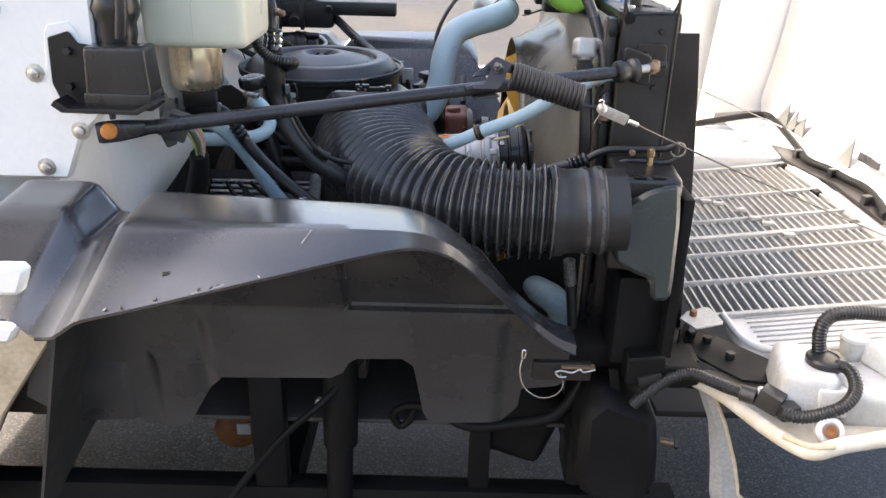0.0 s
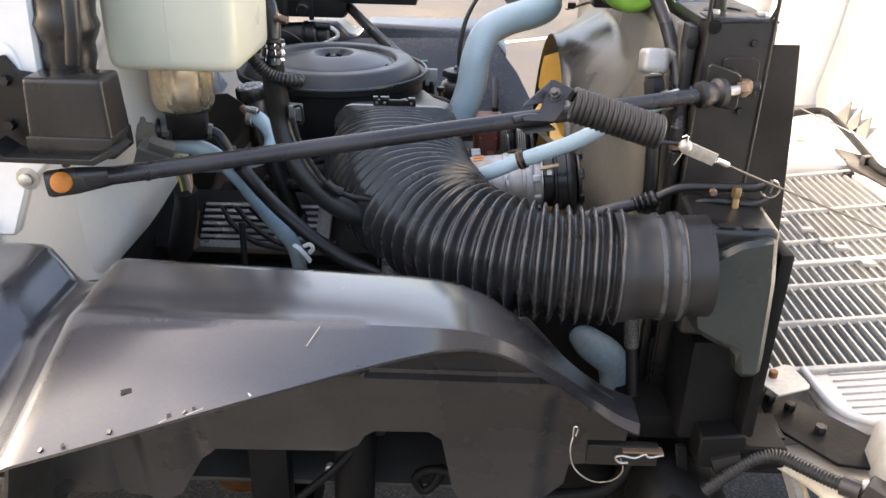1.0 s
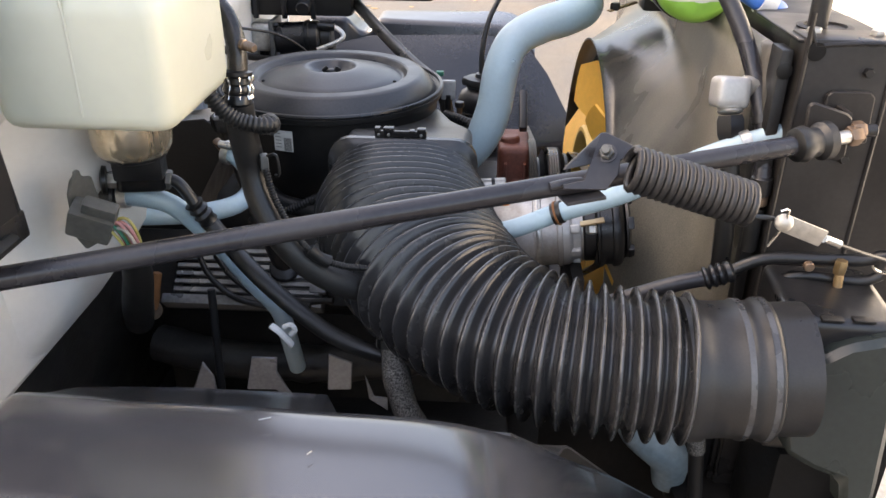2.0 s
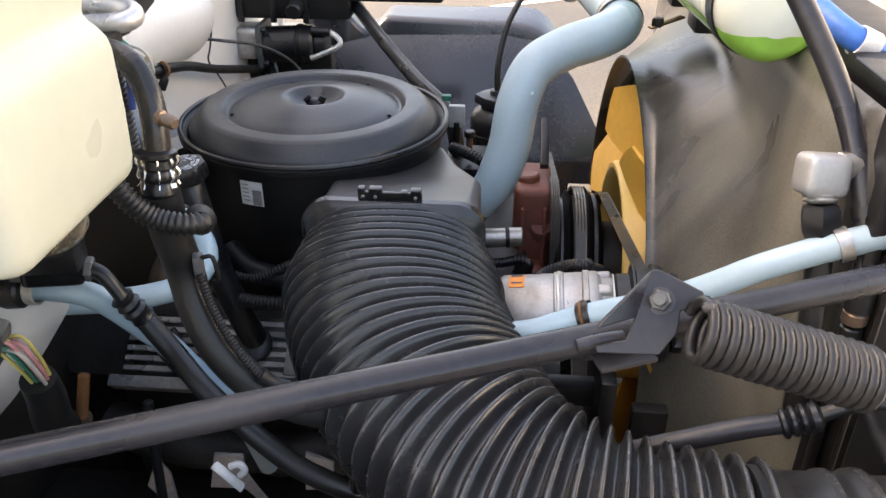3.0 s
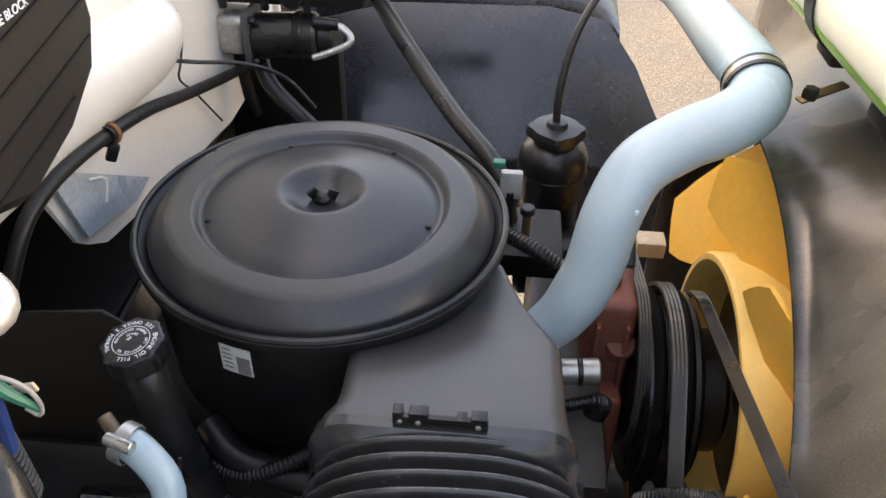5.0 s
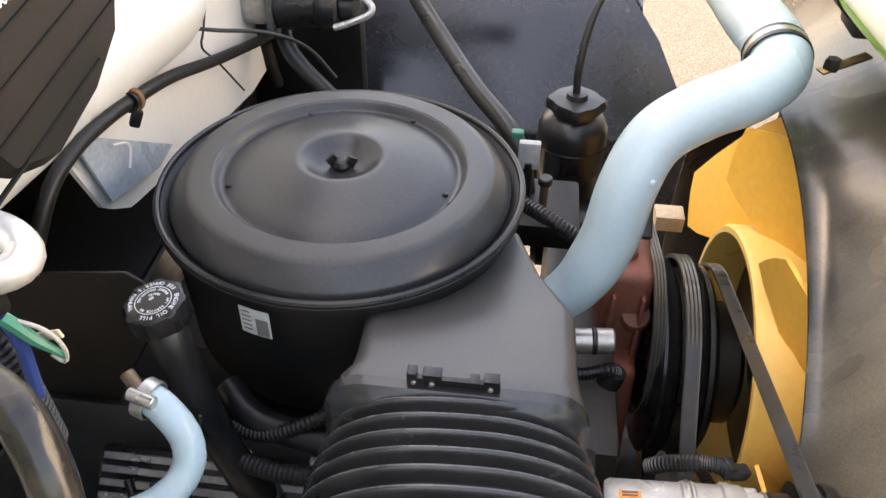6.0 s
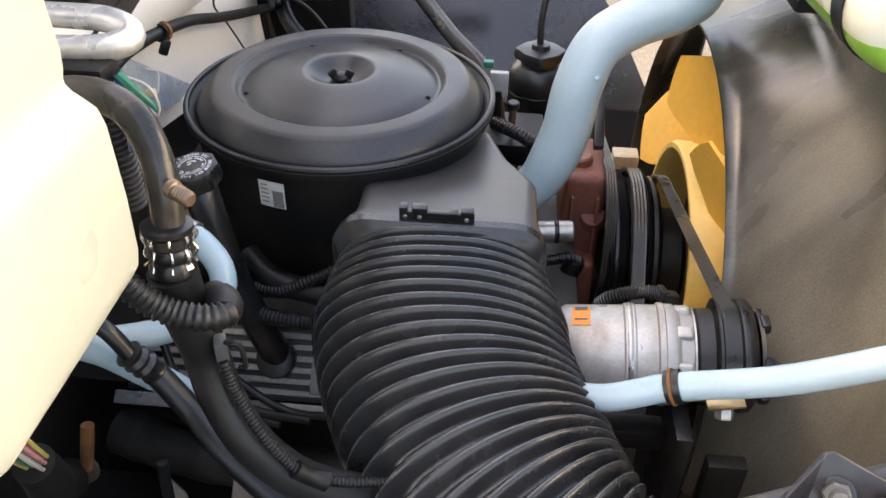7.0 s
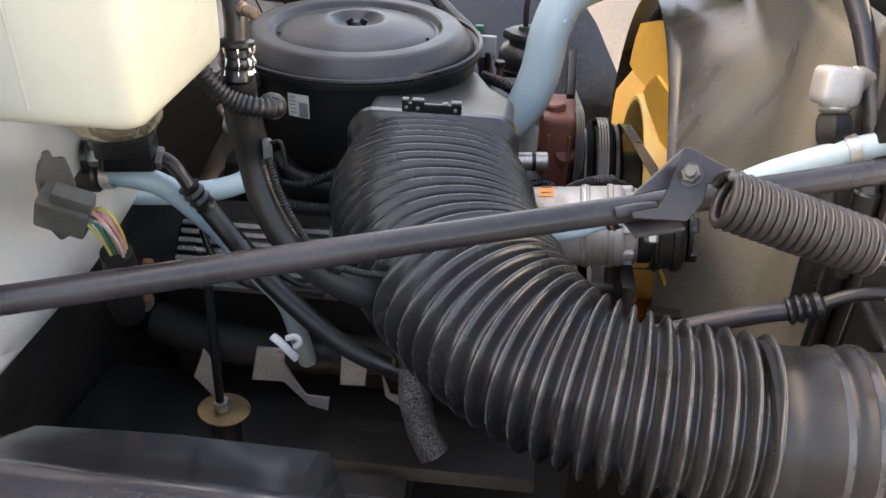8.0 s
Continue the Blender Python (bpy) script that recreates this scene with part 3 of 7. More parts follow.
        (-0.18, [(1.226, 1.272), (1.137, 1.330), (0.988, 1.339), (0.925, 1.295)]),
        (-0.137, [(1.224, 1.272), (1.137, 1.328), (0.987, 1.339), (0.941, 1.301)]),
        (-0.122, [(1.150, 1.20), (1.137, 1.327), (0.987, 1.339), (0.946, 1.303)]),
        (-0.06, [(1.142, 1.14), (1.138, 1.324), (0.985, 1.340), (0.968, 1.312)]),
        (0.005, [(1.150, 1.12), (1.140, 1.316), (0.985, 1.338), (0.985, 1.318)]),
        (0.045, [(1.190, 1.10), (1.160, 1.285), (1.015, 1.312), (1.012, 1.295)]),
        (0.085, [(1.240, 1.08), (1.205, 1.225), (1.075, 1.248), (1.070, 1.232)]),
        (0.130, [(1.310, 1.03), (1.270, 1.155), (1.165, 1.165), (1.160, 1.150)]),
        (0.175, [(1.380, 0.98), (1.345, 1.075), (1.255, 1.085), (1.250, 1.070)]),
        (0.225, [(1.420, 0.93), (1.390, 1.005), (1.31, 1.01), (1.305, 0.995)]),
        (0.30, [(1.420, 0.90), (1.395, 0.965), (1.31, 0.965), (1.305, 0.945)]),
    ]
    dense = []
    xs = [s[0] for s in sec]
    for x in np.unique(np.r_[np.linspace(-0.80, 0.30, 90), xs] if shelf else np.linspace(-0.80, 0.06, 70)):
        row = []
        w = 0.006 if x < -0.2 else min(0.028, 0.006 + 0.15 * (x + 0.2))
        near = [x + w * g for g in (-1.5, -1, -0.5, 0, 0.5, 1, 1.5)]
        for k in range(4):
            row.append((np.interp(near, xs, [s[1][k][0] for s in sec]).mean(), np.interp(near, xs, [s[1][k][1] for s in sec]).mean()))
        (y0, z0), (y1, z1), (y2, z2), (y3, z3) = row
        if not shelf:
            y0, z0 = y1 + 0.004, 1.16
        if x > -0.13:
            z0 = z1 - 0.035
            y0 = y1 + 0.004
        pts = [(y0 + 0.006, z0 - (0.08 if x < -0.13 else 0.02)), (y0, z0), (y1 + 0.003, z1 - 0.014), (y1 - 0.003, z1 - 0.004), (y1 - 0.014, z1)]
        for f in (0.15, 0.5, 0.88):
            pts.append((y1 + (y2 - y1) * f, z1 + (z2 - z1) * f))
        pts.append((y2 + (y3 - y2) * 0.04, z2 + (z3 - z2) * 0.02))
        for f in (0.16, 0.5, 0.95):
            pts.append((y2 + (y3 - y2) * f, z2 + (z3 - z2) * f))
        pts += [(y3, z3), (y3 + 0.004, z3 - 0.006)]
        dense.append([(x, y, z + 0.0016 * noise.noise(Vector((x * 7, y * 7, 0)))) for y, z in pts])
    return sheet(dense, 0.004, bm)


def shield_panel_mesh(relief=1.0):
    outline = [(-0.78, 1.22), (-0.78, 0.98), (-0.86, 0.76), (-0.78, 0.70), (-0.62, 0.71), (-0.61, 0.695), (-0.535, 0.692), (-0.505, 0.71), (-0.455, 0.80),
               (-0.425, 0.832), (-0.195, 0.838), (-0.17, 0.852), (-0.156, 0.880), (-0.140, 0.893), (-0.045, 0.896), (-0.022, 0.876), (0.0, 0.748), (0.014, 0.720),
               (0.172, 0.726), (0.203, 0.765), (0.208, 0.815), (0.282, 0.825), (0.30, 0.84), (0.30, 0.955), (0.19, 1.05), (0.10, 1.20), (0.03, 1.28), (-0.1, 1.30), (-0.45, 1.29)]
    poly = [Vector(p) for p in outline]

    def inside(x, z):
        hit = False
        for a, b in zip(poly, poly[1:] + poly[:1]):
            if (a.y > z) != (b.y > z) and x < a.x + (z - a.y) * (b.x - a.x) / (b.y - a.y):
                hit = not hit
        return hit

    def snap(p):
        best = None
        for a, b in zip(poly, poly[1:] + poly[:1]):
            d = b - a
            q = a + d * max(0.0, min(1.0, (p - a).dot(d) / d.length_squared))
            if best is None or (q - p).length < (best - p).length:
                best = q
        return best
    cell, bm, grid = 0.007, bmesh.new(), {}

    def vert(i, k):
        if (i, k) not in grid:
            grid[i, k] = bm.verts.new((-0.88 + cell * i, 0, 0.68 + cell * k))
        return grid[i, k]
    for i in range(172):
        for k in range(92):
            if inside(-0.88 + cell * (i + 0.5), 0.68 + cell * (k + 0.5)):
                bm.faces.new((vert(i, k), vert(i + 1, k), vert(i + 1, k + 1), vert(i, k + 1)))
    for v in bm.verts:
        if v.is_boundary:
            q = snap(Vector((v.co.x, v.co.z)))
            v.co.x, v.co.z = q.x, q.y

    def pad(x, z, x0, x1, z0, z1, soft=0.013):
        f = min((x - x0) / soft, (x1 - x) / soft, (z - z0) / soft, (z1 - z) / soft)
        return max(0.0, min(1.0, f))
    for v in bm.verts:
        x, z = v.co.x, v.co.z
        y = np.interp(z, [0.69, 0.85, 1.02, 1.30], [1.405, 1.385, 1.345, 1.15])
        y -= relief * 0.009 * pad(x, z, -0.46, 0.172, 0.60, 1.012, 0.026)
        y -= relief * 0.009 * pad(x, z, -0.575, -0.465, 0.60, 0.90, 0.02)
        y -= relief * 0.010 * pad(x, z, -0.76, -0.62, 0.60, 0.86)
        y += relief * 0.020 * pad(x, z, -0.16, 0.20, 1.015, 1.22, 0.012)
        v.co.y = y if relief else y + 0.01 * noise.noise(Vector((x * 4, z * 4, 2)))
    ext = bmesh.ops.extrude_face_region(bm, geom=bm.faces[:])
    bmesh.ops.translate(bm, verts=[g for g in ext["geom"] if isinstance(g, bmesh.types.BMVert)], vec=(0, 0.004, 0))
    return bm


def build_shields():
    t = thing("splash_shield", (-0.2, 1.15, 0.7), "black plastic inner fender splash shield with scratches", "splash shield", "splash shields")
    part("ledge", near_shield_mesh(), "shield", t, "glossy grey-black scuffed upper ledge", sharp=50)
    part("skirt", shield_panel_mesh(), "panel", t, "dusty black lower skirt with moulded pads", sharp=30)
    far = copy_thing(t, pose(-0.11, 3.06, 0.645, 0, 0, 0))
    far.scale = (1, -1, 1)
    far["label"] = "dusty splash shield on the far side, coloured blue-black for shade"
    # the far copy gets the plastic with shade mixed into its colour
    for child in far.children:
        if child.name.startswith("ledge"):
            child.data = finish(near_shield_mesh(False), "ledge", "far_shield_shade", tuple(t["at"]), 50)
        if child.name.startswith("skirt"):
            child.data = finish(shield_panel_mesh(0.0), "skirt", "far_shield_shade", tuple(t["at"]), 30)
    tab = thing("hood_catch", (-0.62, 0.80, 1.15), "white painted rounded catch plate beside the splash shield", "catch plate")
    part("plate", prism([(-0.6, 1.364), (-0.45, 1.365), (-0.453, 1.351), (-0.464, 1.325), (-0.608, 1.324)], 0.02, Matrix.Translation((0, 0.80, 0)) @ UPRIGHT, 0.006), "white", tab)
    part("lower_plate", prism([(-0.648, 1.257), (-0.502, 1.257), (-0.519, 1.229), (-0.654, 1.226)], 0.02, Matrix.Translation((0, 0.85, 0)) @ UPRIGHT, 0.006), "white", tab)
    # scratches and chips on the ledge
    rnd = random.Random(8)
    for x0, y0, x1, y1 in ((-0.163, 0.960, -0.152, 0.982), (-0.36, 0.90, -0.345, 0.905), (-0.345, 0.905, -0.347, 0.895), (-0.14, 1.06, -0.137, 1.064), (-0.19, 1.10, -0.18, 1.104), (-0.27, 0.885, -0.255, 0.892), (-0.295, 0.876, -0.288, 0.88)):
        zz = [1.339 if y > 0.99 else 1.339 - (0.99 - y) * 0.48 for y in (y0, y1)]
        part("scratch", tube([(x0, y0, zz[0] + 0.0012), (x1, y1, zz[1] + 0.0012)], 0.0005, 5), "zinc", t)
    for f in (0.08, 0.12, 0.20, 0.31, 0.34, 0.36, 0.47, 0.55, 0.63, 0.70):
        x = -0.43 + 0.46 * f
        y = float(np.interp(x, [-0.425, -0.30, -0.18, -0.06], [0.815, 0.875, 0.925, 0.968]))
        z = float(np.interp(x, [-0.425, -0.30, -0.18, -0.06], [1.275, 1.283, 1.295, 1.312]))
        part("chip", block((rnd.uniform(0.003, 0.009), 0.005, 0.0012), pose(x, y + rnd.uniform(0.004, 0.008), z + 0.0030, 24, -3, rnd.uniform(-40, 40)), 0.0004, 1), rnd.choice(("zinc", "black_dull", "black_dull")), t)
    part("chip", block((0.011, 0.006, 0.0015), pose(-0.335, 0.905, 1.3005, 24, 0, 25), 0.0005, 1), "black_dull", t)
    s = thing("hitch_pin", (0.28, 1.29, 0.90), "bent wire hitch pin with a lanyard on the shield bracket", "pin")
    part("bracket", span((0.215, 1.285, 0.905), (0.33, 1.30, 0.945), 0.003), "steel_black", s)
    part("wire_pin", tube([(0.335, 1.275, 0.938), (0.313, 1.275, 0.932), (0.305, 1.275, 0.938), (0.290, 1.275, 0.930), (0.270, 1.275, 0.934), (0.259, 1.275, 0.930),
                           (0.266, 1.275, 0.920), (0.280, 1.275, 0.920)], 0.0020, 6), "zinc", s)
    part("tongue", span((0.27, 1.275, 0.938), (0.335, 1.29, 0.942), 0.001), "old_brass", s)
    part("lanyard", tube([(0.20, 1.335, 0.925), (0.195, 1.325, 0.90), (0.205, 1.32, 0.865), (0.235, 1.31, 0.848), (0.265, 1.30, 0.86), (0.278, 1.29, 0.89), (0.27, 1.285, 0.92)], 0.0012, 6), "zinc", s)
    part("eye", tube([(0.203, 1.332, 0.925), (0.2055, 1.332, 0.94), (0.199, 1.332, 0.944), (0.1985, 1.332, 0.925)], 0.002, 6), "chrome", s)


build_shields()


# ---------------------------------------------------------------- air intake
LX, LY = -0.299, 2.080


def build_air_cleaner():
    t = thing("air_cleaner", (LX, LY, 1.16), "round black air cleaner housing with a domed lid", "air cleaner")
    at = Matrix.Translation((LX, LY, 0))
    part("bowl", lathe([(0.10, 1.16), (0.190, 1.165), (0.198, 1.18), (0.202, 1.30), (0.206, 1.340), (0.2150, 1.344), (0.2162, 1.352), (0.211, 1.356), (0.2055, 1.353), (0.194, 1.343), (0.05, 1.34)], at, 72), "black_dull", t)
    lid = part("lid", lathe([(0.199, 1.344), (0.1995, 1.354), (0.1970, 1.3585), (0.1935, 1.363), (0.180, 1.3775), (0.1755, 1.3805), (0.170, 1.3815), (0.1480, 1.3812), (0.1448, 1.3795), (0.1415, 1.3725),
                             (0.139, 1.3700), (0.1345, 1.3705), (0.1315, 1.3735), (0.112, 1.3790), (0.085, 1.3860), (0.064, 1.3905), (0.054, 1.392), (0.0490, 1.3923), (0.0445, 1.3905), (0.036, 1.383),
                             (0.026, 1.377), (0.016, 1.3750), (0.004, 1.3745)], at, 96), "lid", t, "satin black domed lid with a pressed groove", sharp=55)
    part("dusty_rim", lathe([(0.1485, 1.3805), (0.1490, 1.3819), (0.1695, 1.3822), (0.1750, 1.3812), (0.1790, 1.3785), (0.1765, 1.378)], at, 96, ring=True), "lid_ring", lid, "dusty raised rim", sharp=60)
    part("seal_bead", tube([(LX + 0.2125 * math.cos(a), LY + 0.2125 * math.sin(a), 1.357) for a in np.linspace(0, 2 * math.pi, 60)], 0.0042, 8, 0.03), "black", t)
    nut = part("wing_nut", lathe([(0.010, 1.3745), (0.011, 1.380), (0.008, 1.385), (0.004, 1.3865)], at, 16), "black_dull", t, "small black plastic wing nut")
    for s in (-1, 1):
        part("wing", block((0.013, 0.005, 0.013), at @ pose(0.011 * s, 0.001, 1.3835, 0, 34 * s, 35), 0.0022), "black_dull", nut)
    for a in (204, 344, 120, 60):
        r = 0.1310 if a != 60 else 0.134
        p = Vector((LX + r * math.cos(radians(a)), LY + r * math.sin(radians(a)), 1.3742))
        part("rivet", lathe([(0.0035, -0.001), (0.003, 0.0018), (0.001, 0.0028)], Matrix.Translation(p), 8), "black_dull", lid)
    # inlet snout
    def section(y, x0, x1, z0, z1, r, n=8):
        """A rounded rectangle across the snout."""
        out = []
        for cx, cz, a0 in ((x1 - r, z1 - r, 0), (x0 + r, z1 - r, 90), (x0 + r, z0 + r, 180), (x1 - r, z0 + r, 270)):
            for k in range(n):
                a = radians(a0 + 90 * k / (n - 1))
                px, pz = cx + r * math.cos(a), cz + r * math.sin(a)
                out.append((px, y, pz))
        return out
    rings = [section(2.06, -0.272, -0.085, 1.19, 1.317, 0.010), section(1.99, -0.270, -0.060, 1.17, 1.319, 0.010), section(1.930, -0.266, -0.026, 1.155, 1.324, 0.010), section(1.922, -0.262, -0.023, 1.155, 1.326, 0.012),
             section(1.912, -0.238, -0.022, 1.155, 1.328, 0.014), section(1.835, -0.234, -0.022, 1.14, 1.343, 0.016), section(1.815, -0.236, -0.020, 1.14, 1.346, 0.02),
             section(1.800, -0.244, -0.017, 1.135, 1.349, 0.022), section(1.786, -0.247, -0.016, 1.135, 1.350, 0.026)]
    snout = part("snout", skin(bmesh.new(), rings), "snout_dust_sheen", t, "flat dusty black inlet snout, lightened for the reflected sky", sharp=32)
    part("collar", skin(bmesh.new(), [section(1.790, -0.247, -0.016, 1.135, 1.351, 0.03), section(1.787, -0.252, -0.012, 1.132, 1.356, 0.036), section(1.776, -0.254, -0.011, 1.132, 1.356, 0.04),
                                       section(1.772, -0.250, -0.015, 1.135, 1.351, 0.042), section(1.765, -0.246, -0.019, 1.138, 1.345, 0.045)]), "hose", t, "rubber collar of the duct", sharp=50)
    clip = part("clip", block((0.083, 0.006, 0.011), pose(-0.1355, 1.782, 1.362), 0.0012), "gloss_black", snout, "black plastic latch")
    for x, w, h in ((-0.0370, 0.009, 0.009), (-0.0190, 0.017, 0.009), (0.0185, 0.009, 0.005), (0.0335, 0.014, 0.008)):
        part("latch_lug", block((w, 0.012, h), pose(-0.1355 + x, 1.7845, 1.3665 + h / 2 - 0.003), 0.0014), "gloss_black", clip)
    for x in (-0.0350, -0.0190, 0.0330):
        part("latch_pin", rod((-0.1355 + x, 1.780, 1.3615), (-0.1355 + x, 1.7775, 1.3610), 0.0026, 10), "zinc", clip, "small bright pin")
    part("side_tab", block((0.03, 0.05, 0.004), pose(-0.268, 1.93, 1.315, 0, -8, 0), 0.001), "black", snout)
    # paper label on the bowl
    lab = []
    for i in range(7):
        a = radians(-110.2 + 1.68 * i)
        lab.append([(LX + 0.2045 * math.cos(a), LY + 0.2045 * math.sin(a), z) for z in (1.290, 1.308, 1.3275)])
    label = part("paper_label", sheet(lab, 0.0006), "paper", t, "small white printed label")
    rnd = random.Random(5)
    for i in range(9):
        a = radians(-104.6 + 0.46 * i)
        p = Vector((LX + 0.2052 * math.cos(a), LY + 0.2052 * math.sin(a), 1.303))
        part("print_bar", block((0.0010, 0.0006, 0.024), Matrix.Translation(p) @ pose(0, 0, 0, 0, 0, math.degrees(a) + 90), 0), "ink", label)
    for k in range(5):
        a = radians(-107.8)
        w = rnd.uniform(0.006, 0.012)
        p = Vector((LX + 0.2055 * math.cos(a), LY + 0.2055 * math.sin(a), 1.322 - 0.0062 * k))
        part("print_line", block((w, 0.0005, 0.0011), Matrix.Translation(p) @ pose(0, 0, 0, 0, 0, math.degrees(a) + 90), 0), "ink", label)
    part("breather_stub", tube([(LX - 0.09, LY - 0.215, 1.225), (LX - 0.05, LY - 0.245, 1.21), (LX + 0.03, LY - 0.26, 1.20)], 0.016, 12), "black_dull", t)


HOSE = [(-0.132, 1.779, 1.251), (-0.118, 1.675, 1.242), (-0.081, 1.588, 1.230), (-0.022, 1.496, 1.222), (0.052, 1.418, 1.222), (0.142, 1.370, 1.228), (0.246, 1.346, 1.237)]


def build_duct():
    t = thing("intake_duct", (0.0, 1.42, 1.10), "black corrugated rubber intake duct curving to the air cleaner", "intake duct")
    line = smooth_path(HOSE, 0.003)
    acc = [0.0]
    for a, b in zip(line, line[1:]):
        acc.append(acc[-1] + (b - a).length)
    total, count = acc[-1], 34
    bm, rings, n = bmesh.new(), [], 64
    prof = [(0.0, 0.0), (0.12, 0.08), (0.23, 0.36), (0.32, 0.70), (0.40, 0.92), (0.47, 1.0), (0.56, 1.0), (0.63, 0.92), (0.72, 0.68), (0.86, 0.20)]
    for k in range(count):
        for f, h in prof:
            v = (k + f) / count
            d = total * (0.93 * v + 0.07 * v * v)
            i = min(len(line) - 2, int(np.searchsorted(acc, d, side="right")) - 1)
            q = (d - acc[i]) / max(1e-9, acc[i + 1] - acc[i])
            p = line[i].lerp(line[i + 1], q)
            g = d / total
            # the ribs lag behind the bend of the duct
            e = min(1.0, max(0.0, (g - 0.15) / 0.75))
            turn = radians(3 + 82 * e * e * (3 - 2 * e))
            s, u = Vector((math.sin(turn), -math.cos(turn), 0)).cross(Vector((0, 0, 1))), Vector((0, 0, 1))
            ex = float(np.interp(g, [0, 0.1, 0.45], [0.74, 0.82, 1.0]))
            rx = float(np.interp(g, [0, 0.12, 0.35, 0.7, 1.0], [0.123, 0.142, 0.131, 0.100, 0.089]))
            rz = float(np.interp(g, [0, 0.12, 0.35, 0.7, 1.0], [0.106, 0.112, 0.106, 0.095, 0.089]))
            dep = 0.0160 * (1 - h)
            wob = 1 + 0.006 * noise.noise(Vector((k * 3.1, 0, 0)))
            ring = [p + (rx * wob - dep) * math.copysign(abs(math.cos(a)) ** ex, math.cos(a)) * s + (rz * wob - dep) * math.copysign(abs(math.sin(a)) ** ex, math.sin(a)) * u for a in (2 * math.pi * j / n for j in range(n))]
            rings.append(ring)
    skin(bm, rings)
    bm.faces.ensure_lookup_table()
    # one pale strip per rib paints its highlight as well as its wear
    for k, f in enumerate(bm.faces[:len(rings) * n - n]):
        f.material_index = 1 if (k // n) % len(prof) == 5 else 0
    bellows = part("bellows", bm, "hose", t, "dusty rubber bellows, rib tops paler for chalky wear and highlights", sharp=85)
    bellows.data.materials.append(M["crest"])
    a, b = Vector(HOSE[-1]), Vector((0.365, 1.343, 1.245))
    d = (b - a).normalized()
    m = axis(a - d * 0.016, b)
    L = (b - a).length
    cuff = part("cuff", lathe([(0.078, 0), (0.0835, 0.002), (0.0835, 0.020), (0.0800, 0.024), (0.079, 0.040), (0.0793, 0.058), (0.0815, 0.061), (0.0815, 0.068), (0.0790, 0.071),
                               (0.0790, 0.082), (0.0825, 0.085), (0.0830, 0.096), (0.080, 0.099), (0.077, 0.101), (0.077, L + 0.02)], m, 64), "cuff", t, "smooth rubber cuff", sharp=50)
    for z, r in ((0.0645, 0.0816), (0.0905, 0.0829)):
        part("worn_ring", lathe([(r - 0.002, z - 0.0034), (r + 0.0004, z - 0.0032), (r + 0.0004, z + 0.0032), (r - 0.002, z + 0.0034)], m, 64, ring=True), "crest", cuff, "pale worn ring")


def build_intake_box():
    t = thing("intake_box", (0.44, 1.36, 1.0), "faded green-black plastic air intake box beside the radiator", "intake box")
    part("body", block((0.125, 0.14, 0.19), pose(0.416, 1.418, 1.210, 0, 0, -4), 0.012, 3), "black", t, "black plastic body")
    face = [(-0.062, -0.06), (-0.070, -0.02), (-0.065, 0.02), (-0.044, 0.055), (-0.010, 0.077), (0.045, 0.092), (0.050, 0.02), (0.048, -0.10), (0.045, -0.128), (0.012, -0.132), (0.006, -0.09), (-0.03, -0.078)]
    part("front_face", prism(face, 0.045, Matrix.Translation((0.420, 1.352, 1.205)) @ pose(0, 0, 0, -12, 0, -4) @ UPRIGHT, 0.008), "green_black", t, "faded bulging front face")
    part("side_wall", block((0.022, 0.13, 0.34), pose(0.487, 1.40, 1.10, 0, 0, 0), 0.005), "under_black", t)
    for x in (0.395, 0.43):
        part("slot", block((0.024, 0.012, 0.003), pose(x, 1.355, 1.306, 0, 0, -4), 0.001), "black_dull", t)
    part("lower_duct", block((0.10, 0.13, 0.20), pose(0.435, 1.44, 0.99), 0.012), "under_black", t)


build_air_cleaner()
build_duct()
build_intake_box()


# ---------------------------------------------------------------- support rod, spring and hood cable
RA, RB = Vector((-0.492, 1.164, 1.420)), Vector((0.400, 1.457, 1.4845))


def on_rod(f, up=0.0):
    return RA.lerp(RB, f) + Vector((0, 0, up))


def build_brace():
    t = thing("brace_rod", RA, "black painted radiator brace rod with a flattened bolted end", "brace rod")
    d = (RB - RA).normalized()
    part("bar", tube([on_rod(0.055), on_rod(0.5), on_rod(0.955)], 0.0115, 20, 0.05), "rod", t)
    flat = axis(RA - d * 0.022, RB)
    part("flat_end", lathe([(0.0, 0), (0.0155, 0.001), (0.0175, 0.006), (0.0175, 0.034), (0.015, 0.055), (0.0116, 0.08)], flat @ Matrix.Diagonal((0.5, 1.0, 1, 1)), 24), "rod", t)
    part("bolt_head", lathe([(0.0128, 0), (0.0128, 0.004), (0.010, 0.006), (0.002, 0.0065)], axis(RA + Vector((0.001, -0.009, 0.003)), RA + Vector((0.02, -0.2, 0.08))), 20), "orange", t, "rusty orange bolt head")
    part("threaded_end", rod(on_rod(0.94), on_rod(1.03), 0.008), "zinc", t)
    part("bushing", lathe([(0.012, 0), (0.019, 0.004), (0.021, 0.014), (0.017, 0.022), (0.017, 0.030), (0.022, 0.036), (0.022, 0.046), (0.016, 0.05)], axis(on_rod(0.935), RB), 24), "rubber", t, "black rubber bushing")
    part("nut", hexnut(on_rod(1.012), on_rod(1.028), 0.012), "old_brass", t)
    # spring bracket clamped on the rod
    s = thing("hood_spring", on_rod(0.68), "black coil spring on a folded steel bracket with the hood cable", "spring")
    # the bracket: a face plate that leans back from its foot, and a gusset folded off its left edge
    nut_at = Vector((0.122, 1.350, 1.497))
    ex, ez = Vector((1, 0.04, 0.05)).normalized(), Vector((-0.07, 0.57, 0.82)).normalized()
    lean = Matrix((ex, ez, ex.cross(ez))).transposed().to_4x4()
    lean.translation = nut_at
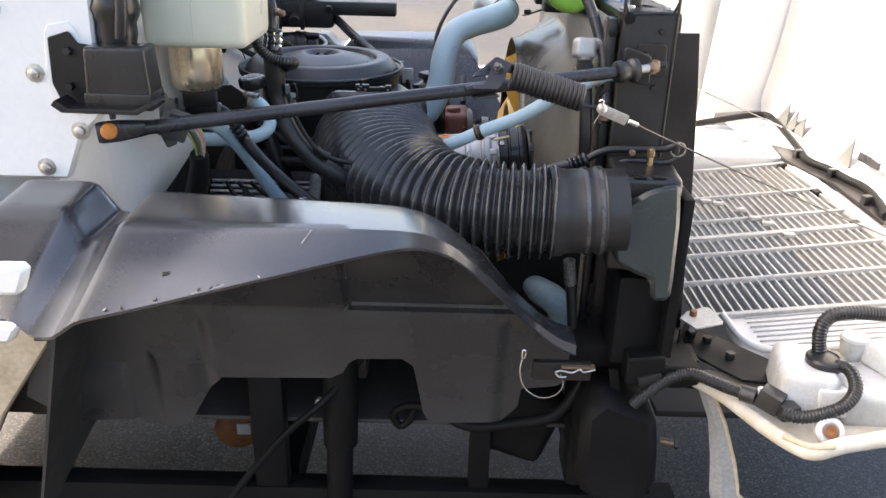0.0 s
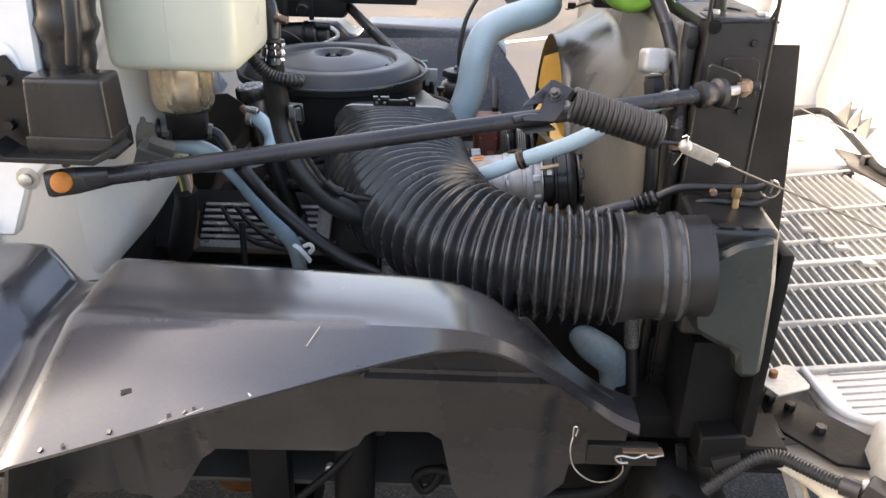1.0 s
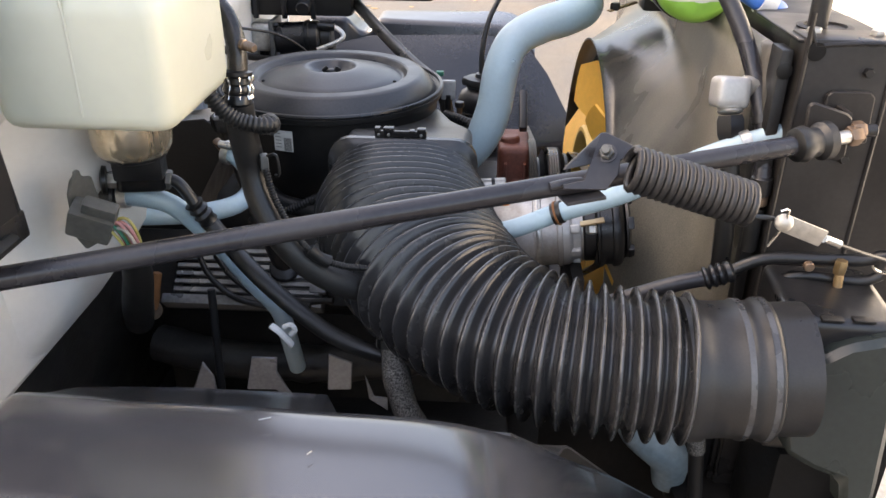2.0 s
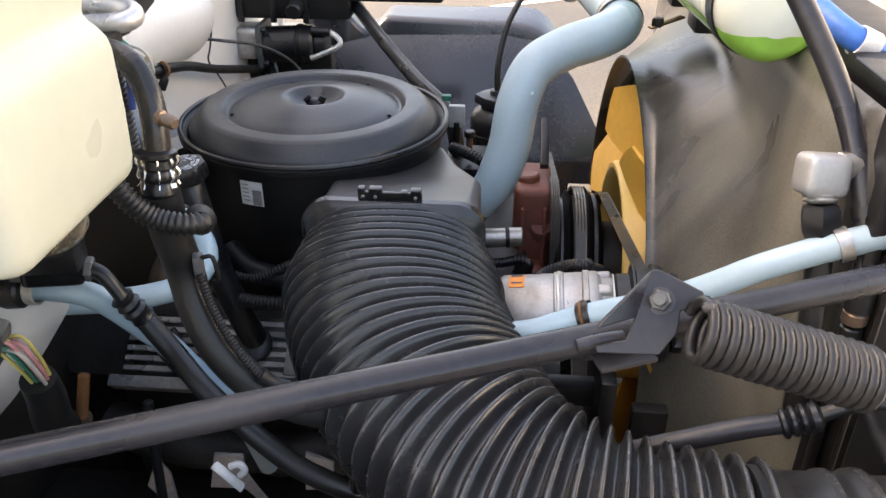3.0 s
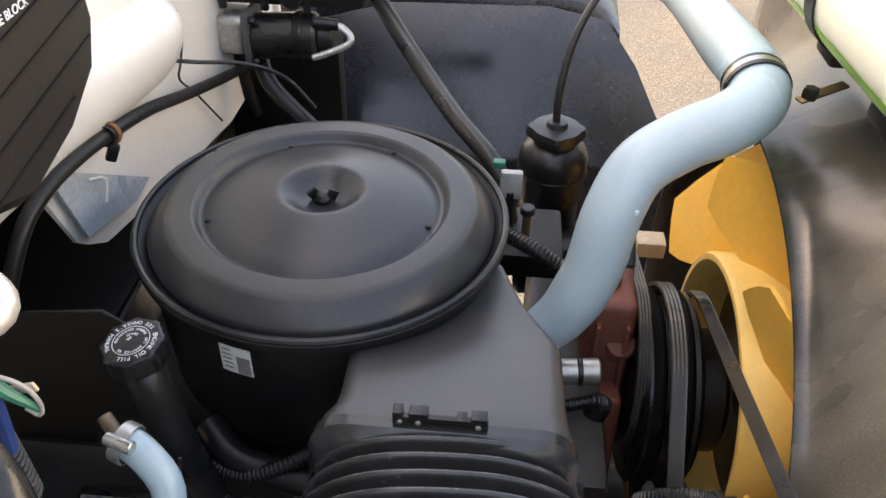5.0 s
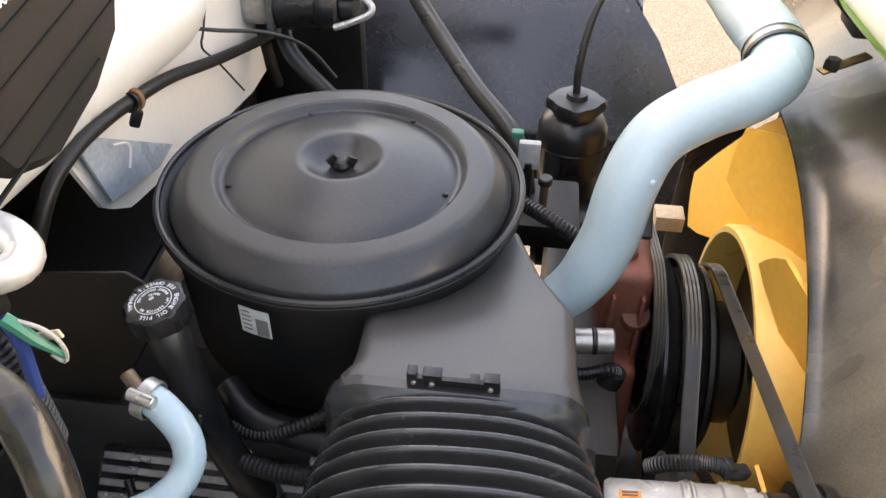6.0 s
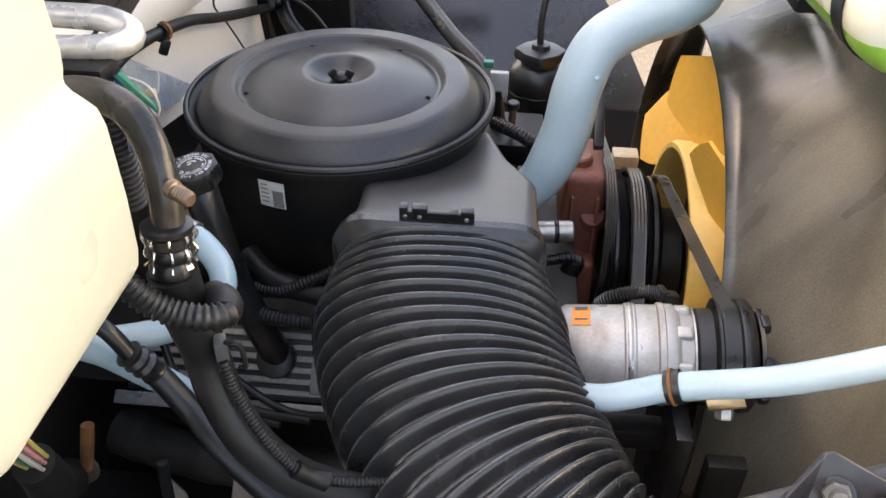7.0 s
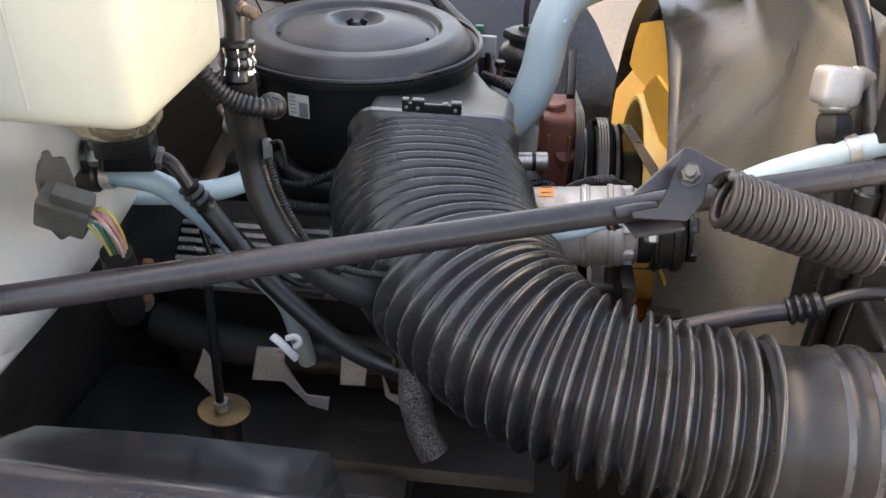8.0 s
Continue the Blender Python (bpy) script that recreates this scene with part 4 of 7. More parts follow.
    plate = [(-0.006, 0.022), (0.0, 0.0225), (0.030, 0.006), (0.031, -0.008), (0.0136, -0.007), (0.010, -0.023), (-0.003, -0.038), (-0.046, -0.036), (-0.047, -0.031), (-0.0256, -0.027), (-0.018, -0.010)]
    part("bracket_plate", prism(plate, 0.0035, lean, 0.0008), "rod", s)
    gusset = Matrix.Translation(lean @ Vector((-0.012, 0.006, 0))) @ (Matrix.Rotation(radians(24), 4, (lean.to_3x3() @ Vector((0.35, 0.93, 0))).normalized())) @ Matrix.Translation(-(lean @ Vector((-0.012, 0.006, 0)))) @ lean
    part("bracket_gusset", prism([(-0.0062, 0.0218), (-0.0182, -0.0105), (-0.050, -0.0175), (-0.047, -0.013)], 0.0035, gusset, 0.0008), "rod", s)
    part("bracket_foot", block((0.044, 0.030, 0.004), Matrix.Translation(on_rod(0.660, -0.012)) @ d.to_track_quat("X", "Z").to_matrix().to_4x4() @ Matrix.Translation((0.0, -0.010, 0)), 0.001), "rod", s)
    part("weld", tube([on_rod(0.625, 0.004) + Vector((0, -0.011, 0)), on_rod(0.645, 0.006) + Vector((0, -0.013, 0)), on_rod(0.662, 0.004) + Vector((0, -0.012, 0))], 0.006, 10, 0.004, wavy=0.35), "rod", s, "rough weld bead")
    out = (lean.to_3x3() @ Vector((-0.28, 0.05, 1.0))).normalized()
    bolt_at = lean @ Vector((0, 0, 0.0035))
    part("bracket_washer", lathe([(0.004, 0), (0.0100, 0.0002), (0.0100, 0.0016), (0.004, 0.002)], axis(bolt_at, bolt_at + out), 24), "rod", s)
    part("bracket_bolt", hexnut(bolt_at + out * 0.0015, bolt_at + out * 0.008, 0.0080), "conn", s, "dull steel nut")
    part("bolt_end", rod(bolt_at, bolt_at + out * 0.017, 0.0046), "conn", s)
    a, b = Vector((0.142, 1.322, 1.4935)), Vector((0.268, 1.325, 1.456))
    fm = axis(a, b)
    L, turns = (b - a).length, 17
    coil = [fm @ Vector((0.0205 * math.cos(q), 0.0205 * math.sin(q), L * q / (2 * math.pi * turns))) for q in np.linspace(0, 2 * math.pi * turns, turns * 16)]
    line_bm, n = bmesh.new(), 7
    rings = []
    for p, sd, u in frames_along(coil):
        rings.append([p + 0.0041 * (math.cos(k * 2 * math.pi / n) * sd + math.sin(k * 2 * math.pi / n) * u) for k in range(n)])
    part("coil", skin(line_bm, rings), "spring_steel", s, sharp=80)
    part("core", rod(a.lerp(b, 0.14), a.lerp(b, 0.98), 0.0165, 20), "black_dull", s)
    part("hook", tube([lean @ Vector((0.030, 0.0, 0.002)), a + Vector((0.004, -0.004, 0.020)), a + Vector((0.010, 0.002, 0.018))], 0.0035, 8), "rod", s)
    pin = Vector((0.303, 1.330, 1.437))
    part("tail_wire", tube([b - Vector((0.02, 0, 0.012)), b + Vector((0.02, 0.005, -0.016)), pin], 0.003, 8), "steel_black", s)
    part("clevis_pin", lathe([(0.009, 0), (0.0095, 0.004), (0.006, 0.008), (0.001, 0.009)], axis(pin + Vector((0, -0.008, 0.002)), pin + Vector((0, -0.2, 0.06))), 16), "zinc", s, "pale pin head")
    part("cotter", tube([pin + Vector((-0.006, -0.012, 0.016)), pin + Vector((0.001, -0.014, 0.018)), pin + Vector((-0.002, -0.012, -0.004)), pin + Vector((-0.012, -0.012, -0.024))], 0.0014, 6), "chrome", s)
    e = pin + Vector((0.052, 0.006, -0.022))
    dv = (e - pin).normalized()
    part("cable_plate", block((0.052, 0.003, 0.019), Matrix.Translation(pin.lerp(e, 0.5) + Vector((0, -0.002, 0))) @ dv.to_track_quat("X", "Z").to_matrix().to_4x4(), 0.0015), "zinc", s, "flat zinc cable plate")
    part("swage", rod(e, e + dv * 0.02, 0.005), "chrome", s)
    part("cable", tube([e + dv * 0.018, Vector((0.46, 1.395, 1.361)), Vector((0.80, 1.625, 1.185)), Vector((1.235, 1.923, 0.965))], 0.0021, 6, 0.05), "steel_black", s, "thin steel hood cable")
    solid("hood_cable", tube([(0.765, 2.96, 1.223), (1.09, 2.41, 1.138)], 0.0022, 6, 0.05), "steel_black", "thin steel cable holding the far side of the hood", "cable")


build_brace()


# ---------------------------------------------------------------- radiator, shroud and fan
FY, FZ = 2.12, 1.07


def build_radiator():
    t = thing("radiator", (0.45, 2.1, 0.55), "black radiator core support with a pressed steel side channel", "radiator")
    part("side_channel", block((0.104, 0.060, 1.075), pose(0.4180, 1.547, 1.045), 0.006), "plate_black", t)
    part("core", span((0.40, 1.57, 0.58), (0.49, 2.75, 1.53), 0.01), "black_dull", t)
    part("edge_bead", tube([(0.3675, 1.518, 0.92), (0.3675, 1.518, 1.560), (0.376, 1.518, 1.574), (0.460, 1.518, 1.578), (0.469, 1.518, 1.566), (0.469, 1.518, 0.92)], 0.0032, 8, 0.02), "plate_black", t)
    part("seal_plate", prism([(0.44, 1.541), (0.518, 1.542), (0.531, 1.432), (0.550, 1.231), (0.572, 0.89), (0.36, 0.86), (0.36, 1.0), (0.44, 1.05)], 0.005, Matrix.Translation((0, 1.532, 0)) @ UPRIGHT, 0.001), "plate_black", t, "flat brown-black baffle plate")
    part("top_tank", block((0.12, 1.22, 0.05), pose(0.43, 2.16, 1.55), 0.012), "steel_black", t)
    part("emboss", prism([(0.398, 1.460), (0.398, 1.519), (0.404, 1.524), (0.448, 1.524), (0.455, 1.517), (0.458, 1.460)], 0.006, Matrix.Translation((0, 1.515, 0)) @ UPRIGHT, 0.002), "plate_black", t, "raised reinforcing plate")
    part("corner_hole", lathe([(0.009, 0), (0.011, 0.001), (0.011, 0.003), (0.002, 0.0032)], axis((0.377, 1.518, 1.568), (0.377, 1.4, 1.568)), 16), "under_black", t)
    part("top_plate", prism([(0.36, 1.53), (0.475, 1.515), (0.475, 1.68), (0.36, 1.70)], 0.004, Matrix.Translation((0, 0, 1.575)), 0.001), "steel_black", t)
    part("filler_hole", lathe([(0.032, 0), (0.034, 0.002), (0.026, 0.003), (0.024, -0.004)], Matrix.Translation((0.415, 1.60, 1.579)), 24, ring=True), "black_dull", t)
    part("top_stud", rod((0.405, 1.60, 1.575), (0.405, 1.60, 1.66), 0.012), "rubber", t)
    for x, y in ((0.385, 1.555), (0.455, 1.545)):
        part("top_bolt", hexnut((x, y, 1.578), (x, y, 1.588), 0.009), "zinc", t)
    part("rod_bracket", prism([(0.366, 1.486), (0.364, 1.517), (0.370, 1.521), (0.410, 1.509), (0.417, 1.503), (0.419, 1.456), (0.412, 1.451), (0.390, 1.454)], 0.007, Matrix.Translation((0, 1.478, 0)) @ UPRIGHT, 0.002), "plate_black", t)
    part("bracket_side", span((0.411, 1.476, 1.453), (0.418, 1.520, 1.508), 0.002), "plate_black", t)
    part("bracket_nut", hexnut((0.417, 1.470, 1.488), (0.432, 1.471, 1.489), 0.0125), "old_brass", t, "dull nut on the rod end")
    part("bracket_stud", rod((0.430, 1.471, 1.489), (0.446, 1.472, 1.490), 0.0075), "steel_black", t)
    for x, z in ((0.442, 1.545), (0.438, 1.438)):
        part("plate_bolt", hexnut((x, 1.520, z), (x, 1.511, z), 0.006), "steel_black", t)
    part("lower_baffle", prism([(0.10, 0.80), (0.36, 0.80), (0.36, 1.07), (0.24, 1.06), (0.10, 1.00)], 0.004, Matrix.Translation((0, 1.585, 0)) @ UPRIGHT, 0.001), "under_black", t, "black rubber baffle below the duct")
    part("shroud_flange", span((0.345, 1.535, 0.62), (0.360, 1.575, 1.565), 0.003), "steel_black", t)
    for z in (1.0, 1.12):
        part("flange_hole_edge", lathe([(0.009, 0), (0.010, 0.002), (0.006, 0.003)], axis((0.352, 1.535, z + 0.42), (0.352, 1.4, z + 0.42)), 12), "black_dull", t)
    # lower support
    s = thing("radiator_support", (0.40, 1.5, 0.42), "black lower radiator support with brackets and a rounded guard", "support bracket")
    part("crossbar", span((0.30, 1.42, 0.855), (0.56, 1.55, 0.905), 0.006), "under_black", s)
    part("column", span((0.34, 1.49, 0.47), (0.50, 1.62, 0.87), 0.02), "under_black", s)
    part("bracket_box", prism([(0.412, 0.868), (0.411, 0.930), (0.487, 0.939), (0.491, 0.915), (0.560, 0.914), (0.562, 0.872), (0.52, 0.862)], 0.07, Matrix.Translation((0, 1.40, 0)) @ UPRIGHT, 0.004), "under_black", s, "folded black steel bracket")
    part("bracket_tongue", span((0.484, 1.362, 0.906), (0.566, 1.43, 0.912), 0.001), "under_black", s)
    part("guard", prism([(0.331, 0.707), (0.329, 0.795), (0.372, 0.845), (0.487, 0.795), (0.502, 0.70), (0.508, 0.600), (0.490, 0.570), (0.441, 0.551), (0.36, 0.575), (0.336, 0.60)], 0.13, Matrix.Translation((0, 1.45, 0)) @ UPRIGHT, 0.022), "under_black", s, "rounded black guard")
    part("guard_seam", tube([(0.355, 1.383, 0.81), (0.375, 1.380, 0.70), (0.372, 1.380, 0.61)], 0.004, 8), "under_black", s)
    part("guard_pivot", lathe([(0.022, 0), (0.023, 0.006), (0.018, 0.012), (0.006, 0.013)], axis((0.428, 1.388, 0.568), (0.428, 1.2, 0.575)), 20), "under_black", s)
    part("gusset", prism([(0.0, 0.0), (0.02, 0.0), (0.035, -0.085), (0.022, -0.10)], 0.012, Matrix.Translation((0.385, 1.38, 0.88)) @ UPRIGHT, 0.002), "under_black", s)
    part("pivot_arm", block((0.16, 0.05, 0.035), pose(0.50, 1.41, 0.852, 0, 6, 0), 0.006), "under_black", s)
    part("bolt", rod((0.530, 1.42, 0.668), (0.563, 1.41, 0.668), 0.008), "old_brass", s)
    part("bolt_head", hexnut((0.560, 1.411, 0.668), (0.570, 1.408, 0.668), 0.013), "steel_black", s)
    solid("steering_box", block((0.16, 0.14, 0.2), pose(0.24, 1.62, 0.6, 0, 20, 0), 0.03, 3), "under_black", "dark greasy steering gear box on the frame", "steering box")


def build_shroud():
    t = thing("fan_shroud", (0.30, 2.15, 0.6), "dusty grey-black plastic fan shroud streaked with dirt", "fan shroud")
    n, rings = 96, []
    cy, cz = 2.20, 0.985
    for f, x in ((0.0, 0.214), (0.0, 0.228), (0.05, 0.240), (0.12, 0.260), (0.24, 0.292), (0.34, 0.318), (0.42, 0.330), (0.50, 0.334), (0.75, 0.338), (1.0, 0.346), (1.02, 0.355)):
        ring = []
        for k in range(n):
            a = 2 * math.pi * k / n
            c, s = math.cos(a), math.sin(a)
            ry, rz = cy + 0.425 * c, cz + 0.435 * s
            sy = 2.16 + 0.615 * math.copysign(min(1, abs(c) * 1.35) ** 0.8, c)
            sz = 1.07 + 0.485 * math.copysign(min(1, abs(s) * 1.35) ** 0.8, s)
            ring.append((x, ry + (sy - ry) * f, rz + (sz - rz) * f))
        rings.append(ring)
    bm = bmesh.new()
    loops = [[bm.verts.new(v) for v in r] for r in rings]
    for p, q in zip(loops, loops[1:]):
        for i in range(n):
            j = (i + 1) % n
            bm.faces.new((p[i], p[j], q[j], q[i]))
    bmesh.ops.recalc_face_normals(bm, faces=bm.faces[:])
    bmesh.ops.solidify(bm, geom=bm.faces[:], thickness=0.004)
    part("cowl_ring", bm, "shroud", t, sharp=60)
    part("hose_strap", block((0.06, 0.014, 0.003), pose(0.262, 2.196, 1.492, 0, -14, 20), 0.001), "brass", t, "orange zinc hose strap")
    part("strap_bolt", hexnut((0.247, 2.190, 1.486), (0.247, 2.190, 1.500), 0.0095), "steel_black", t)


def build_fan():
    t = thing("cooling_fan", (0.20, FY, 0.7), "yellow plastic cooling fan behind the shroud", "fan")
    m = Matrix.Translation((0, FY, FZ)) @ pose(0, 0, 0, 0, 90, 0)
    part("hub_ring", lathe([(0.178, 0.208), (0.182, 0.201), (0.190, 0.201), (0.194, 0.207), (0.192, 0.315), (0.184, 0.317), (0.182, 0.31), (0.178, 0.226)], m, 64, ring=True), "yellow", t, sharp=50)
    # web is coloured near black to imitate the shade inside the drum
    part("hub_web", lathe([(0.045, 0.262), (0.1800, 0.268), (0.1800, 0.276), (0.045, 0.272)], m, 48, ring=True), "black_dull", t, "hub web coloured dark for the shade inside the ring")
    part("clutch", lathe([(0.02, 0.17), (0.075, 0.175), (0.085, 0.185), (0.085, 0.215), (0.07, 0.225), (0.02, 0.228)], m, 32), "steel_black", t, "dark fan clutch")
    for k in range(7):
        a = 2 * math.pi * k / 7 + radians(89)
        rows = []
        for f in np.linspace(0, 1, 7):
            row = []
            for g in np.linspace(-0.5, 0.5, 7):
                w = (0.12 + 0.20 * min(1.0, 2.2 * f) + 0.05 * f) * (1 - 0.08 * f ** 5)
                tw = radians(32 - 8 * f)
                off = w * g
                # the tips follow the opening of the shroud with a small gap
                c, s2 = math.cos(a), math.sin(a)
                reach = max(v for v in np.linspace(0.2, 0.38, 60) if ((FY + v * c - 2.20) / 0.410) ** 2 + ((FZ + v * s2 - 0.985) / 0.420) ** 2 < 1 or v == 0.2)
                r = 0.186 + (min(0.36, reach) - 0.186) * f
                q = a + off * math.cos(tw) / r
                x = 0.262 + off * math.sin(tw) * 0.82 + 0.010 * (1 - 4 * g * g)
                row.append((x, FY + r * math.cos(q), FZ + r * math.sin(q)))
            rows.append(row)
        part("blade", sheet(rows, 0.005), "yellow_blade", t, "orange-yellow blade", sharp=60)
    # water pump, pulleys and belts
    p = thing("water_pump", (0.07, 2.1, 0.9), "oxide red cast iron water pump housing with a bright bolt", "water pump")
    part("housing", block((0.065, 0.13, 0.20), pose(0.063, 2.170, 1.125, 0, 0, 0), 0.014, 3), "red_iron", p)
    part("boss", lathe([(0.022, -0.02), (0.021, 0.022), (0.018, 0.027), (0.012, 0.028)], axis((0.0795, 2.122, 1.138), (0.0785, 2.092, 1.178)), 20), "red_iron", p)
    part("lower_case", block((0.045, 0.11, 0.22), pose(0.066, 2.10, 0.98, -8), 0.012, 3), "red_iron", p)
    part("neck", rod((0.058, 2.15, 1.19), (0.053, 2.155, 1.235), 0.02), "red_iron", p)
    for x in (0.045, 0.083):
        part("cast_rib", block((0.006, 0.018, 0.19), pose(x, 2.102, 1.10), 0.0025), "red_iron", p)
    part("bolt", hexnut((0.0785, 2.112, 1.153), (0.0780, 2.105, 1.160), 0.0090), "zinc", p, "bright zinc bolt")
    stub = part("pipe_stub", rod((-0.02, 2.038, 1.166), (0.046, 2.042, 1.170), 0.0165), "zinc", p, "dull pipe stub")
    part("band", rod((0.016, 2.0402, 1.1682), (0.025, 2.0407, 1.1688), 0.0180), "rubber", stub)
    part("stub_loom", ribbed([(-0.03, 2.01, 1.135), (0.01, 2.015, 1.133), (0.040, 2.022, 1.136), (0.056, 2.03, 1.125)], 0.009, 0.0045, 0.0014), "rubber", p)
    part("stub_hose", tube([(0.052, 2.03, 1.128), (0.046, 2.028, 1.105), (0.030, 2.03, 1.08), (0.02, 2.04, 1.03)], 0.016, 14), "rubber", p, "black rubber elbow")
    q = thing("fan_pulley", (0.13, FY, 0.9), "black grooved fan pulley", "pulley")
    part("front_rim", lathe([(0.03, 0.098), (0.128, 0.10), (0.134, 0.104), (0.124, 0.11), (0.124, 0.114), (0.135, 0.12), (0.140, 0.122), (0.130, 0.128), (0.05, 0.13)], m, 56), "steel_black", q)
    part("middle_rim", lathe([(0.05, 0.129), (0.130, 0.130), (0.130, 0.148), (0.142, 0.152), (0.146, 0.154), (0.134, 0.162), (0.05, 0.164)], m, 56), "steel_black", q)
    part("back_rim", lathe([(0.03, 0.163), (0.134, 0.164), (0.134, 0.170), (0.122, 0.178), (0.03, 0.18)], m, 56), "steel_black", q)
    part("hub", lathe([(0.02, 0.178), (0.05, 0.179), (0.05, 0.20), (0.02, 0.205)], m, 28), "old_brass", q)

    def belt(name, circles, x, w, label):
        pts = []
        for i in range(48):
            a = 2 * math.pi * i / 48
            d = Vector((math.cos(a), math.sin(a)))
            best = max(circles, key=lambda c: c[0] * d.x + c[1] * d.y + c[2])
            pts.append((a, best))
        loop = []
        for a, c in pts:
            loop.append((c[0] + c[2] * math.cos(a), c[1] + c[2] * math.sin(a)))
        bm = bmesh.new()
        cen = Vector((sum(p[0] for p in loop) / len(loop), sum(p[1] for p in loop) / len(loop)))
        ins = []
        for y, z in loop:
            v = (Vector((y, z)) - cen).normalized() * 0.006
            ins.append((y - v.x, z - v.y))
        prof = []
        for (y, z), (yi, zi) in zip(loop, ins):
            r = [(x - w / 2, y, z)]
            for k in range(1, 8):
                g = 0.0015 * (k % 2)
                r.append((x - w / 2 + w * k / 8, y + (yi - y) * g / 0.006, z + (zi - z) * g / 0.006))
            r += [(x + w / 2, y, z), (x + w / 2 - 0.001, yi, zi), (x - w / 2 + 0.001, yi, zi)]
            prof.append(r)
        prof.append(prof[0])
        skin(bm, prof, True, False)
        bmesh.ops.remove_doubles(bm, verts=bm.verts[:], dist=1e-6)
        solid(name, bm, "belt", label, "belt", "drive belts")
    belt("drive_belt", [(FY, FZ, 0.137), (1.737, 1.229, 0.062)], 0.186, 0.018, "worn black ribbed drive belt running to the compressor")
    belt("drive_belt", [(FY, FZ, 0.146), (1.80, 0.86, 0.07)], 0.140, 0.020, "black ribbed drive belt round the fan pulley")
    belt("drive_belt", [(2.13, 1.11, 0.118), (2.42, 1.13, 0.04)], 0.098, 0.016, "black drive belt to the far side pulley")


def build_compressor():
    t = thing("compressor", (0.09, 1.737, 1.15), "cast aluminium air conditioning compressor with an orange sticker", "compressor")
    a, b = Vector((0.012, 1.742, 1.210)), Vector((0.172, 1.735, 1.229))
    m = axis(a, b)
    part("body", lathe([(0.03, 0), (0.052, 0.003), (0.055, 0.008), (0.0555, 0.072), (0.0575, 0.074), (0.0575, 0.084), (0.0560, 0.086), (0.0560, 0.108), (0.0585, 0.110), (0.0585, 0.116), (0.0565, 0.118)], m, 48), "alu_dirty", t, "dirt-stained aluminium body", sharp=35)
    part("seam_ring", lathe([(0.0577, 0.076), (0.0586, 0.078), (0.0586, 0.080), (0.0577, 0.082)], m, 48, ring=True), "zinc", t)
    part("front_head", lathe([(0.03, 0.114), (0.0570, 0.1165), (0.0570, 0.126), (0.0545, 0.130), (0.0500, 0.133), (0.0480, 0.146), (0.03, 0.148)], m, 48), "alu", t, sharp=35)
    for k in range(8):
        part("head_lug", block((0.013, 0.015, 0.018), m @ pose(0, 0, 0, 0, 0, 20 + 45 * k) @ pose(0.0495, 0, 0.136), 0.004, 3), "alu", t)
    part("coil_ring", lathe([(0.046, 0.1460), (0.0525, 0.1465), (0.0525, 0.1485), (0.046, 0.149)], m, 48, ring=True), "zinc", t, "bright thin ring")
    part("clutch_coil", lathe([(0.03, 0.148), (0.050, 0.149), (0.0525, 0.152), (0.0525, 0.168), (0.03, 0.17)], m, 40), "steel_black", t)
    part("pulley", lathe([(0.03, 0.168), (0.060, 0.169), (0.0640, 0.171), (0.0640, 0.174), (0.060, 0.176), (0.060, 0.193), (0.0635, 0.195), (0.0640, 0.199), (0.0625, 0.206), (0.058, 0.210), (0.046, 0.213), (0.02, 0.215)], m, 56), "rubber", t, "dusty black clutch pulley")
    part("clutch_plate", lathe([(0.01, 0.214), (0.050, 0.215), (0.051, 0.219), (0.03, 0.224), (0.012, 0.226)], m, 32), "steel_black", t)
    for k in range(6):
        part("clutch_lug", block((0.012, 0.020, 0.010), m @ pose(0, 0, 0, 0, 0, 30 + 60 * k) @ pose(0.047, 0, 0.222), 0.003), "black", t)
    # the sticker wraps the side that faces the open bay
    side = Vector((0, 0.10, 0.99))
    loc = m.to_3x3().inverted() @ side
    q0 = math.degrees(math.atan2(loc.y, loc.x))
    st = [[m @ Vector((0.0562 * math.cos(radians(q0 + d)), 0.0562 * math.sin(radians(q0 + d)), z)) for z in (0.016, 0.036)] for d in np.linspace(-12, 20, 8)]
    stick = part("sticker", sheet(st, 0.0006), "sticker", t, "small orange sticker")
    for d in (-9, -5, 12):
        p = m @ Vector((0.0569 * math.cos(radians(q0 + d)), 0.0569 * math.sin(radians(q0 + d)), 0.026))
        part("print_bar", block((0.014, 0.0016, 0.0005), Matrix.Translation(p) @ pose(0, 0, 0, 40, -6, 0), 0), "ink", stick)
    part("mount_ear", block((0.018, 0.03, 0.03), m @ pose(0.04, -0.035, 0.132, 0, 0, 0), 0.005), "alu", t)
    part("plug", block((0.022, 0.013, 0.013), pose(0.137, 1.797, 1.258, 0, 18, 20), 0.003), "black", t, "dirty dark connector")
    part("plug_collar", block((0.010, 0.017, 0.017), pose(0.127, 1.798, 1.261, 0, 14, 20), 0.003), "black", t)
    part("lead", ribbed([(0.128, 1.799, 1.261), (0.105, 1.803, 1.258), (0.075, 1.812, 1.240), (0.062, 1.82, 1.22)], 0.0088, 0.004, 0.0012), "rubber", t)
    br = thing("compressor_bracket", (0.10, 1.70, 1.0), "dark steel compressor mounting bracket", "bracket")
    part("plate", block((0.02, 0.14, 0.22), pose(0.150, 1.72, 1.07), 0.004), "steel_black", br)
    part("arm", block((0.16, 0.03, 0.03), pose(0.08, 1.71, 1.12), 0.004), "steel_black", br)
    part("leg", block((0.045, 0.02, 0.18), pose(0.205, 1.66, 1.05), 0.004), "black_dull", br)


build_radiator()
build_shroud()
build_fan()
build_compressor()


# ---------------------------------------------------------------- coolant hoses and tanks
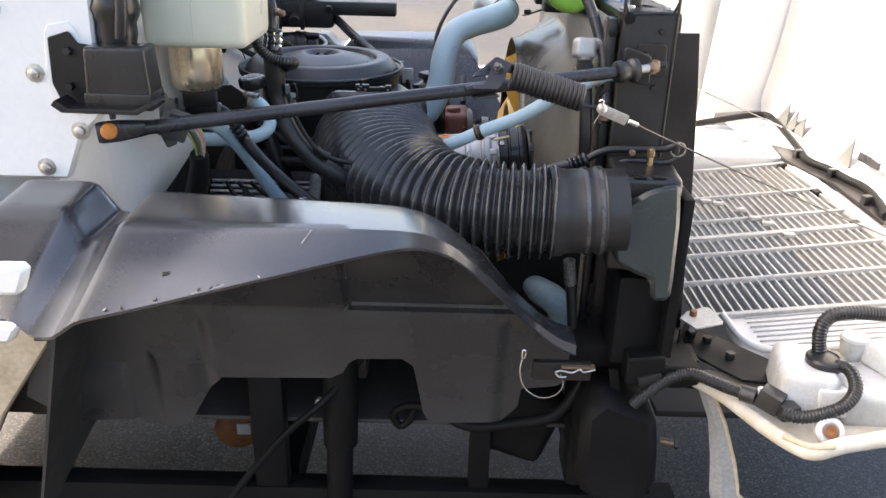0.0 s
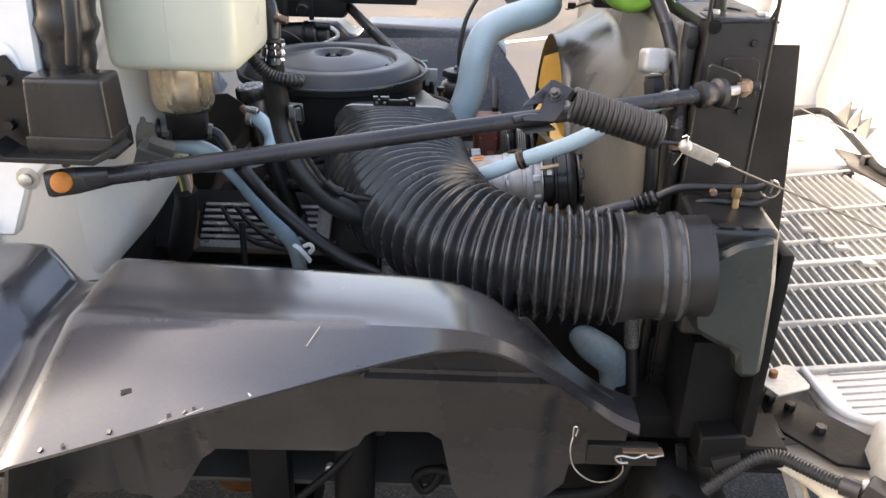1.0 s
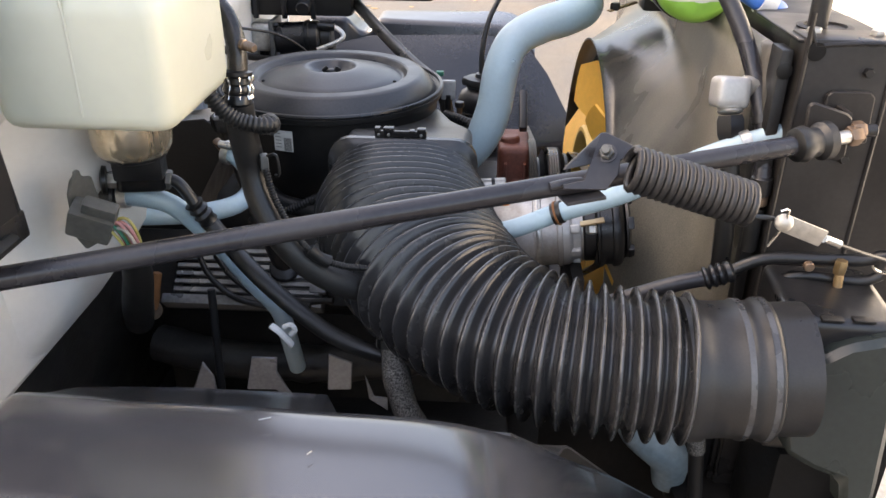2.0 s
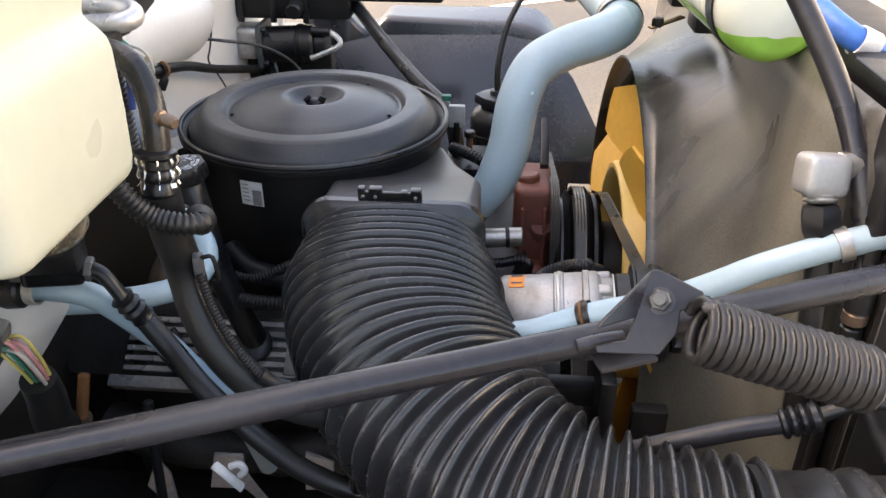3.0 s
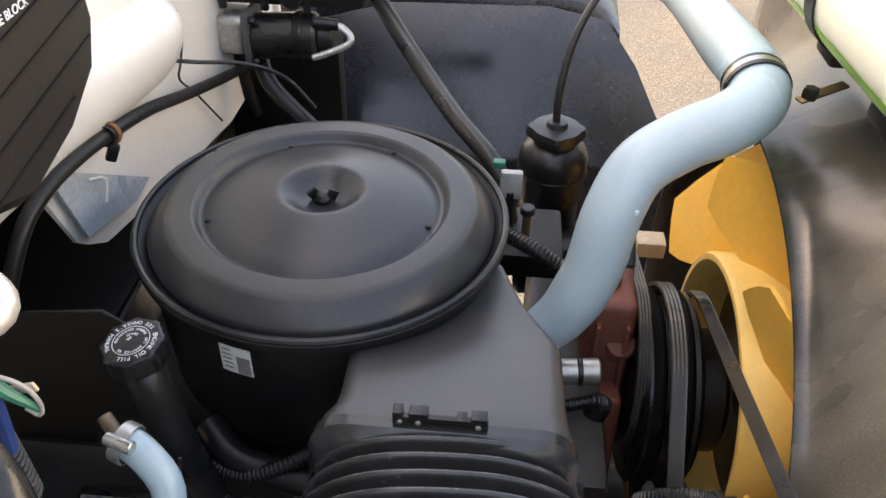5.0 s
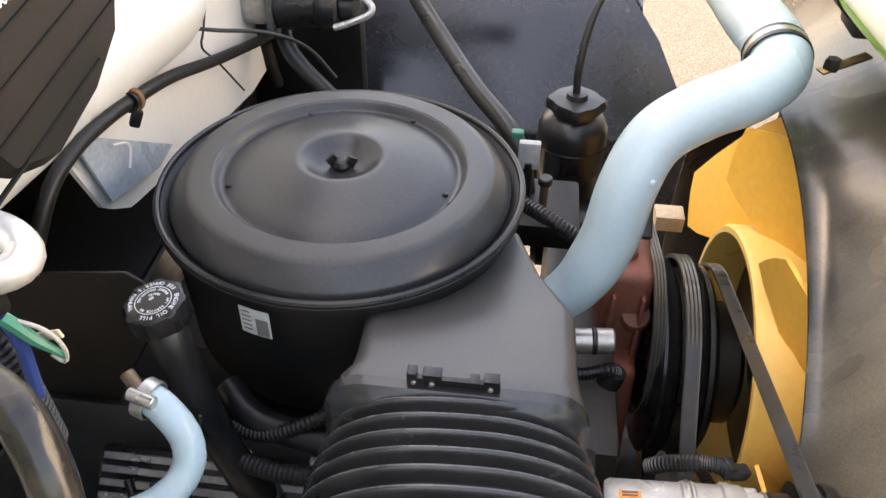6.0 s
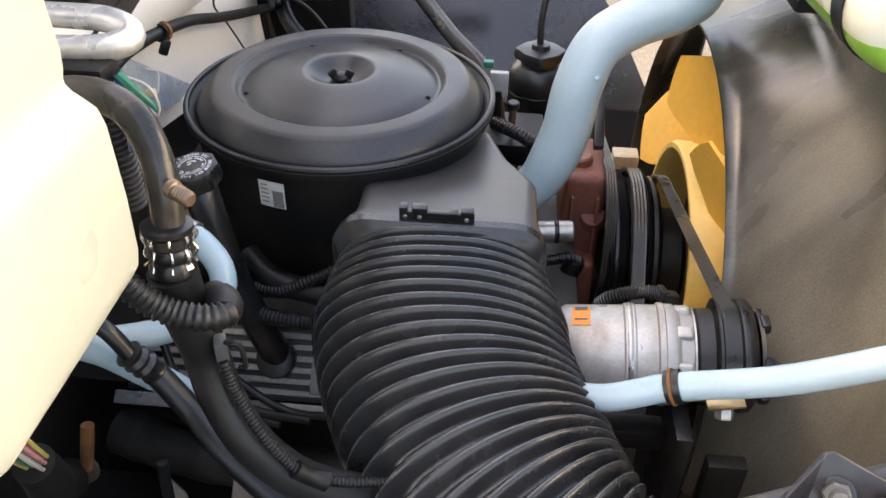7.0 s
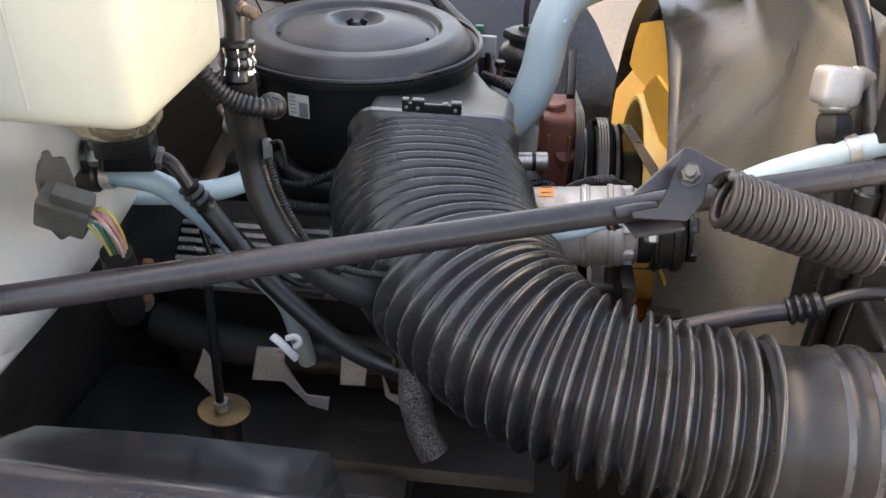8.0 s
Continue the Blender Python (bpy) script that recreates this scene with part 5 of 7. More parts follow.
def clamp_ring(p, d, r, w=0.012, n=28):
    p, d = Vector(p), Vector(d).normalized()
    return lathe([(r, -w / 2), (r + 0.0022, -w / 2), (r + 0.0022, w / 2), (r, w / 2)], Matrix.Translation(p) @ d.to_track_quat("Z", "Y").to_matrix().to_4x4(), n, ring=True)


def build_coolant():
    t = thing("upper_radiator_hose", (-0.02, 2.05, 1.2), "pale blue silicone upper radiator hose, dusty", "hose", "blue hoses")
    path = [(-0.034, 2.050, 1.222), (-0.006, 2.050, 1.262), (0.016, 2.052, 1.325), (0.027, 2.058, 1.398), (0.050, 2.078, 1.447), (0.097, 2.105, 1.470), (0.148, 2.130, 1.482),
            (0.184, 2.170, 1.492), (0.187, 2.230, 1.497), (0.175, 2.310, 1.497), (0.163, 2.42, 1.492), (0.150, 2.55, 1.482), (0.140, 2.68, 1.447)]
    part("pipe", tube(path, [0.029, 0.034, 0.0335, 0.0325, 0.0335, 0.0345, 0.035, 0.035, 0.033, 0.031, 0.031, 0.031, 0.031], 28, 0.006), "blue", t, sharp=70)
    for dy in (0.188, 0.204):
        part("clamp", clamp_ring((0.1865, 2.0 + dy, 1.4945 + 0.03 * (dy - 0.188)), (0.03, 1, 0.07), 0.0352, 0.007), "black", t, "black rubber edge of the band clamp")
    part("clamp_band", clamp_ring((0.1865, 2.196, 1.4950), (0.03, 1, 0.07), 0.0350, 0.010), "zinc", t, "pale band between the rubber edges")
    part("mould_bead", lathe([(0.004, -0.001), (0.003, 0.002), (0.001, 0.003)], Matrix.Translation((0.048, 2.034, 1.420)), 8), "blue", t)
    h = thing("thermostat_neck", (-0.04, 2.06, 1.12), "black thermostat housing under the upper hose", "housing")
    part("neck", tube([(-0.06, 2.06, 1.14), (-0.05, 2.055, 1.18), (-0.028, 2.05, 1.225)], 0.024, 16), "steel_black", h)
    part("bolt", hexnut((-0.055, 2.005, 1.235), (-0.055, 2.003, 1.25), 0.009), "zinc", h)
    # heater pipe across the front
    l = thing("lower_coolant_hose", (0.1, 1.58, 1.3), "pale blue silicone hose held by a black clamp and zinc bolt", "hose", "blue hoses")
    pts = [(-0.01, 1.66, 1.255), (0.015, 1.62, 1.272), (0.045, 1.602, 1.288), (0.075, 1.598, 1.303), (0.103, 1.595, 1.317), (0.18, 1.574, 1.355), (0.225, 1.562, 1.385), (0.26, 1.553, 1.411), (0.31, 1.547, 1.437), (0.345, 1.546, 1.450), (0.375, 1.548, 1.458)]
    part("pipe", tube(pts, 0.0135, 20, 0.02), "blue", l, sharp=70)
    part("clamp", clamp_ring((0.104, 1.5948, 1.3175), (1, -0.2, 0.48), 0.0140, 0.014), "rubber", l, "dark rubber lined clamp")
    part("clamp_stripe", clamp_ring((0.103, 1.5950, 1.3170), (1, -0.2, 0.48), 0.0154, 0.003), "rust", l, "rusty stripe on the clamp")
    part("clamp_tab", block((0.034, 0.014, 0.003), pose(0.152, 1.588, 1.308, 0, -14, 0), 0.001), "brass", l)
    part("clamp_bolt", hexnut((0.152, 1.589, 1.302), (0.152, 1.582, 1.293), 0.0085), "zinc", l, "pale bolt head")
    part("end_clamp", clamp_ring((0.328, 1.546, 1.444), (1, 0, 0.4), 0.0145, 0.012), "zinc", l)
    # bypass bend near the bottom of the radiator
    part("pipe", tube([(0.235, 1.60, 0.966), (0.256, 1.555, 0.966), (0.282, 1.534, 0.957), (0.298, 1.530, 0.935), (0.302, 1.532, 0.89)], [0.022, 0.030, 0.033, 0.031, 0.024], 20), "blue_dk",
         thing("lower_radiator_hose", (0.25, 1.53, 0.9), "darker blue lower radiator hose bend with grey blotches", "hose", "blue hoses"), sharp=70)
    dr = thing("drain_tube", (0.28, 1.42, 0.9), "thin black drain tube with a crimped metal end below the duct", "tube")
    part("tube", tube([(0.289, 1.42, 1.106), (0.294, 1.42, 1.071), (0.301, 1.42, 1.02), (0.309, 1.42, 0.951)], 0.0105, 12), "black_dull", dr)
    part("crimp", rod((0.289, 1.42, 1.106), (0.297, 1.42, 1.05), 0.0125), "braid", dr)
    # surge tank lying over the shroud
    s = thing("surge_tank", (0.31, 1.9, 1.53), "milky round coolant surge tank with green coolant, strapped down", "coolant tank")
    a, b = Vector((0.311, 1.795, 1.599)), Vector((0.258, 2.42, 1.609))
    m = axis(a, b)
    L = (b - a).length
    part("shell", lathe([(0.02, 0), (0.042, 0.002), (0.054, 0.009), (0.0605, 0.022), (0.062, 0.04), (0.062, L - 0.03), (0.055, L - 0.01), (0.02, L)], m, 48), "milky_bright", s, "milky translucent shell", sharp=60)
    # coolant shows through the lower part of the shell
    liq, n = bmesh.new(), 21
    rings = []
    up = Vector((0, 0, 1))
    sd = (b - a).normalized().cross(up)
    for f, r in ((0.0012, 0.0435), (0.009, 0.0550), (0.022, 0.0613), (0.04, 0.0627), (L - 0.035, 0.0627)):
        c = a + (b - a).normalized() * f
        lvl = -0.026
        half = math.acos(max(-1, min(1, -lvl / r)))
        arc = [c - up * (r * math.cos(q)) + sd * (r * math.sin(q)) for q in np.linspace(-half, half, n).tolist()]
        rings.append(arc)
    loops = [[liq.verts.new(v) for v in r] for r in rings]
    for p, q in zip(loops, loops[1:]):
        for i in range(n - 1):
            liq.faces.new((p[i], p[i + 1], q[i + 1], q[i]))
    liq.faces.new(loops[0])
    part("coolant_level", liq, "coolant", s, "bright green coolant", sharp=60)
    d = (b - a).normalized()
    for f in (0.062, 0.40):
        part("strap", clamp_ring(a + d * f, d, 0.0628, 0.024, 40), "rubber", s, "black rubber strap")
    part("filler_neck", rod((0.318, 1.90, 1.665), (0.318, 1.90, 1.70), 0.03), "tank", s)
    part("saddle", block((0.06, 0.06, 0.05), pose(0.305, 2.08, 1.535), 0.006), "steel_black", s)
    part("saddle", block((0.06, 0.06, 0.05), pose(0.300, 2.25, 1.535), 0.006), "steel_black", s)
    solid("tank_strap_tail", tube([(0.275, 1.98, 1.672), (0.29, 1.96, 1.684), (0.31, 1.955, 1.682), (0.315, 1.965, 1.675), (0.295, 1.975, 1.676)], 0.004, 8, oval=2.0), "rubber",
          "loose loop of black strap on the surge tank", "strap")
    oh = thing("overflow_hose", (0.352, 1.535, 1.40), "dusty grey-brown overflow hose running down the radiator side", "hose")
    part("hose", tube([(0.245, 1.70, 1.70), (0.272, 1.68, 1.66), (0.315, 1.64, 1.585), (0.335, 1.60, 1.53), (0.352, 1.558, 1.455), (0.352, 1.535, 1.40)], 0.0115, 14), "rod", oh, sharp=70)
    part("clip", clamp_ring((0.349, 1.566, 1.470), (0.2, -0.5, -1), 0.0117, 0.010), "black", oh)
    bh = thing("transfer_hose", (0.5, 1.75, 1.58), "bright blue hose with a pale clamp above the radiator", "hose", "blue hoses")
    part("hose", tube([(0.350, 1.80, 1.604), (0.362, 1.768, 1.594), (0.382, 1.752, 1.582), (0.408, 1.757, 1.570), (0.420, 1.79, 1.556), (0.414, 1.84, 1.540), (0.40, 1.88, 1.52)], 0.014, 18), "blue_bright", bh, sharp=70)
    part("clamp", clamp_ring((0.388, 1.751, 1.5795), (1, 0.1, -0.45), 0.0143, 0.022), "pl_white", bh)
    part("bracket", block((0.05, 0.05, 0.05), pose(0.40, 1.89, 1.50), 0.004), "steel_black", bh)
    f = thing("hose_coupling", (0.352, 1.533, 1.30), "rusty steel coupling below the overflow hose", "coupling")
    part("ferrule", rod((0.352, 1.534, 1.405), (0.352, 1.533, 1.380), 0.0135), "black", f)
    part("ring", rod((0.352, 1.533, 1.380), (0.352, 1.533, 1.366), 0.0120), "old_brass", f)
    part("tube", rod((0.352, 1.533, 1.362), (0.352, 1.533, 1.30), 0.0105), "rubber", f)
    # elbow fitting
    e = thing("elbow_fitting", (0.31, 1.555, 1.40), "pale zinc elbow fitting on a black hose", "fitting")
    part("elbow", block((0.044, 0.036, 0.040), pose(0.307, 1.580, 1.500, -14, 4, 6), 0.010, 3), "alu", e, "pale dusty zinc elbow block")
    part("outlet", rod((0.322, 1.584, 1.506), (0.372, 1.598, 1.508), 0.014), "zinc", e)
    part("thread", lathe([(0.015, 0), (0.0165, 0.002), (0.015, 0.004), (0.0165, 0.006), (0.015, 0.008), (0.0165, 0.010), (0.015, 0.012), (0.012, 0.014)], axis((0.308, 1.576, 1.487), (0.309, 1.569, 1.470)), 20), "zinc", e)
    part("hex", hexnut((0.309, 1.570, 1.473), (0.312, 1.560, 1.444), 0.0190), "steel_black", e)
    part("hose_tail", tube([(0.311, 1.562, 1.452), (0.314, 1.550, 1.41), (0.318, 1.540, 1.34), (0.322, 1.535, 1.25)], 0.0125, 14), "rubber", e)
    # hard lines to the side of the radiator
    g = thing("refrigerant_line", (0.33, 1.45, 1.28), "black refrigerant line with a crimped ferrule and brass valve", "pipe")
    part("line", tube([(0.10, 1.485, 1.21), (0.15, 1.475, 1.238), (0.200, 1.47, 1.262), (0.25, 1.468, 1.282), (0.283, 1.467, 1.292)], 0.0105, 14), "rod", g)
    part("ferrule", lathe([(0.0115, 0), (0.0150, 0.002), (0.0150, 0.005), (0.0112, 0.008), (0.0150, 0.011), (0.0150, 0.014), (0.0112, 0.017), (0.0150, 0.020), (0.0150, 0.023), (0.0112, 0.026), (0.0145, 0.029), (0.0145, 0.034), (0.009, 0.038)], axis((0.280, 1.467, 1.290), (0.32, 1.466, 1.306)), 20), "black", g, "crimped black ferrule")
    part("tail", tube([(0.312, 1.466, 1.303), (0.335, 1.464, 1.318), (0.36, 1.462, 1.326), (0.40, 1.455, 1.330), (0.46, 1.445, 1.335), (0.478, 1.44, 1.345), (0.478, 1.44, 1.330)], 0.0075, 12), "steel_black", g)
    part("lower_line", tube([(0.365, 1.46, 1.285), (0.375, 1.458, 1.300), (0.40, 1.452, 1.308), (0.46, 1.442, 1.308), (0.482, 1.44, 1.318)], 0.0065, 12), "steel_black", g)
    part("grommet", clamp_ring((0.482, 1.44, 1.336), (0.2, 1, 0), 0.013, 0.006), "chrome", g)
    v = part("valve", hexnut((0.430, 1.437, 1.320), (0.430, 1.437, 1.338), 0.008), "brass", g, "brass valve")
    part("cap", rod((0.430, 1.435, 1.320), (0.430, 1.432, 1.300), 0.0055), "brass", v)
    part("screw", rod((0.395, 1.447, 1.326), (0.395, 1.438, 1.326), 0.006), "old_brass", g)


def tank_mesh():
    """One moulded shell: a wide lower body, a sloped shoulder and a narrower upper body."""
    low, high = (-0.4675, -0.2965, 1.274, 1.463), (-0.4705, -0.3120, 1.275, 1.463)
    rings, n = [], 7
    for z, f, inset, r in ((1.5315, 0, 0.014, 0.012), (1.5325, 0, 0.009, 0.014), (1.5355, 0, 0.0045, 0.016), (1.541, 0, 0.0012, 0.018), (1.549, 0, 0.0, 0.018), (1.59, 0, -0.0005, 0.016), (1.638, 0, 0.0, 0.016), (1.648, 0, 0.0012, 0.017), (1.655, 0, 0.0045, 0.018),
                           (1.661, 0.15, 0.007, 0.018), (1.665, 0.5, 0.006, 0.017), (1.668, 0.8, 0.0035, 0.016), (1.673, 0.95, 0.0012, 0.015), (1.683, 1, 0.0, 0.015), (1.72, 1, -0.001, 0.022), (1.78, 1, 0.0, 0.022), (1.792, 1, 0.004, 0.022), (1.798, 1, 0.012, 0.02)):
        x0, x1, y0, y1 = (a + (b - a) * f for a, b in zip(low, high))
        x0, x1, y0, y1 = x0 + inset, x1 - inset, y0 + inset, y1 - inset
        ring = []
        for cx, cy, a0 in ((x1 - r, y1 - r, 0), (x0 + r, y1 - r, 90), (x0 + r, y0 + r, 180), (x1 - r, y0 + r, 270)):
            for k in range(n):
                a = radians(a0 + 90 * k / (n - 1))
                ring.append((cx + r * math.cos(a), cy + r * math.sin(a), z))
        rings.append(ring)
    return skin(bmesh.new(), rings)


def build_left():
    t = thing("fluid_reservoir", (-0.38, 1.35, 1.53), "milky plastic fluid reservoir with a stepped top", "reservoir")
    part("bottle", tank_mesh(), "tank", t, sharp=70)
    part("seam", tube([(-0.382, 1.2745, 1.548), (-0.382, 1.2740, 1.64), (-0.386, 1.2752, 1.68), (-0.392, 1.2752, 1.78)], 0.0016, 8), "tank", t)
    part("mount", span((-0.55, 1.30, 1.62), (-0.46, 1.42, 1.70), 0.006), "steel_black", t)
    # fuel filter below
    f = thing("fuel_filter", (-0.455, 1.55, 1.33), "bright metal filter canister on a black valve body", "filter")
    part("canister", lathe([(0.034, 1.404), (0.045, 1.407), (0.0505, 1.417), (0.052, 1.431), (0.052, 1.535), (0.044, 1.545), (0.01, 1.547)], Matrix.Translation((-0.470, 1.556, 0)), 40), "brushed", f, sharp=50)
    part("body", block((0.064, 0.036, 0.030), pose(-0.474, 1.572, 1.361, 0, 4, 18), 0.008, 3), "gloss_black", f)
    part("neck_block", block((0.066, 0.040, 0.040), pose(-0.472, 1.568, 1.386, 0, 0, 10), 0.005), "black", f)
    part("ring", lathe([(0.036, 1.392), (0.040, 1.394), (0.040, 1.402), (0.03, 1.404)], Matrix.Translation((-0.468, 1.555, 0.008)), 24), "black", f)
    part("knob", lathe([(0.004, 0), (0.019, 0.002), (0.020, 0.007), (0.012, 0.010)], axis((-0.514, 1.556, 1.3645), (-0.56, 1.540, 1.368)), 20), "rubber", f)
    part("stub", hexnut((-0.501, 1.561, 1.363), (-0.516, 1.556, 1.3645), 0.012), "zinc", f)
    part("drain_bolt", hexnut((-0.447, 1.566, 1.383), (-0.446, 1.554, 1.385), 0.0075), "rust", f, "rusty drain bolt")
    part("end_nut", hexnut((-0.445, 1.580, 1.358), (-0.436, 1.582, 1.356), 0.014), "conn", f)
    # black relay housing on the side panel
    b = thing("relay_box", (-0.475, 1.18, 1.44), "black plastic relay box on a dark steel tray", "relay box")
    part("cover", block((0.101, 0.060, 0.092), pose(-0.4640, 1.170, 1.5075), 0.006, 3, None, (0.90, 0.90)), "gloss_black", b, "glossy black box cover with pale streaks")
    part("cover_lip", block((0.103, 0.062, 0.026), pose(-0.4645, 1.169, 1.473), 0.003, 2, None, (0.985, 0.985)), "gloss_black", b)
    part("mount_plate", prism([(-0.593, 1.480), (-0.588, 1.455), (-0.565, 1.442), (-0.535, 1.442), (-0.530, 1.545), (-0.535, 1.572), (-0.545, 1.584), (-0.577, 1.579), (-0.585, 1.566)], 0.010, Matrix.Translation((0, 1.1985, 0)) @ UPRIGHT, 0.002), "white", b, "white painted mounting plate")
    part("tray", prism([(-0.560, 1.470), (-0.545, 1.459), (-0.432, 1.458), (-0.401, 1.474), (-0.408, 1.480), (-0.434, 1.465), (-0.535, 1.465), (-0.553, 1.478)], 0.045, Matrix.Translation((0, 1.166, 0)) @ UPRIGHT, 0.001), "black_dull", b)
    part("back_plate", prism([(-0.577, 1.560), (-0.545, 1.570), (-0.533, 1.552), (-0.505, 1.548), (-0.505, 1.456), (-0.548, 1.456), (-0.572, 1.465), (-0.581, 1.490)], 0.008, Matrix.Translation((0, 1.188, 0)) @ UPRIGHT, 0.002), "black_dull", b)
    for x, z in ((-0.547, 1.541), (-0.552, 1.487)):
        part("bolt", hexnut((x, 1.186, z), (x, 1.172, z), 0.007), "steel_black", b)
    for x in (-0.515, -0.475, -0.445):
        part("tray_tooth", block((0.010, 0.03, 0.006), pose(x, 1.160, 1.455), 0.001), "black_dull", b)
    part("stud", rod((-0.487, 1.165, 1.456), (-0.487, 1.165, 1.440), 0.005), "steel_black", b)
    e = thing("intake_snorkel", (-0.475, 1.22, 1.55), "glossy black rubber elbow rising behind the relay box", "elbow")
    part("elbow", tube([(-0.484, 1.215, 1.535), (-0.483, 1.218, 1.58), (-0.482, 1.225, 1.64), (-0.487, 1.26, 1.74), (-0.49, 1.30, 1.82)], [0.029, 0.034, 0.034, 0.034, 0.034], 24, wavy=0.25), "gloss_black", e, sharp=70)
    part("fold", tube([(-0.468, 1.190, 1.56), (-0.462, 1.190, 1.60), (-0.462, 1.198, 1.65), (-0.468, 1.23, 1.74)], 0.010, 12), "gloss_black", e)
    # connector bracket with a bundle of wires
    c = thing("wire_connector", (-0.475, 1.45, 1.33), "grey plastic wire connector on a dark bracket", "connector")
    part("bracket", prism([(-0.545, 1.415), (-0.538, 1.432), (-0.532, 1.436), (-0.531, 1.442), (-0.523, 1.442), (-0.521, 1.432), (-0.508, 1.428), (-0.503, 1.40), (-0.503, 1.355), (-0.512, 1.337), (-0.535, 1.335), (-0.547, 1.36)], 0.006, Matrix.Translation((-0.512, 1.475, -0.030)) @ pose(0, 0, 0, 0, 0, 62) @ Matrix.Translation((0.525, 0, 0)) @ UPRIGHT, 0.002), "conn", c)
    part("plug", block((0.054, 0.034, 0.042), pose(-0.492, 1.452, 1.352, 20, 22, 10), 0.005), "conn", c)
    part("plug_step", block((0.042, 0.020, 0.026), pose(-0.476, 1.446, 1.369, 20, 22, 10), 0.004), "conn", c)
    shades = ("w_yellow", "w_green", "w_pink", "w_grey", "w_red", "w_yellow", "w_grey", "w_pink", "w_green", "w_grey", "w_pink", "w_yellow")
    for i, k in enumerate(shades):
        o = Vector((0.0042 * (i % 4) - 0.006, 0.004 * (i // 4), 0.0035 * (i % 3)))
        pts = [Vector((-0.474, 1.448, 1.345)) + o, Vector((-0.459, 1.446, 1.343)) + o * 1.5, Vector((-0.449, 1.452, 1.317)) + o * 1.3, Vector((-0.455, 1.474, 1.275)) + o]
        part("wire", tube(pts, 0.0021, 6, 0.006), k, c)
    part("boot", tube([(-0.455, 1.470, 1.292), (-0.462, 1.484, 1.255), (-0.482, 1.51, 1.20), (-0.515, 1.57, 1.13)], [0.018, 0.021, 0.022, 0.022], 16), "black_dull", c, "dark cloth wire sleeve")
    # engine wiring fuse block
    u = thing("fuse_block", (-0.52, 1.80, 1.5), "large ribbed black fuse block cover with raised lettering", "fuse block")
    out = [(1.715, 1.80), (1.715, 1.62), (1.74, 1.575), (1.80, 1.553), (1.875, 1.570), (1.930, 1.600), (1.950, 1.640), (1.945, 1.72), (1.93, 1.80)]
    face = Matrix(((0, 0, 1, -0.53), (1, 0, 0, 0), (0, 1, 0, 0), (0, 0, 0, 1)))
    cov = part("cover", prism(out, 0.085, face, 0.010), "fuse", u, sharp=30)
    for k in range(9):
        z0 = 1.58 + 0.030 * k
        y1 = float(np.interp(z0, [1.56, 1.60, 1.66], [1.84, 1.925, 1.94]))
        part("rib", block((0.003, y1 - 1.708, 0.0025), pose(-0.4445, (1.716 + y1) / 2, z0 + 0.006, 8, 0, 0), 0), "black_dull", cov)
    txt = bpy.data.curves.new("lettering", "FONT")
    txt.body, txt.size, txt.extrude = "MAXI-FUSE BLOCK", 0.0095, 0.0004
    tob = new("lettering", txt)
    deps = bpy.context.evaluated_depsgraph_get()
    me = bpy.data.meshes.new_from_object(tob.evaluated_get(deps))
    bpy.data.objects.remove(tob)
    me.transform(Matrix(((0, 0, 1, -0.4425), (1, 0, 0, 1.778), (0, 1, 0, 1.684), (0, 0, 0, 1))) @ pose(0, 0, 0, 0, 0, 1))
    me.transform(Matrix.Translation(-Vector(tuple(u["at"]))))
    me.materials.append(M["print_white"])
    lt = new("lettering", me)
    lt.parent = cov
    lt["at"] = list(u["at"])
    lt["label"] = "pale printed words on the cover"


build_coolant()
build_left()


# ---------------------------------------------------------------- hoses and wiring at the back of the bay
def build_hoses():
    p = thing("suction_hose", (-0.31, 1.5, 1.25), "thick black refrigerant hose with a crimped metal ferrule", "hose")
    part("metal_pipe", tube([(-0.46, 1.562, 1.582), (-0.400, 1.556, 1.601), (-0.355, 1.546, 1.610), (-0.325, 1.536, 1.601), (-0.308, 1.522, 1.577), (-0.302, 1.511, 1.552), (-0.302, 1.506, 1.53)], 0.0120, 20), "brown_pipe", p, "dusty brown-black metal pipe", sharp=70)
    part("ferrule", lathe([(0.013, 0), (0.0185, 0.002), (0.0185, 0.006), (0.0160, 0.009), (0.0165, 0.016), (0.0150, 0.018), (0.0165, 0.020), (0.0165, 0.027), (0.0150, 0.029), (0.0165, 0.031), (0.017, 0.040), (0.014, 0.043)],
                          axis((-0.303, 1.506, 1.534), (-0.304, 1.500, 1.489)), 24), "steel_black", p, "crimped metal ferrule")
    fa = axis((-0.303, 1.506, 1.534), (-0.304, 1.500, 1.489))
    rnd = random.Random(21)
    for k in range(8):
        q = 2 * math.pi * k / 8 + 0.2
        pts = [fa @ Vector(((0.0166 + w) * math.cos(q + rnd.uniform(-0.08, 0.08)), (0.0166 + w) * math.sin(q), z)) for z, w in ((0.007, 0), (0.0115, 0.0012), (0.017, -0.0012), (0.0235, 0.0012), (0.029, -0.0012), (0.034, 0.001))]
        part("crimp", tube(pts, rnd.uniform(0.0013, 0.0024), 7, 0.002, wavy=0.8), "chrome", p, "bare metal where the crimp has rubbed")
    part("hose", tube([(-0.304, 1.500, 1.495), (-0.303, 1.505, 1.45), (-0.299, 1.512, 1.405), (-0.287, 1.500, 1.362), (-0.262, 1.488, 1.318), (-0.222, 1.49, 1.272), (-0.17, 1.51, 1.235), (-0.12, 1.55, 1.21)], 0.0185, 20), "rubber", p, sharp=70)
    thread = [(0.0045, 0), (0.0068, 0.002), (0.0068, 0.007), (0.0048, 0.008)]
    for k in range(5):
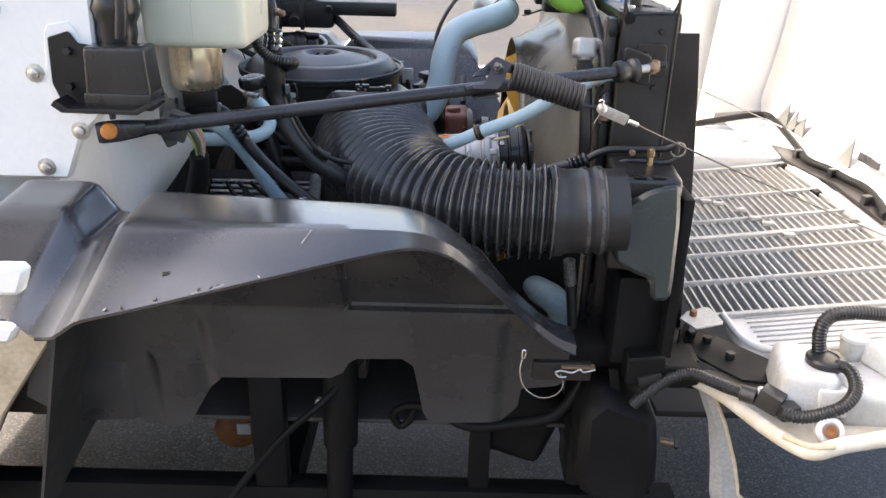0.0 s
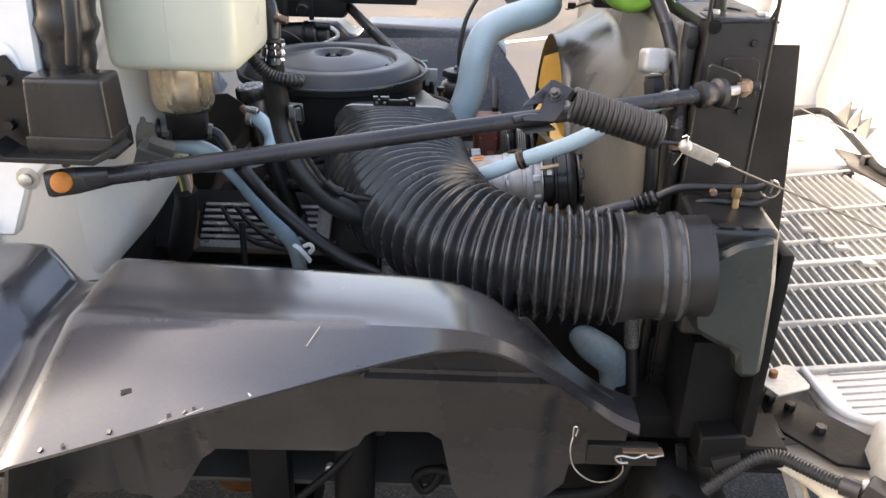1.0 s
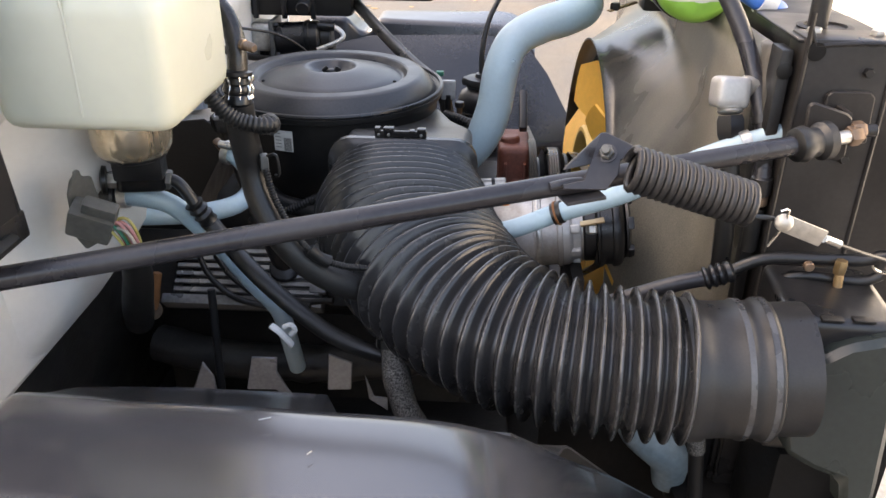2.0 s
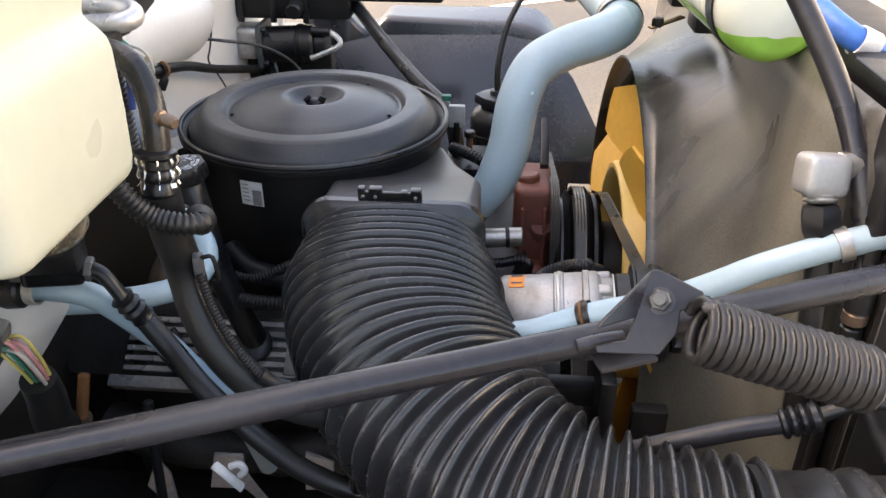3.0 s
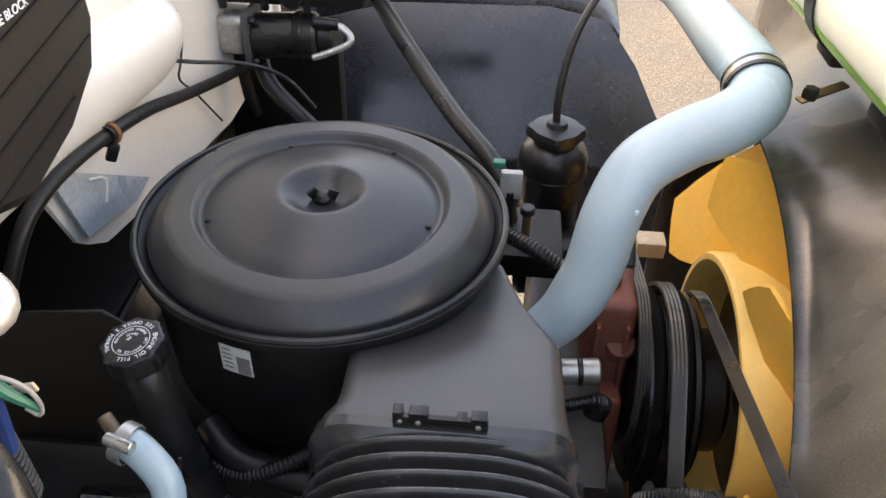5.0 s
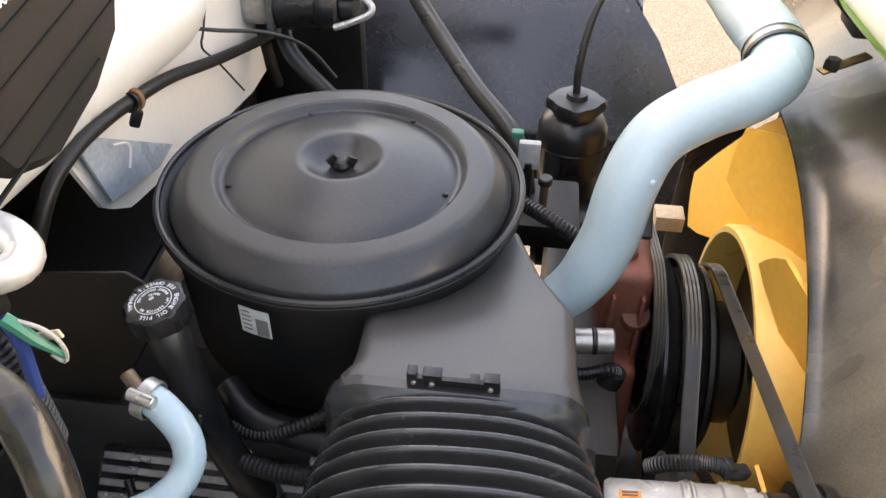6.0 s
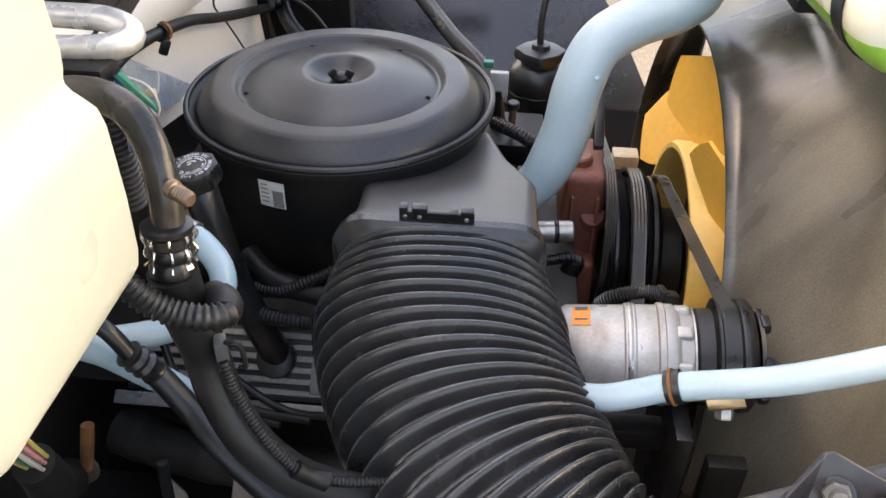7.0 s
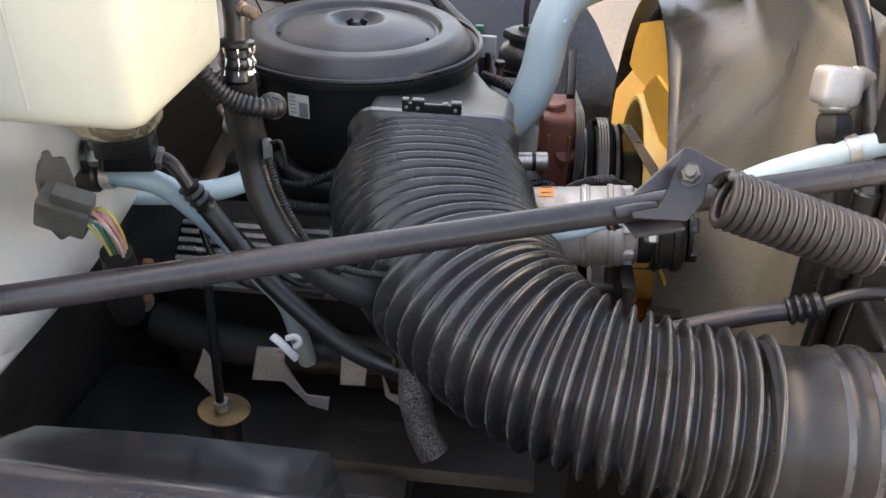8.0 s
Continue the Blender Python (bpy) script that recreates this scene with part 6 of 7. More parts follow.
        thread += [(0.0060, 0.0095 + 0.0026 * k), (0.0051, 0.0108 + 0.0026 * k)]
    part("service_port", lathe(thread + [(0.0042, 0.0225), (0.002, 0.0225)], axis((-0.294, 1.503, 1.566), (-0.267, 1.487, 1.562)), 16), "old_brass", p, "tarnished threaded service port", sharp=20)
    part("clip", block((0.010, 0.014, 0.022), pose(-0.279, 1.500, 1.418, 0, 0, 20), 0.002), "conn", p)
    part("clip_wire", tube([(-0.274, 1.497, 1.428), (-0.262, 1.495, 1.430), (-0.260, 1.496, 1.405), (-0.266, 1.498, 1.402)], 0.0022, 6), "black_dull", p)
    r = thing("wire_loom", (-0.28, 1.47, 1.4), "ribbed black plastic wire loom looping round the hose", "wire loom", "wire looms")
    part("conduit", ribbed([(-0.338, 1.470, 1.530), (-0.318, 1.468, 1.500), (-0.298, 1.468, 1.484), (-0.274, 1.470, 1.478), (-0.261, 1.480, 1.475), (-0.267, 1.497, 1.471), (-0.285, 1.52, 1.458)], 0.0105, 0.0052, 0.0018, 16), "rubber", r, sharp=60)
    part("tape", tube([(-0.261, 1.478, 1.475), (-0.265, 1.491, 1.472), (-0.273, 1.504, 1.468)], 0.0125, 12, wavy=0.2), "black_dull", r)
    s = thing("wire_loom", (-0.25, 1.48, 1.3), "thin ribbed black wire loom beside the thick hose", "wire loom", "wire looms")
    part("conduit", ribbed([(-0.276, 1.492, 1.412), (-0.266, 1.486, 1.375), (-0.243, 1.476, 1.335), (-0.218, 1.476, 1.302), (-0.185, 1.485, 1.282), (-0.14, 1.50, 1.27)], 0.0048, 0.0036, 0.0011, 10), "black_dull", s, sharp=60)
    part("tape", tube([(-0.224, 1.474, 1.310), (-0.212, 1.476, 1.298), (-0.20, 1.479, 1.290)], 0.0085, 10, wavy=0.3), "black_dull", s)
    # blue heater hoses
    h = thing("heater_hose", (-0.4, 1.7, 1.25), "pale blue heater hose with a worm clamp", "hose", "blue hoses")
    part("pipe", tube([(-0.415, 1.755, 1.335), (-0.395, 1.748, 1.330), (-0.372, 1.735, 1.308), (-0.368, 1.718, 1.285), (-0.385, 1.69, 1.272), (-0.43, 1.66, 1.270), (-0.49, 1.635, 1.275), (-0.56, 1.62, 1.28)], 0.0148, 20), "blue", h, sharp=70)
    part("clamp", clamp_ring((-0.408, 1.752, 1.334), (1, -0.3, -0.2), 0.0168, 0.012), "zinc", h, "zinc worm clamp")
    part("clamp_screw", rod((-0.418, 1.742, 1.352), (-0.392, 1.735, 1.350), 0.006), "zinc", h)
    part("spigot", rod((-0.415, 1.755, 1.335), (-0.432, 1.768, 1.348), 0.007), "old_brass", h)
    h2 = thing("heater_hose", (-0.4, 1.57, 1.2), "pale blue heater hose running down beside the black hose", "hose", "blue hoses")
    part("pipe", tube([(-0.515, 1.575, 1.334), (-0.476, 1.580, 1.329), (-0.442, 1.588, 1.314), (-0.408, 1.604, 1.268), (-0.388, 1.622, 1.226), (-0.352, 1.632, 1.164), (-0.320, 1.640, 1.114), (-0.314, 1.665, 1.04), (-0.314, 1.70, 0.96)], 0.0145, 18), "blue", h2, sharp=70)
    part("cap_end", rod((-0.512, 1.568, 1.335), (-0.545, 1.565, 1.332), 0.021), "rubber", h2)
    part("clamp", clamp_ring((-0.500, 1.567, 1.336), (1, 0, 0), 0.0148, 0.012), "zinc", h2)
    k = thing("fuel_hose", (-0.3, 1.53, 1.15), "black hose with crimped fitting sweeping under the intake duct", "hose")
    part("neck", tube([(-0.450, 1.579, 1.359), (-0.432, 1.580, 1.356), (-0.420, 1.579, 1.345), (-0.406, 1.577, 1.322)], 0.0085, 12), "steel_black", k)
    part("ferrule", lathe([(0.010, 0), (0.014, 0.002), (0.0115, 0.008), (0.0145, 0.013), (0.0115, 0.019), (0.0145, 0.024), (0.012, 0.031), (0.014, 0.038), (0.011, 0.042)], axis((-0.409, 1.577, 1.325), (-0.385, 1.592, 1.275)), 18), "black", k, "crimped ferrule")
    part("hose", tube([(-0.392, 1.588, 1.288), (-0.36, 1.575, 1.255), (-0.315, 1.545, 1.225), (-0.255, 1.52, 1.185), (-0.195, 1.50, 1.155), (-0.12, 1.49, 1.135), (-0.03, 1.50, 1.13)], 0.0125, 16), "rubber", k, sharp=70)
    w = thing("plastic_clip", (-0.264, 1.453, 1.18), "loose white plastic retaining clip on the hose", "clip")
    part("strap", tube([(-0.278, 1.453, 1.205), (-0.268, 1.449, 1.200), (-0.260, 1.449, 1.190), (-0.252, 1.452, 1.176)], 0.0055, 10, oval=0.6), "pl_white", w)
    part("loop", tube([(-0.262, 1.455, 1.202), (-0.252, 1.455, 1.206), (-0.247, 1.455, 1.198), (-0.253, 1.455, 1.190)], 0.0038, 8), "pl_white", w)
    g = thing("braided_sleeve", (-0.11, 1.46, 1.0), "silver-black heat sleeve over a hose below the duct", "sleeve")
    part("sleeve", tube([(-0.118, 1.475, 1.165), (-0.112, 1.455, 1.13), (-0.10, 1.44, 1.09), (-0.085, 1.43, 1.065)], 0.019, 20, 0.004, wavy=0.12), "braid", g)
    part("clamp", clamp_ring((-0.119, 1.478, 1.172), (0.1, -0.3, -1), 0.0215, 0.012), "chrome", g)
    # silver line bend
    a = thing("refrigerant_pipe", (-0.36, 1.65, 1.58), "bare aluminium pipe with a tight U bend", "pipe")
    part("pipe", tube([(-0.66, 1.640, 1.638), (-0.53, 1.634, 1.634), (-0.43, 1.630, 1.632), (-0.380, 1.629, 1.631), (-0.358, 1.621, 1.628), (-0.352, 1.611, 1.624), (-0.362, 1.602, 1.621), (-0.385, 1.599, 1.619), (-0.43, 1.598, 1.617), (-0.50, 1.598, 1.614)], [0.0088] * 4 + [0.0092, 0.0098, 0.0102, 0.0102, 0.0100, 0.0098], 24, 0.004), "raw_alu", a, sharp=70)
    part("fitting", block((0.020, 0.032, 0.040), pose(-0.420, 1.588, 1.604, 0, 8, 0), 0.004), "old_brass", a, "brownish square line fitting")
    part("nut", hexnut((-0.425, 1.590, 1.585), (-0.427, 1.590, 1.560), 0.015), "zinc", a)
    x = thing("wire_bundle", (-0.36, 1.62, 1.5), "loose green and blue wires hanging by the pipe", "wires")
    part("loom", ribbed([(-0.385, 1.590, 1.612), (-0.378, 1.592, 1.590), (-0.376, 1.595, 1.55), (-0.378, 1.60, 1.48)], 0.013, 0.0055, 0.0018), "rubber", x)
    part("green_wire", tube([(-0.356, 1.586, 1.606), (-0.350, 1.586, 1.600), (-0.343, 1.586, 1.592), (-0.336, 1.588, 1.583), (-0.333, 1.590, 1.576)], [0.0042, 0.0042, 0.0036, 0.0024, 0.0016], 8), "w_green", x)
    part("grey_wire", tube([(-0.354, 1.588, 1.604), (-0.340, 1.588, 1.600), (-0.333, 1.589, 1.592), (-0.331, 1.590, 1.580), (-0.334, 1.590, 1.572), (-0.340, 1.590, 1.577)], 0.0013, 8), "w_grey", x)
    part("blue_wire", tube([(-0.356, 1.586, 1.606), (-0.354, 1.586, 1.600), (-0.3535, 1.587, 1.588), (-0.355, 1.588, 1.570), (-0.360, 1.59, 1.54)], 0.0040, 8), "w_blue", x)
    part("tag", block((0.026, 0.002, 0.006), pose(-0.345, 1.594, 1.586, 0, -18, 0), 0.001), "tan_edge", x, "pale paper tag on the wires")
    part("connector", block((0.07, 0.03, 0.016), pose(-0.395, 1.586, 1.607), 0.003), "black_dull", x)
    # oil filler
    o = thing("oil_filler", (-0.38, 1.8, 1.08), "black oil filler tube with a lettered cap", "oil filler")
    ct, cd = Vector((-0.430, 1.838, 1.372)), Vector((-0.10, -0.10, 1.0)).normalized()
    part("tube", tube([(-0.350, 1.812, 1.098), (-0.365, 1.806, 1.15), (-0.395, 1.815, 1.24), (-0.42, 1.832, 1.33), ct - cd * 0.03], [0.020, 0.019, 0.019, 0.0205, 0.022], 20), "black", o, sharp=70)
    part("elbow", lathe([(0.018, 0), (0.026, 0.003), (0.027, 0.012), (0.022, 0.02)], axis((-0.349, 1.800, 1.105), (-0.352, 1.815, 1.085)), 24), "black", o)
    part("tie", block((0.004, 0.003, 0.03), pose(-0.392, 1.795, 1.245, 0, 12, 0), 0.001), "rod", o)
    cm = axis(ct - cd * 0.026, ct)
    bm, rings, n = bmesh.new(), [], 64
    for r, z in ((0.020, 0.0), (0.0285, 0.002), (0.0300, 0.006), (0.0300, 0.020), (0.0285, 0.0245), (0.0265, 0.026), (0.004, 0.0262)):
        ring = []
        for j in range(n):
            q = 2 * math.pi * j / n
            rr = r * (1 + (0.07 * (1 if math.sin(8 * q) > 0.1 else 0) if 0.001 < z < 0.0255 else 0))
            ring.append(cm @ Vector((rr * math.cos(q), rr * math.sin(q), z)))
        rings.append(ring)
    cap = part("cap", skin(bm, rings), "black", o, "ribbed black cap with white lettering", sharp=30)

    def round_text(body, radius, size, start, spread, flip):
        for i, ch in enumerate(body):
            if ch == " ":
                continue
            q = start + spread * (i / max(1, len(body) - 1))
            cu = bpy.data.curves.new("letter", "FONT")
            cu.body, cu.size, cu.extrude, cu.align_x, cu.align_y = ch, size, 0.0002, "CENTER", "CENTER"
            ob = new("letter", cu)
            me = bpy.data.meshes.new_from_object(ob.evaluated_get(bpy.context.evaluated_depsgraph_get()))
            bpy.data.objects.remove(ob)
            rad = radians(q)
            loc = cm @ Matrix.Translation((radius * math.cos(rad), radius * math.sin(rad), 0.0265)) @ pose(0, 0, 0, 0, 0, q + (90 if flip else -90))
            me.transform(Matrix.Translation(-Vector(tuple(o["at"]))) @ loc)
            me.materials.append(M["print_white"])
            lo = new("letter", me)
            lo.parent = cap
            lo["at"] = list(o["at"])
    # lettering reads round the rim
    dx = cm.to_3x3().inverted() @ Vector((1, 0, 0))
    base = math.degrees(math.atan2(dx.y, dx.x))
    round_text("ENGINE OIL FILL", 0.0222, 0.0062, base + 22, -122, False)
    round_text("SEE OWNER'S MANUAL", 0.0222, 0.0056, base + 48, 168, True)
    part("print_ring", lathe([(0.0172, 0.0264), (0.0172, 0.0267), (0.0178, 0.0267), (0.0178, 0.0264)], cm, 40, ring=True), "print_white", cap)
    round_text("API SERVICE SG", 0.0142, 0.0040, base + 10, -130, False)
    round_text("ENERGY CONSERVING", 0.0142, 0.0038, base + 40, 150, True)
    round_text("SAE", 0.0040, 0.0042, base + 115, 50, True)
    round_text("10W-30", 0.0085, 0.0042, base + 65, 70, True)
    # looms under the snout, in a darker black that stands in for shadow
    z = thing("wire_loom", (-0.3, 1.85, 1.2), "black wire looms in the shade under the air cleaner", "wire loom", "wire looms")
    part("conduit", ribbed([(-0.40, 1.84, 1.20), (-0.34, 1.82, 1.205), (-0.29, 1.825, 1.225), (-0.25, 1.85, 1.235)], 0.009, 0.005, 0.0015), "black_dull", z, sharp=60)
    part("conduit", ribbed([(-0.41, 1.83, 1.175), (-0.35, 1.80, 1.178), (-0.29, 1.79, 1.182), (-0.24, 1.80, 1.185)], 0.011, 0.0055, 0.0016), "black_dull", z, sharp=60)
    for i in range(3):
        solid("spark_plug_lead", tube([(-0.50 + 0.03 * i, 1.80, 1.12), (-0.47 + 0.04 * i, 1.76, 1.10), (-0.42 + 0.05 * i, 1.74, 1.07), (-0.33 + 0.04 * i, 1.73, 1.055 + 0.012 * i)], 0.0055, 10), "rubber",
              "black spark plug lead below the valve cover", "ignition lead", "ignition leads")
    # heat shields and washer above the frame
    plates = (((-0.505, 0.905), (-0.481, 0.965), (-0.464, 0.934), (-0.461, 0.870), (-0.476, 0.864)),
              ((-0.409, 0.906), (-0.394, 0.976), (-0.349, 0.977), (-0.352, 0.947), (-0.335, 0.910), (-0.320, 0.884), (-0.282, 0.883), (-0.286, 0.853), (-0.318, 0.862), (-0.356, 0.908)),
              ((-0.265, 0.909), (-0.259, 0.986), (-0.218, 0.969), (-0.223, 0.912)),
              ((-0.198, 0.941), (-0.183, 0.895), (-0.159, 0.893), (-0.159, 0.865), (-0.192, 0.889)))
    for k, outline in enumerate(plates):
        bm = prism(list(reversed(outline)), 0.005, Matrix.Translation((0, 1.70 + 0.004 * k, 0)) @ UPRIGHT, 0.0015)
        solid("heat_shield", bm, "pale_steel", "bent bare steel heat shield plate by the exhaust manifold", "heat shield", "heat shields")
    q = thing("mount_washer", (-0.382, 1.523, 1.0), "yellow zinc washer with a bolt on the mount", "washer")
    part("washer", lathe([(0.012, 0), (0.034, 0.001), (0.035, 0.004), (0.012, 0.006)], Matrix.Translation((-0.382, 1.523, 1.008)) @ pose(0, 0, 0, -6, 6, 0), 32), "brass", q)
    part("bolt", hexnut((-0.382, 1.522, 1.013), (-0.383, 1.520, 1.030), 0.012), "zinc", q)
    part("post", rod((-0.382, 1.523, 0.79), (-0.382, 1.523, 1.008), 0.02), "black_dull", q)
    part("rod", rod((-0.384, 1.519, 1.03), (-0.390, 1.55, 1.20), 0.006), "steel_black", q)
    b = thing("bleed_bolt", (-0.49, 1.572, 1.12), "rusty tie bolt with a worn washer", "bolt")
    part("washer", lathe([(0.005, 0), (0.0135, 0.001), (0.0135, 0.005), (0.005, 0.006)], axis((-0.49, 1.572, 1.146), (-0.49, 1.50, 1.19)), 20), "old_brass", b)
    part("shank", rod((-0.49, 1.570, 1.15), (-0.482, 1.585, 1.205), 0.007), "rust", b)


def build_back():
    p = thing("heater_pipe", (-0.57, 2.2, 1.3), "long black pipe clipped along the white firewall", "pipe")
    part("pipe", tube([(-0.60, 1.90, 1.33), (-0.58, 1.945, 1.405), (-0.578, 2.005, 1.42), (-0.577, 2.075, 1.416), (-0.575, 2.145, 1.405), (-0.575, 2.26, 1.378), (-0.575, 2.45, 1.315), (-0.56, 2.90, 1.185)], 0.0088, 18), "black_dull", p, sharp=70)
    part("clip", clamp_ring((-0.575, 2.145, 1.405), (0, 1, -0.2), 0.0108, 0.020), "black", p, "black clip")
    part("clip_core", clamp_ring((-0.575, 2.145, 1.405), (0, 1, -0.2), 0.0130, 0.008), "rust", p, "rusty band inside the clip")
    part("clip_tail", block((0.014, 0.010, 0.024), pose(-0.572, 2.138, 1.384, 0, 25, 30), 0.004), "black_dull", p)
    g = thing("cable_grommet", (-0.585, 2.365, 1.37), "black rubber grommet with a thin cable through the firewall", "grommet")
    part("boot", lathe([(0.017, 0), (0.019, 0.004), (0.012, 0.010), (0.005, 0.016)], axis((-0.598, 2.362, 1.402), (-0.5, 2.375, 1.395)), 20), "rubber", g)
    part("cable", tube([(-0.585, 2.364, 1.401), (-0.545, 2.375, 1.395), (-0.49, 2.42, 1.375), (-0.44, 2.46, 1.335), (-0.40, 2.47, 1.28)], 0.0032, 8), "rubber", g)
    m = thing("hydraulic_motor", (-0.5, 2.7, 1.2), "black brake booster motor with a bent steel line", "motor")
    part("cylinder", rod((-0.555, 2.68, 1.305), (-0.435, 2.68, 1.312), 0.042, 28), "black", m)
    part("end_cap", rod((-0.437, 2.68, 1.312), (-0.405, 2.68, 1.313), 0.028, 20), "black", m)
    cast = part("casting", block((0.062, 0.075, 0.075), pose(-0.590, 2.69, 1.312), 0.018, 3), "zinc", m, "dull cast metal end")
    part("flange", block((0.012, 0.10, 0.096), pose(-0.558, 2.685, 1.31, 0, 0, 0), 0.004), "conn", cast)
    for dy, dz in ((-0.04, 0.038), (-0.04, -0.038)):
        part("flange_bolt", hexnut((-0.552, 2.685 + dy, 1.31 + dz), (-0.54, 2.685 + dy, 1.31 + dz), 0.007), "steel_black", cast)
    part("motor_band", lathe([(0.0425, 0), (0.0445, 0.002), (0.0445, 0.012), (0.0425, 0.014)], axis((-0.475, 2.68, 1.31), (-0.4, 2.68, 1.314)), 28, ring=True), "black_dull", m)
    for a in range(3):
        part("rib", block((0.014, 0.012, 0.10), pose(-0.60 + 0.075 * a, 2.665, 1.41), 0.004), "black", m)
    part("port", rod((-0.47, 2.665, 1.40), (-0.47, 2.63, 1.392), 0.018), "black", m)
    part("port_nut", hexnut((-0.36, 2.668, 1.43), (-0.36, 2.65, 1.428), 0.014), "steel_black", m)
    part("upper_port", rod((-0.56, 2.69, 1.48), (-0.56, 2.65, 1.475), 0.022), "black", m)
    part("valve_body", block((0.30, 0.10, 0.08), pose(-0.50, 2.72, 1.405), 0.014), "black_dull", m)
    part("upper_body", block((0.22, 0.10, 0.14), pose(-0.52, 2.74, 1.49), 0.02), "black_dull", m)
    part("arm", block((0.46, 0.05, 0.045), pose(-0.37, 2.70, 1.43), 0.008), "black", m)
    part("hard_line", tube([(-0.44, 2.66, 1.345), (-0.40, 2.66, 1.342), (-0.385, 2.655, 1.338), (-0.372, 2.65, 1.325), (-0.38, 2.645, 1.312), (-0.42, 2.64, 1.295), (-0.44, 2.64, 1.288)], 0.0062, 12), "raw_alu", m, "bent bright steel line")
    part("line_sleeve", rod((-0.44, 2.66, 1.345), (-0.395, 2.66, 1.342), 0.010), "rubber", m)
    part("down_pipe", tube([(-0.60, 2.72, 1.28), (-0.61, 2.74, 1.20), (-0.60, 2.76, 1.10)], 0.014, 14), "black_dull", m)
    part("drop_hose", tube([(-0.56, 2.70, 1.27), (-0.53, 2.66, 1.22), (-0.46, 2.62, 1.17), (-0.38, 2.55, 1.15)], 0.016, 12), "rubber", m)
    part("back_mass", block((0.26, 0.05, 0.35), pose(-0.55, 2.80, 1.10), 0.02), "black_dull", m)
    s = thing("dipstick_tube", (-0.2, 2.4, 1.2), "black rubber hose slanting down behind the air cleaner", "hose")
    part("hose", tube([(-0.39, 2.80, 1.42), (-0.345, 2.72, 1.392), (-0.258, 2.56, 1.352), (-0.172, 2.41, 1.318), (-0.10, 2.31, 1.285), (-0.075, 2.28, 1.20)], 0.0145, 14), "rubber", s, sharp=70)
    c = thing("wire_junction", (-0.085, 2.27, 1.2), "pale relay with a green connector behind the air cleaner", "relay")
    part("body", block((0.030, 0.012, 0.042), pose(-0.080, 2.255, 1.300), 0.003), "grille", c)
    part("connector", block((0.016, 0.012, 0.010), pose(-0.098, 2.245, 1.338), 0.002), "w_green", c)
    part("post", rod((-0.080, 2.255, 1.15), (-0.080, 2.255, 1.29), 0.008), "steel_black", c)
    r = thing("steering_reservoir", (-0.01, 2.5, 1.02), "black power steering reservoir with a winged cap and vent hose", "reservoir")
    rm = Matrix.Translation((-0.008, 2.485, 0))
    part("bottle", lathe([(0.03, 1.02), (0.050, 1.03), (0.052, 1.13), (0.054, 1.135), (0.056, 1.14), (0.056, 1.185), (0.057, 1.19), (0.057, 1.215), (0.050, 1.232), (0.036, 1.240), (0.034, 1.25), (0.01, 1.25)], rm, 36), "black", r, sharp=45)
    bm, rings, n = bmesh.new(), [], 48
    for rr, z in ((0.036, 1.246), (0.042, 1.249), (0.043, 1.258), (0.040, 1.266), (0.018, 1.268), (0.016, 1.276), (0.004, 1.277)):
        rings.append([rm @ Vector((rr * (1 + (0.16 * max(0, math.cos(4 * 2 * math.pi * j / n)) ** 2 if rr > 0.03 else 0)) * math.cos(2 * math.pi * j / n),
                                   rr * (1 + (0.16 * max(0, math.cos(4 * 2 * math.pi * j / n)) ** 2 if rr > 0.03 else 0)) * math.sin(2 * math.pi * j / n), z)) for j in range(n)])
    part("cap", skin(bm, rings), "black", r, "winged black cap")
    part("vent_hose", tube([(-0.010, 2.485, 1.27), (-0.010, 2.49, 1.33), (0.005, 2.52, 1.40), (0.04, 2.57, 1.46), (0.08, 2.63, 1.50)], 0.0065, 10), "rubber", r, "thin black vent hose")
    part("seam", lathe([(0.0572, 1.186), (0.0585, 1.188), (0.0572, 1.190)], rm, 36, ring=True), "black_dull", r)
    a = thing("alternator_bracket", (0.02, 2.45, 0.9), "dark bracket and accessories on the far side of the engine", "bracket")
    part("arm", block((0.05, 0.20, 0.05), pose(0.04, 2.40, 1.05), 0.01), "black_dull", a)
    part("housing", rod((-0.06, 2.45, 1.02), (0.09, 2.45, 1.03), 0.065, 28), "black_dull", a)
    part("tensioner", block((0.016, 0.10, 0.016), pose(0.08, 2.20, 1.275, 35), 0.003), "steel_black", a)
    part("stud", rod((-0.055, 2.23, 1.23), (-0.055, 2.23, 1.272), 0.006), "old_brass", a)
    part("stud_cap", rod((-0.055, 2.23, 1.270), (-0.055, 2.23, 1.282), 0.010), "steel_black", a)
    part("shelf", block((0.10, 0.12, 0.04), pose(-0.05, 2.26, 1.20), 0.008), "black_dull", a)
    part("loom", ribbed([(-0.085, 2.19, 1.265), (-0.04, 2.16, 1.26), (0.0, 2.15, 1.235), (0.02, 2.16, 1.20)], 0.011, 0.0055, 0.0016), "rubber", a)
    part("tag", block((0.05, 0.04, 0.03), pose(0.178, 2.474, 1.05), 0.003), "tan_edge", a, "pale block beside the fan")


build_hoses()
build_back()


# ---------------------------------------------------------------- tilted hood
def gz(x):
    return 0.88 + 0.12 * (x - 0.68)


def build_hood():
    t = thing("hood", (1.0, 2.1, 0.86), "white fibreglass hood tilted forward, seen from inside", "hood")
    inner = []
    for y in np.linspace(0.95, 3.35, 30):
        e = abs(y - 2.15) / 1.2
        row = []
        for k, (x, z) in enumerate(((1.22, 0.93), (1.40, 0.945), (1.465, 1.02), (1.50, 1.25), (1.53, 1.6), (1.56, 2.05), (1.56, 2.5))):
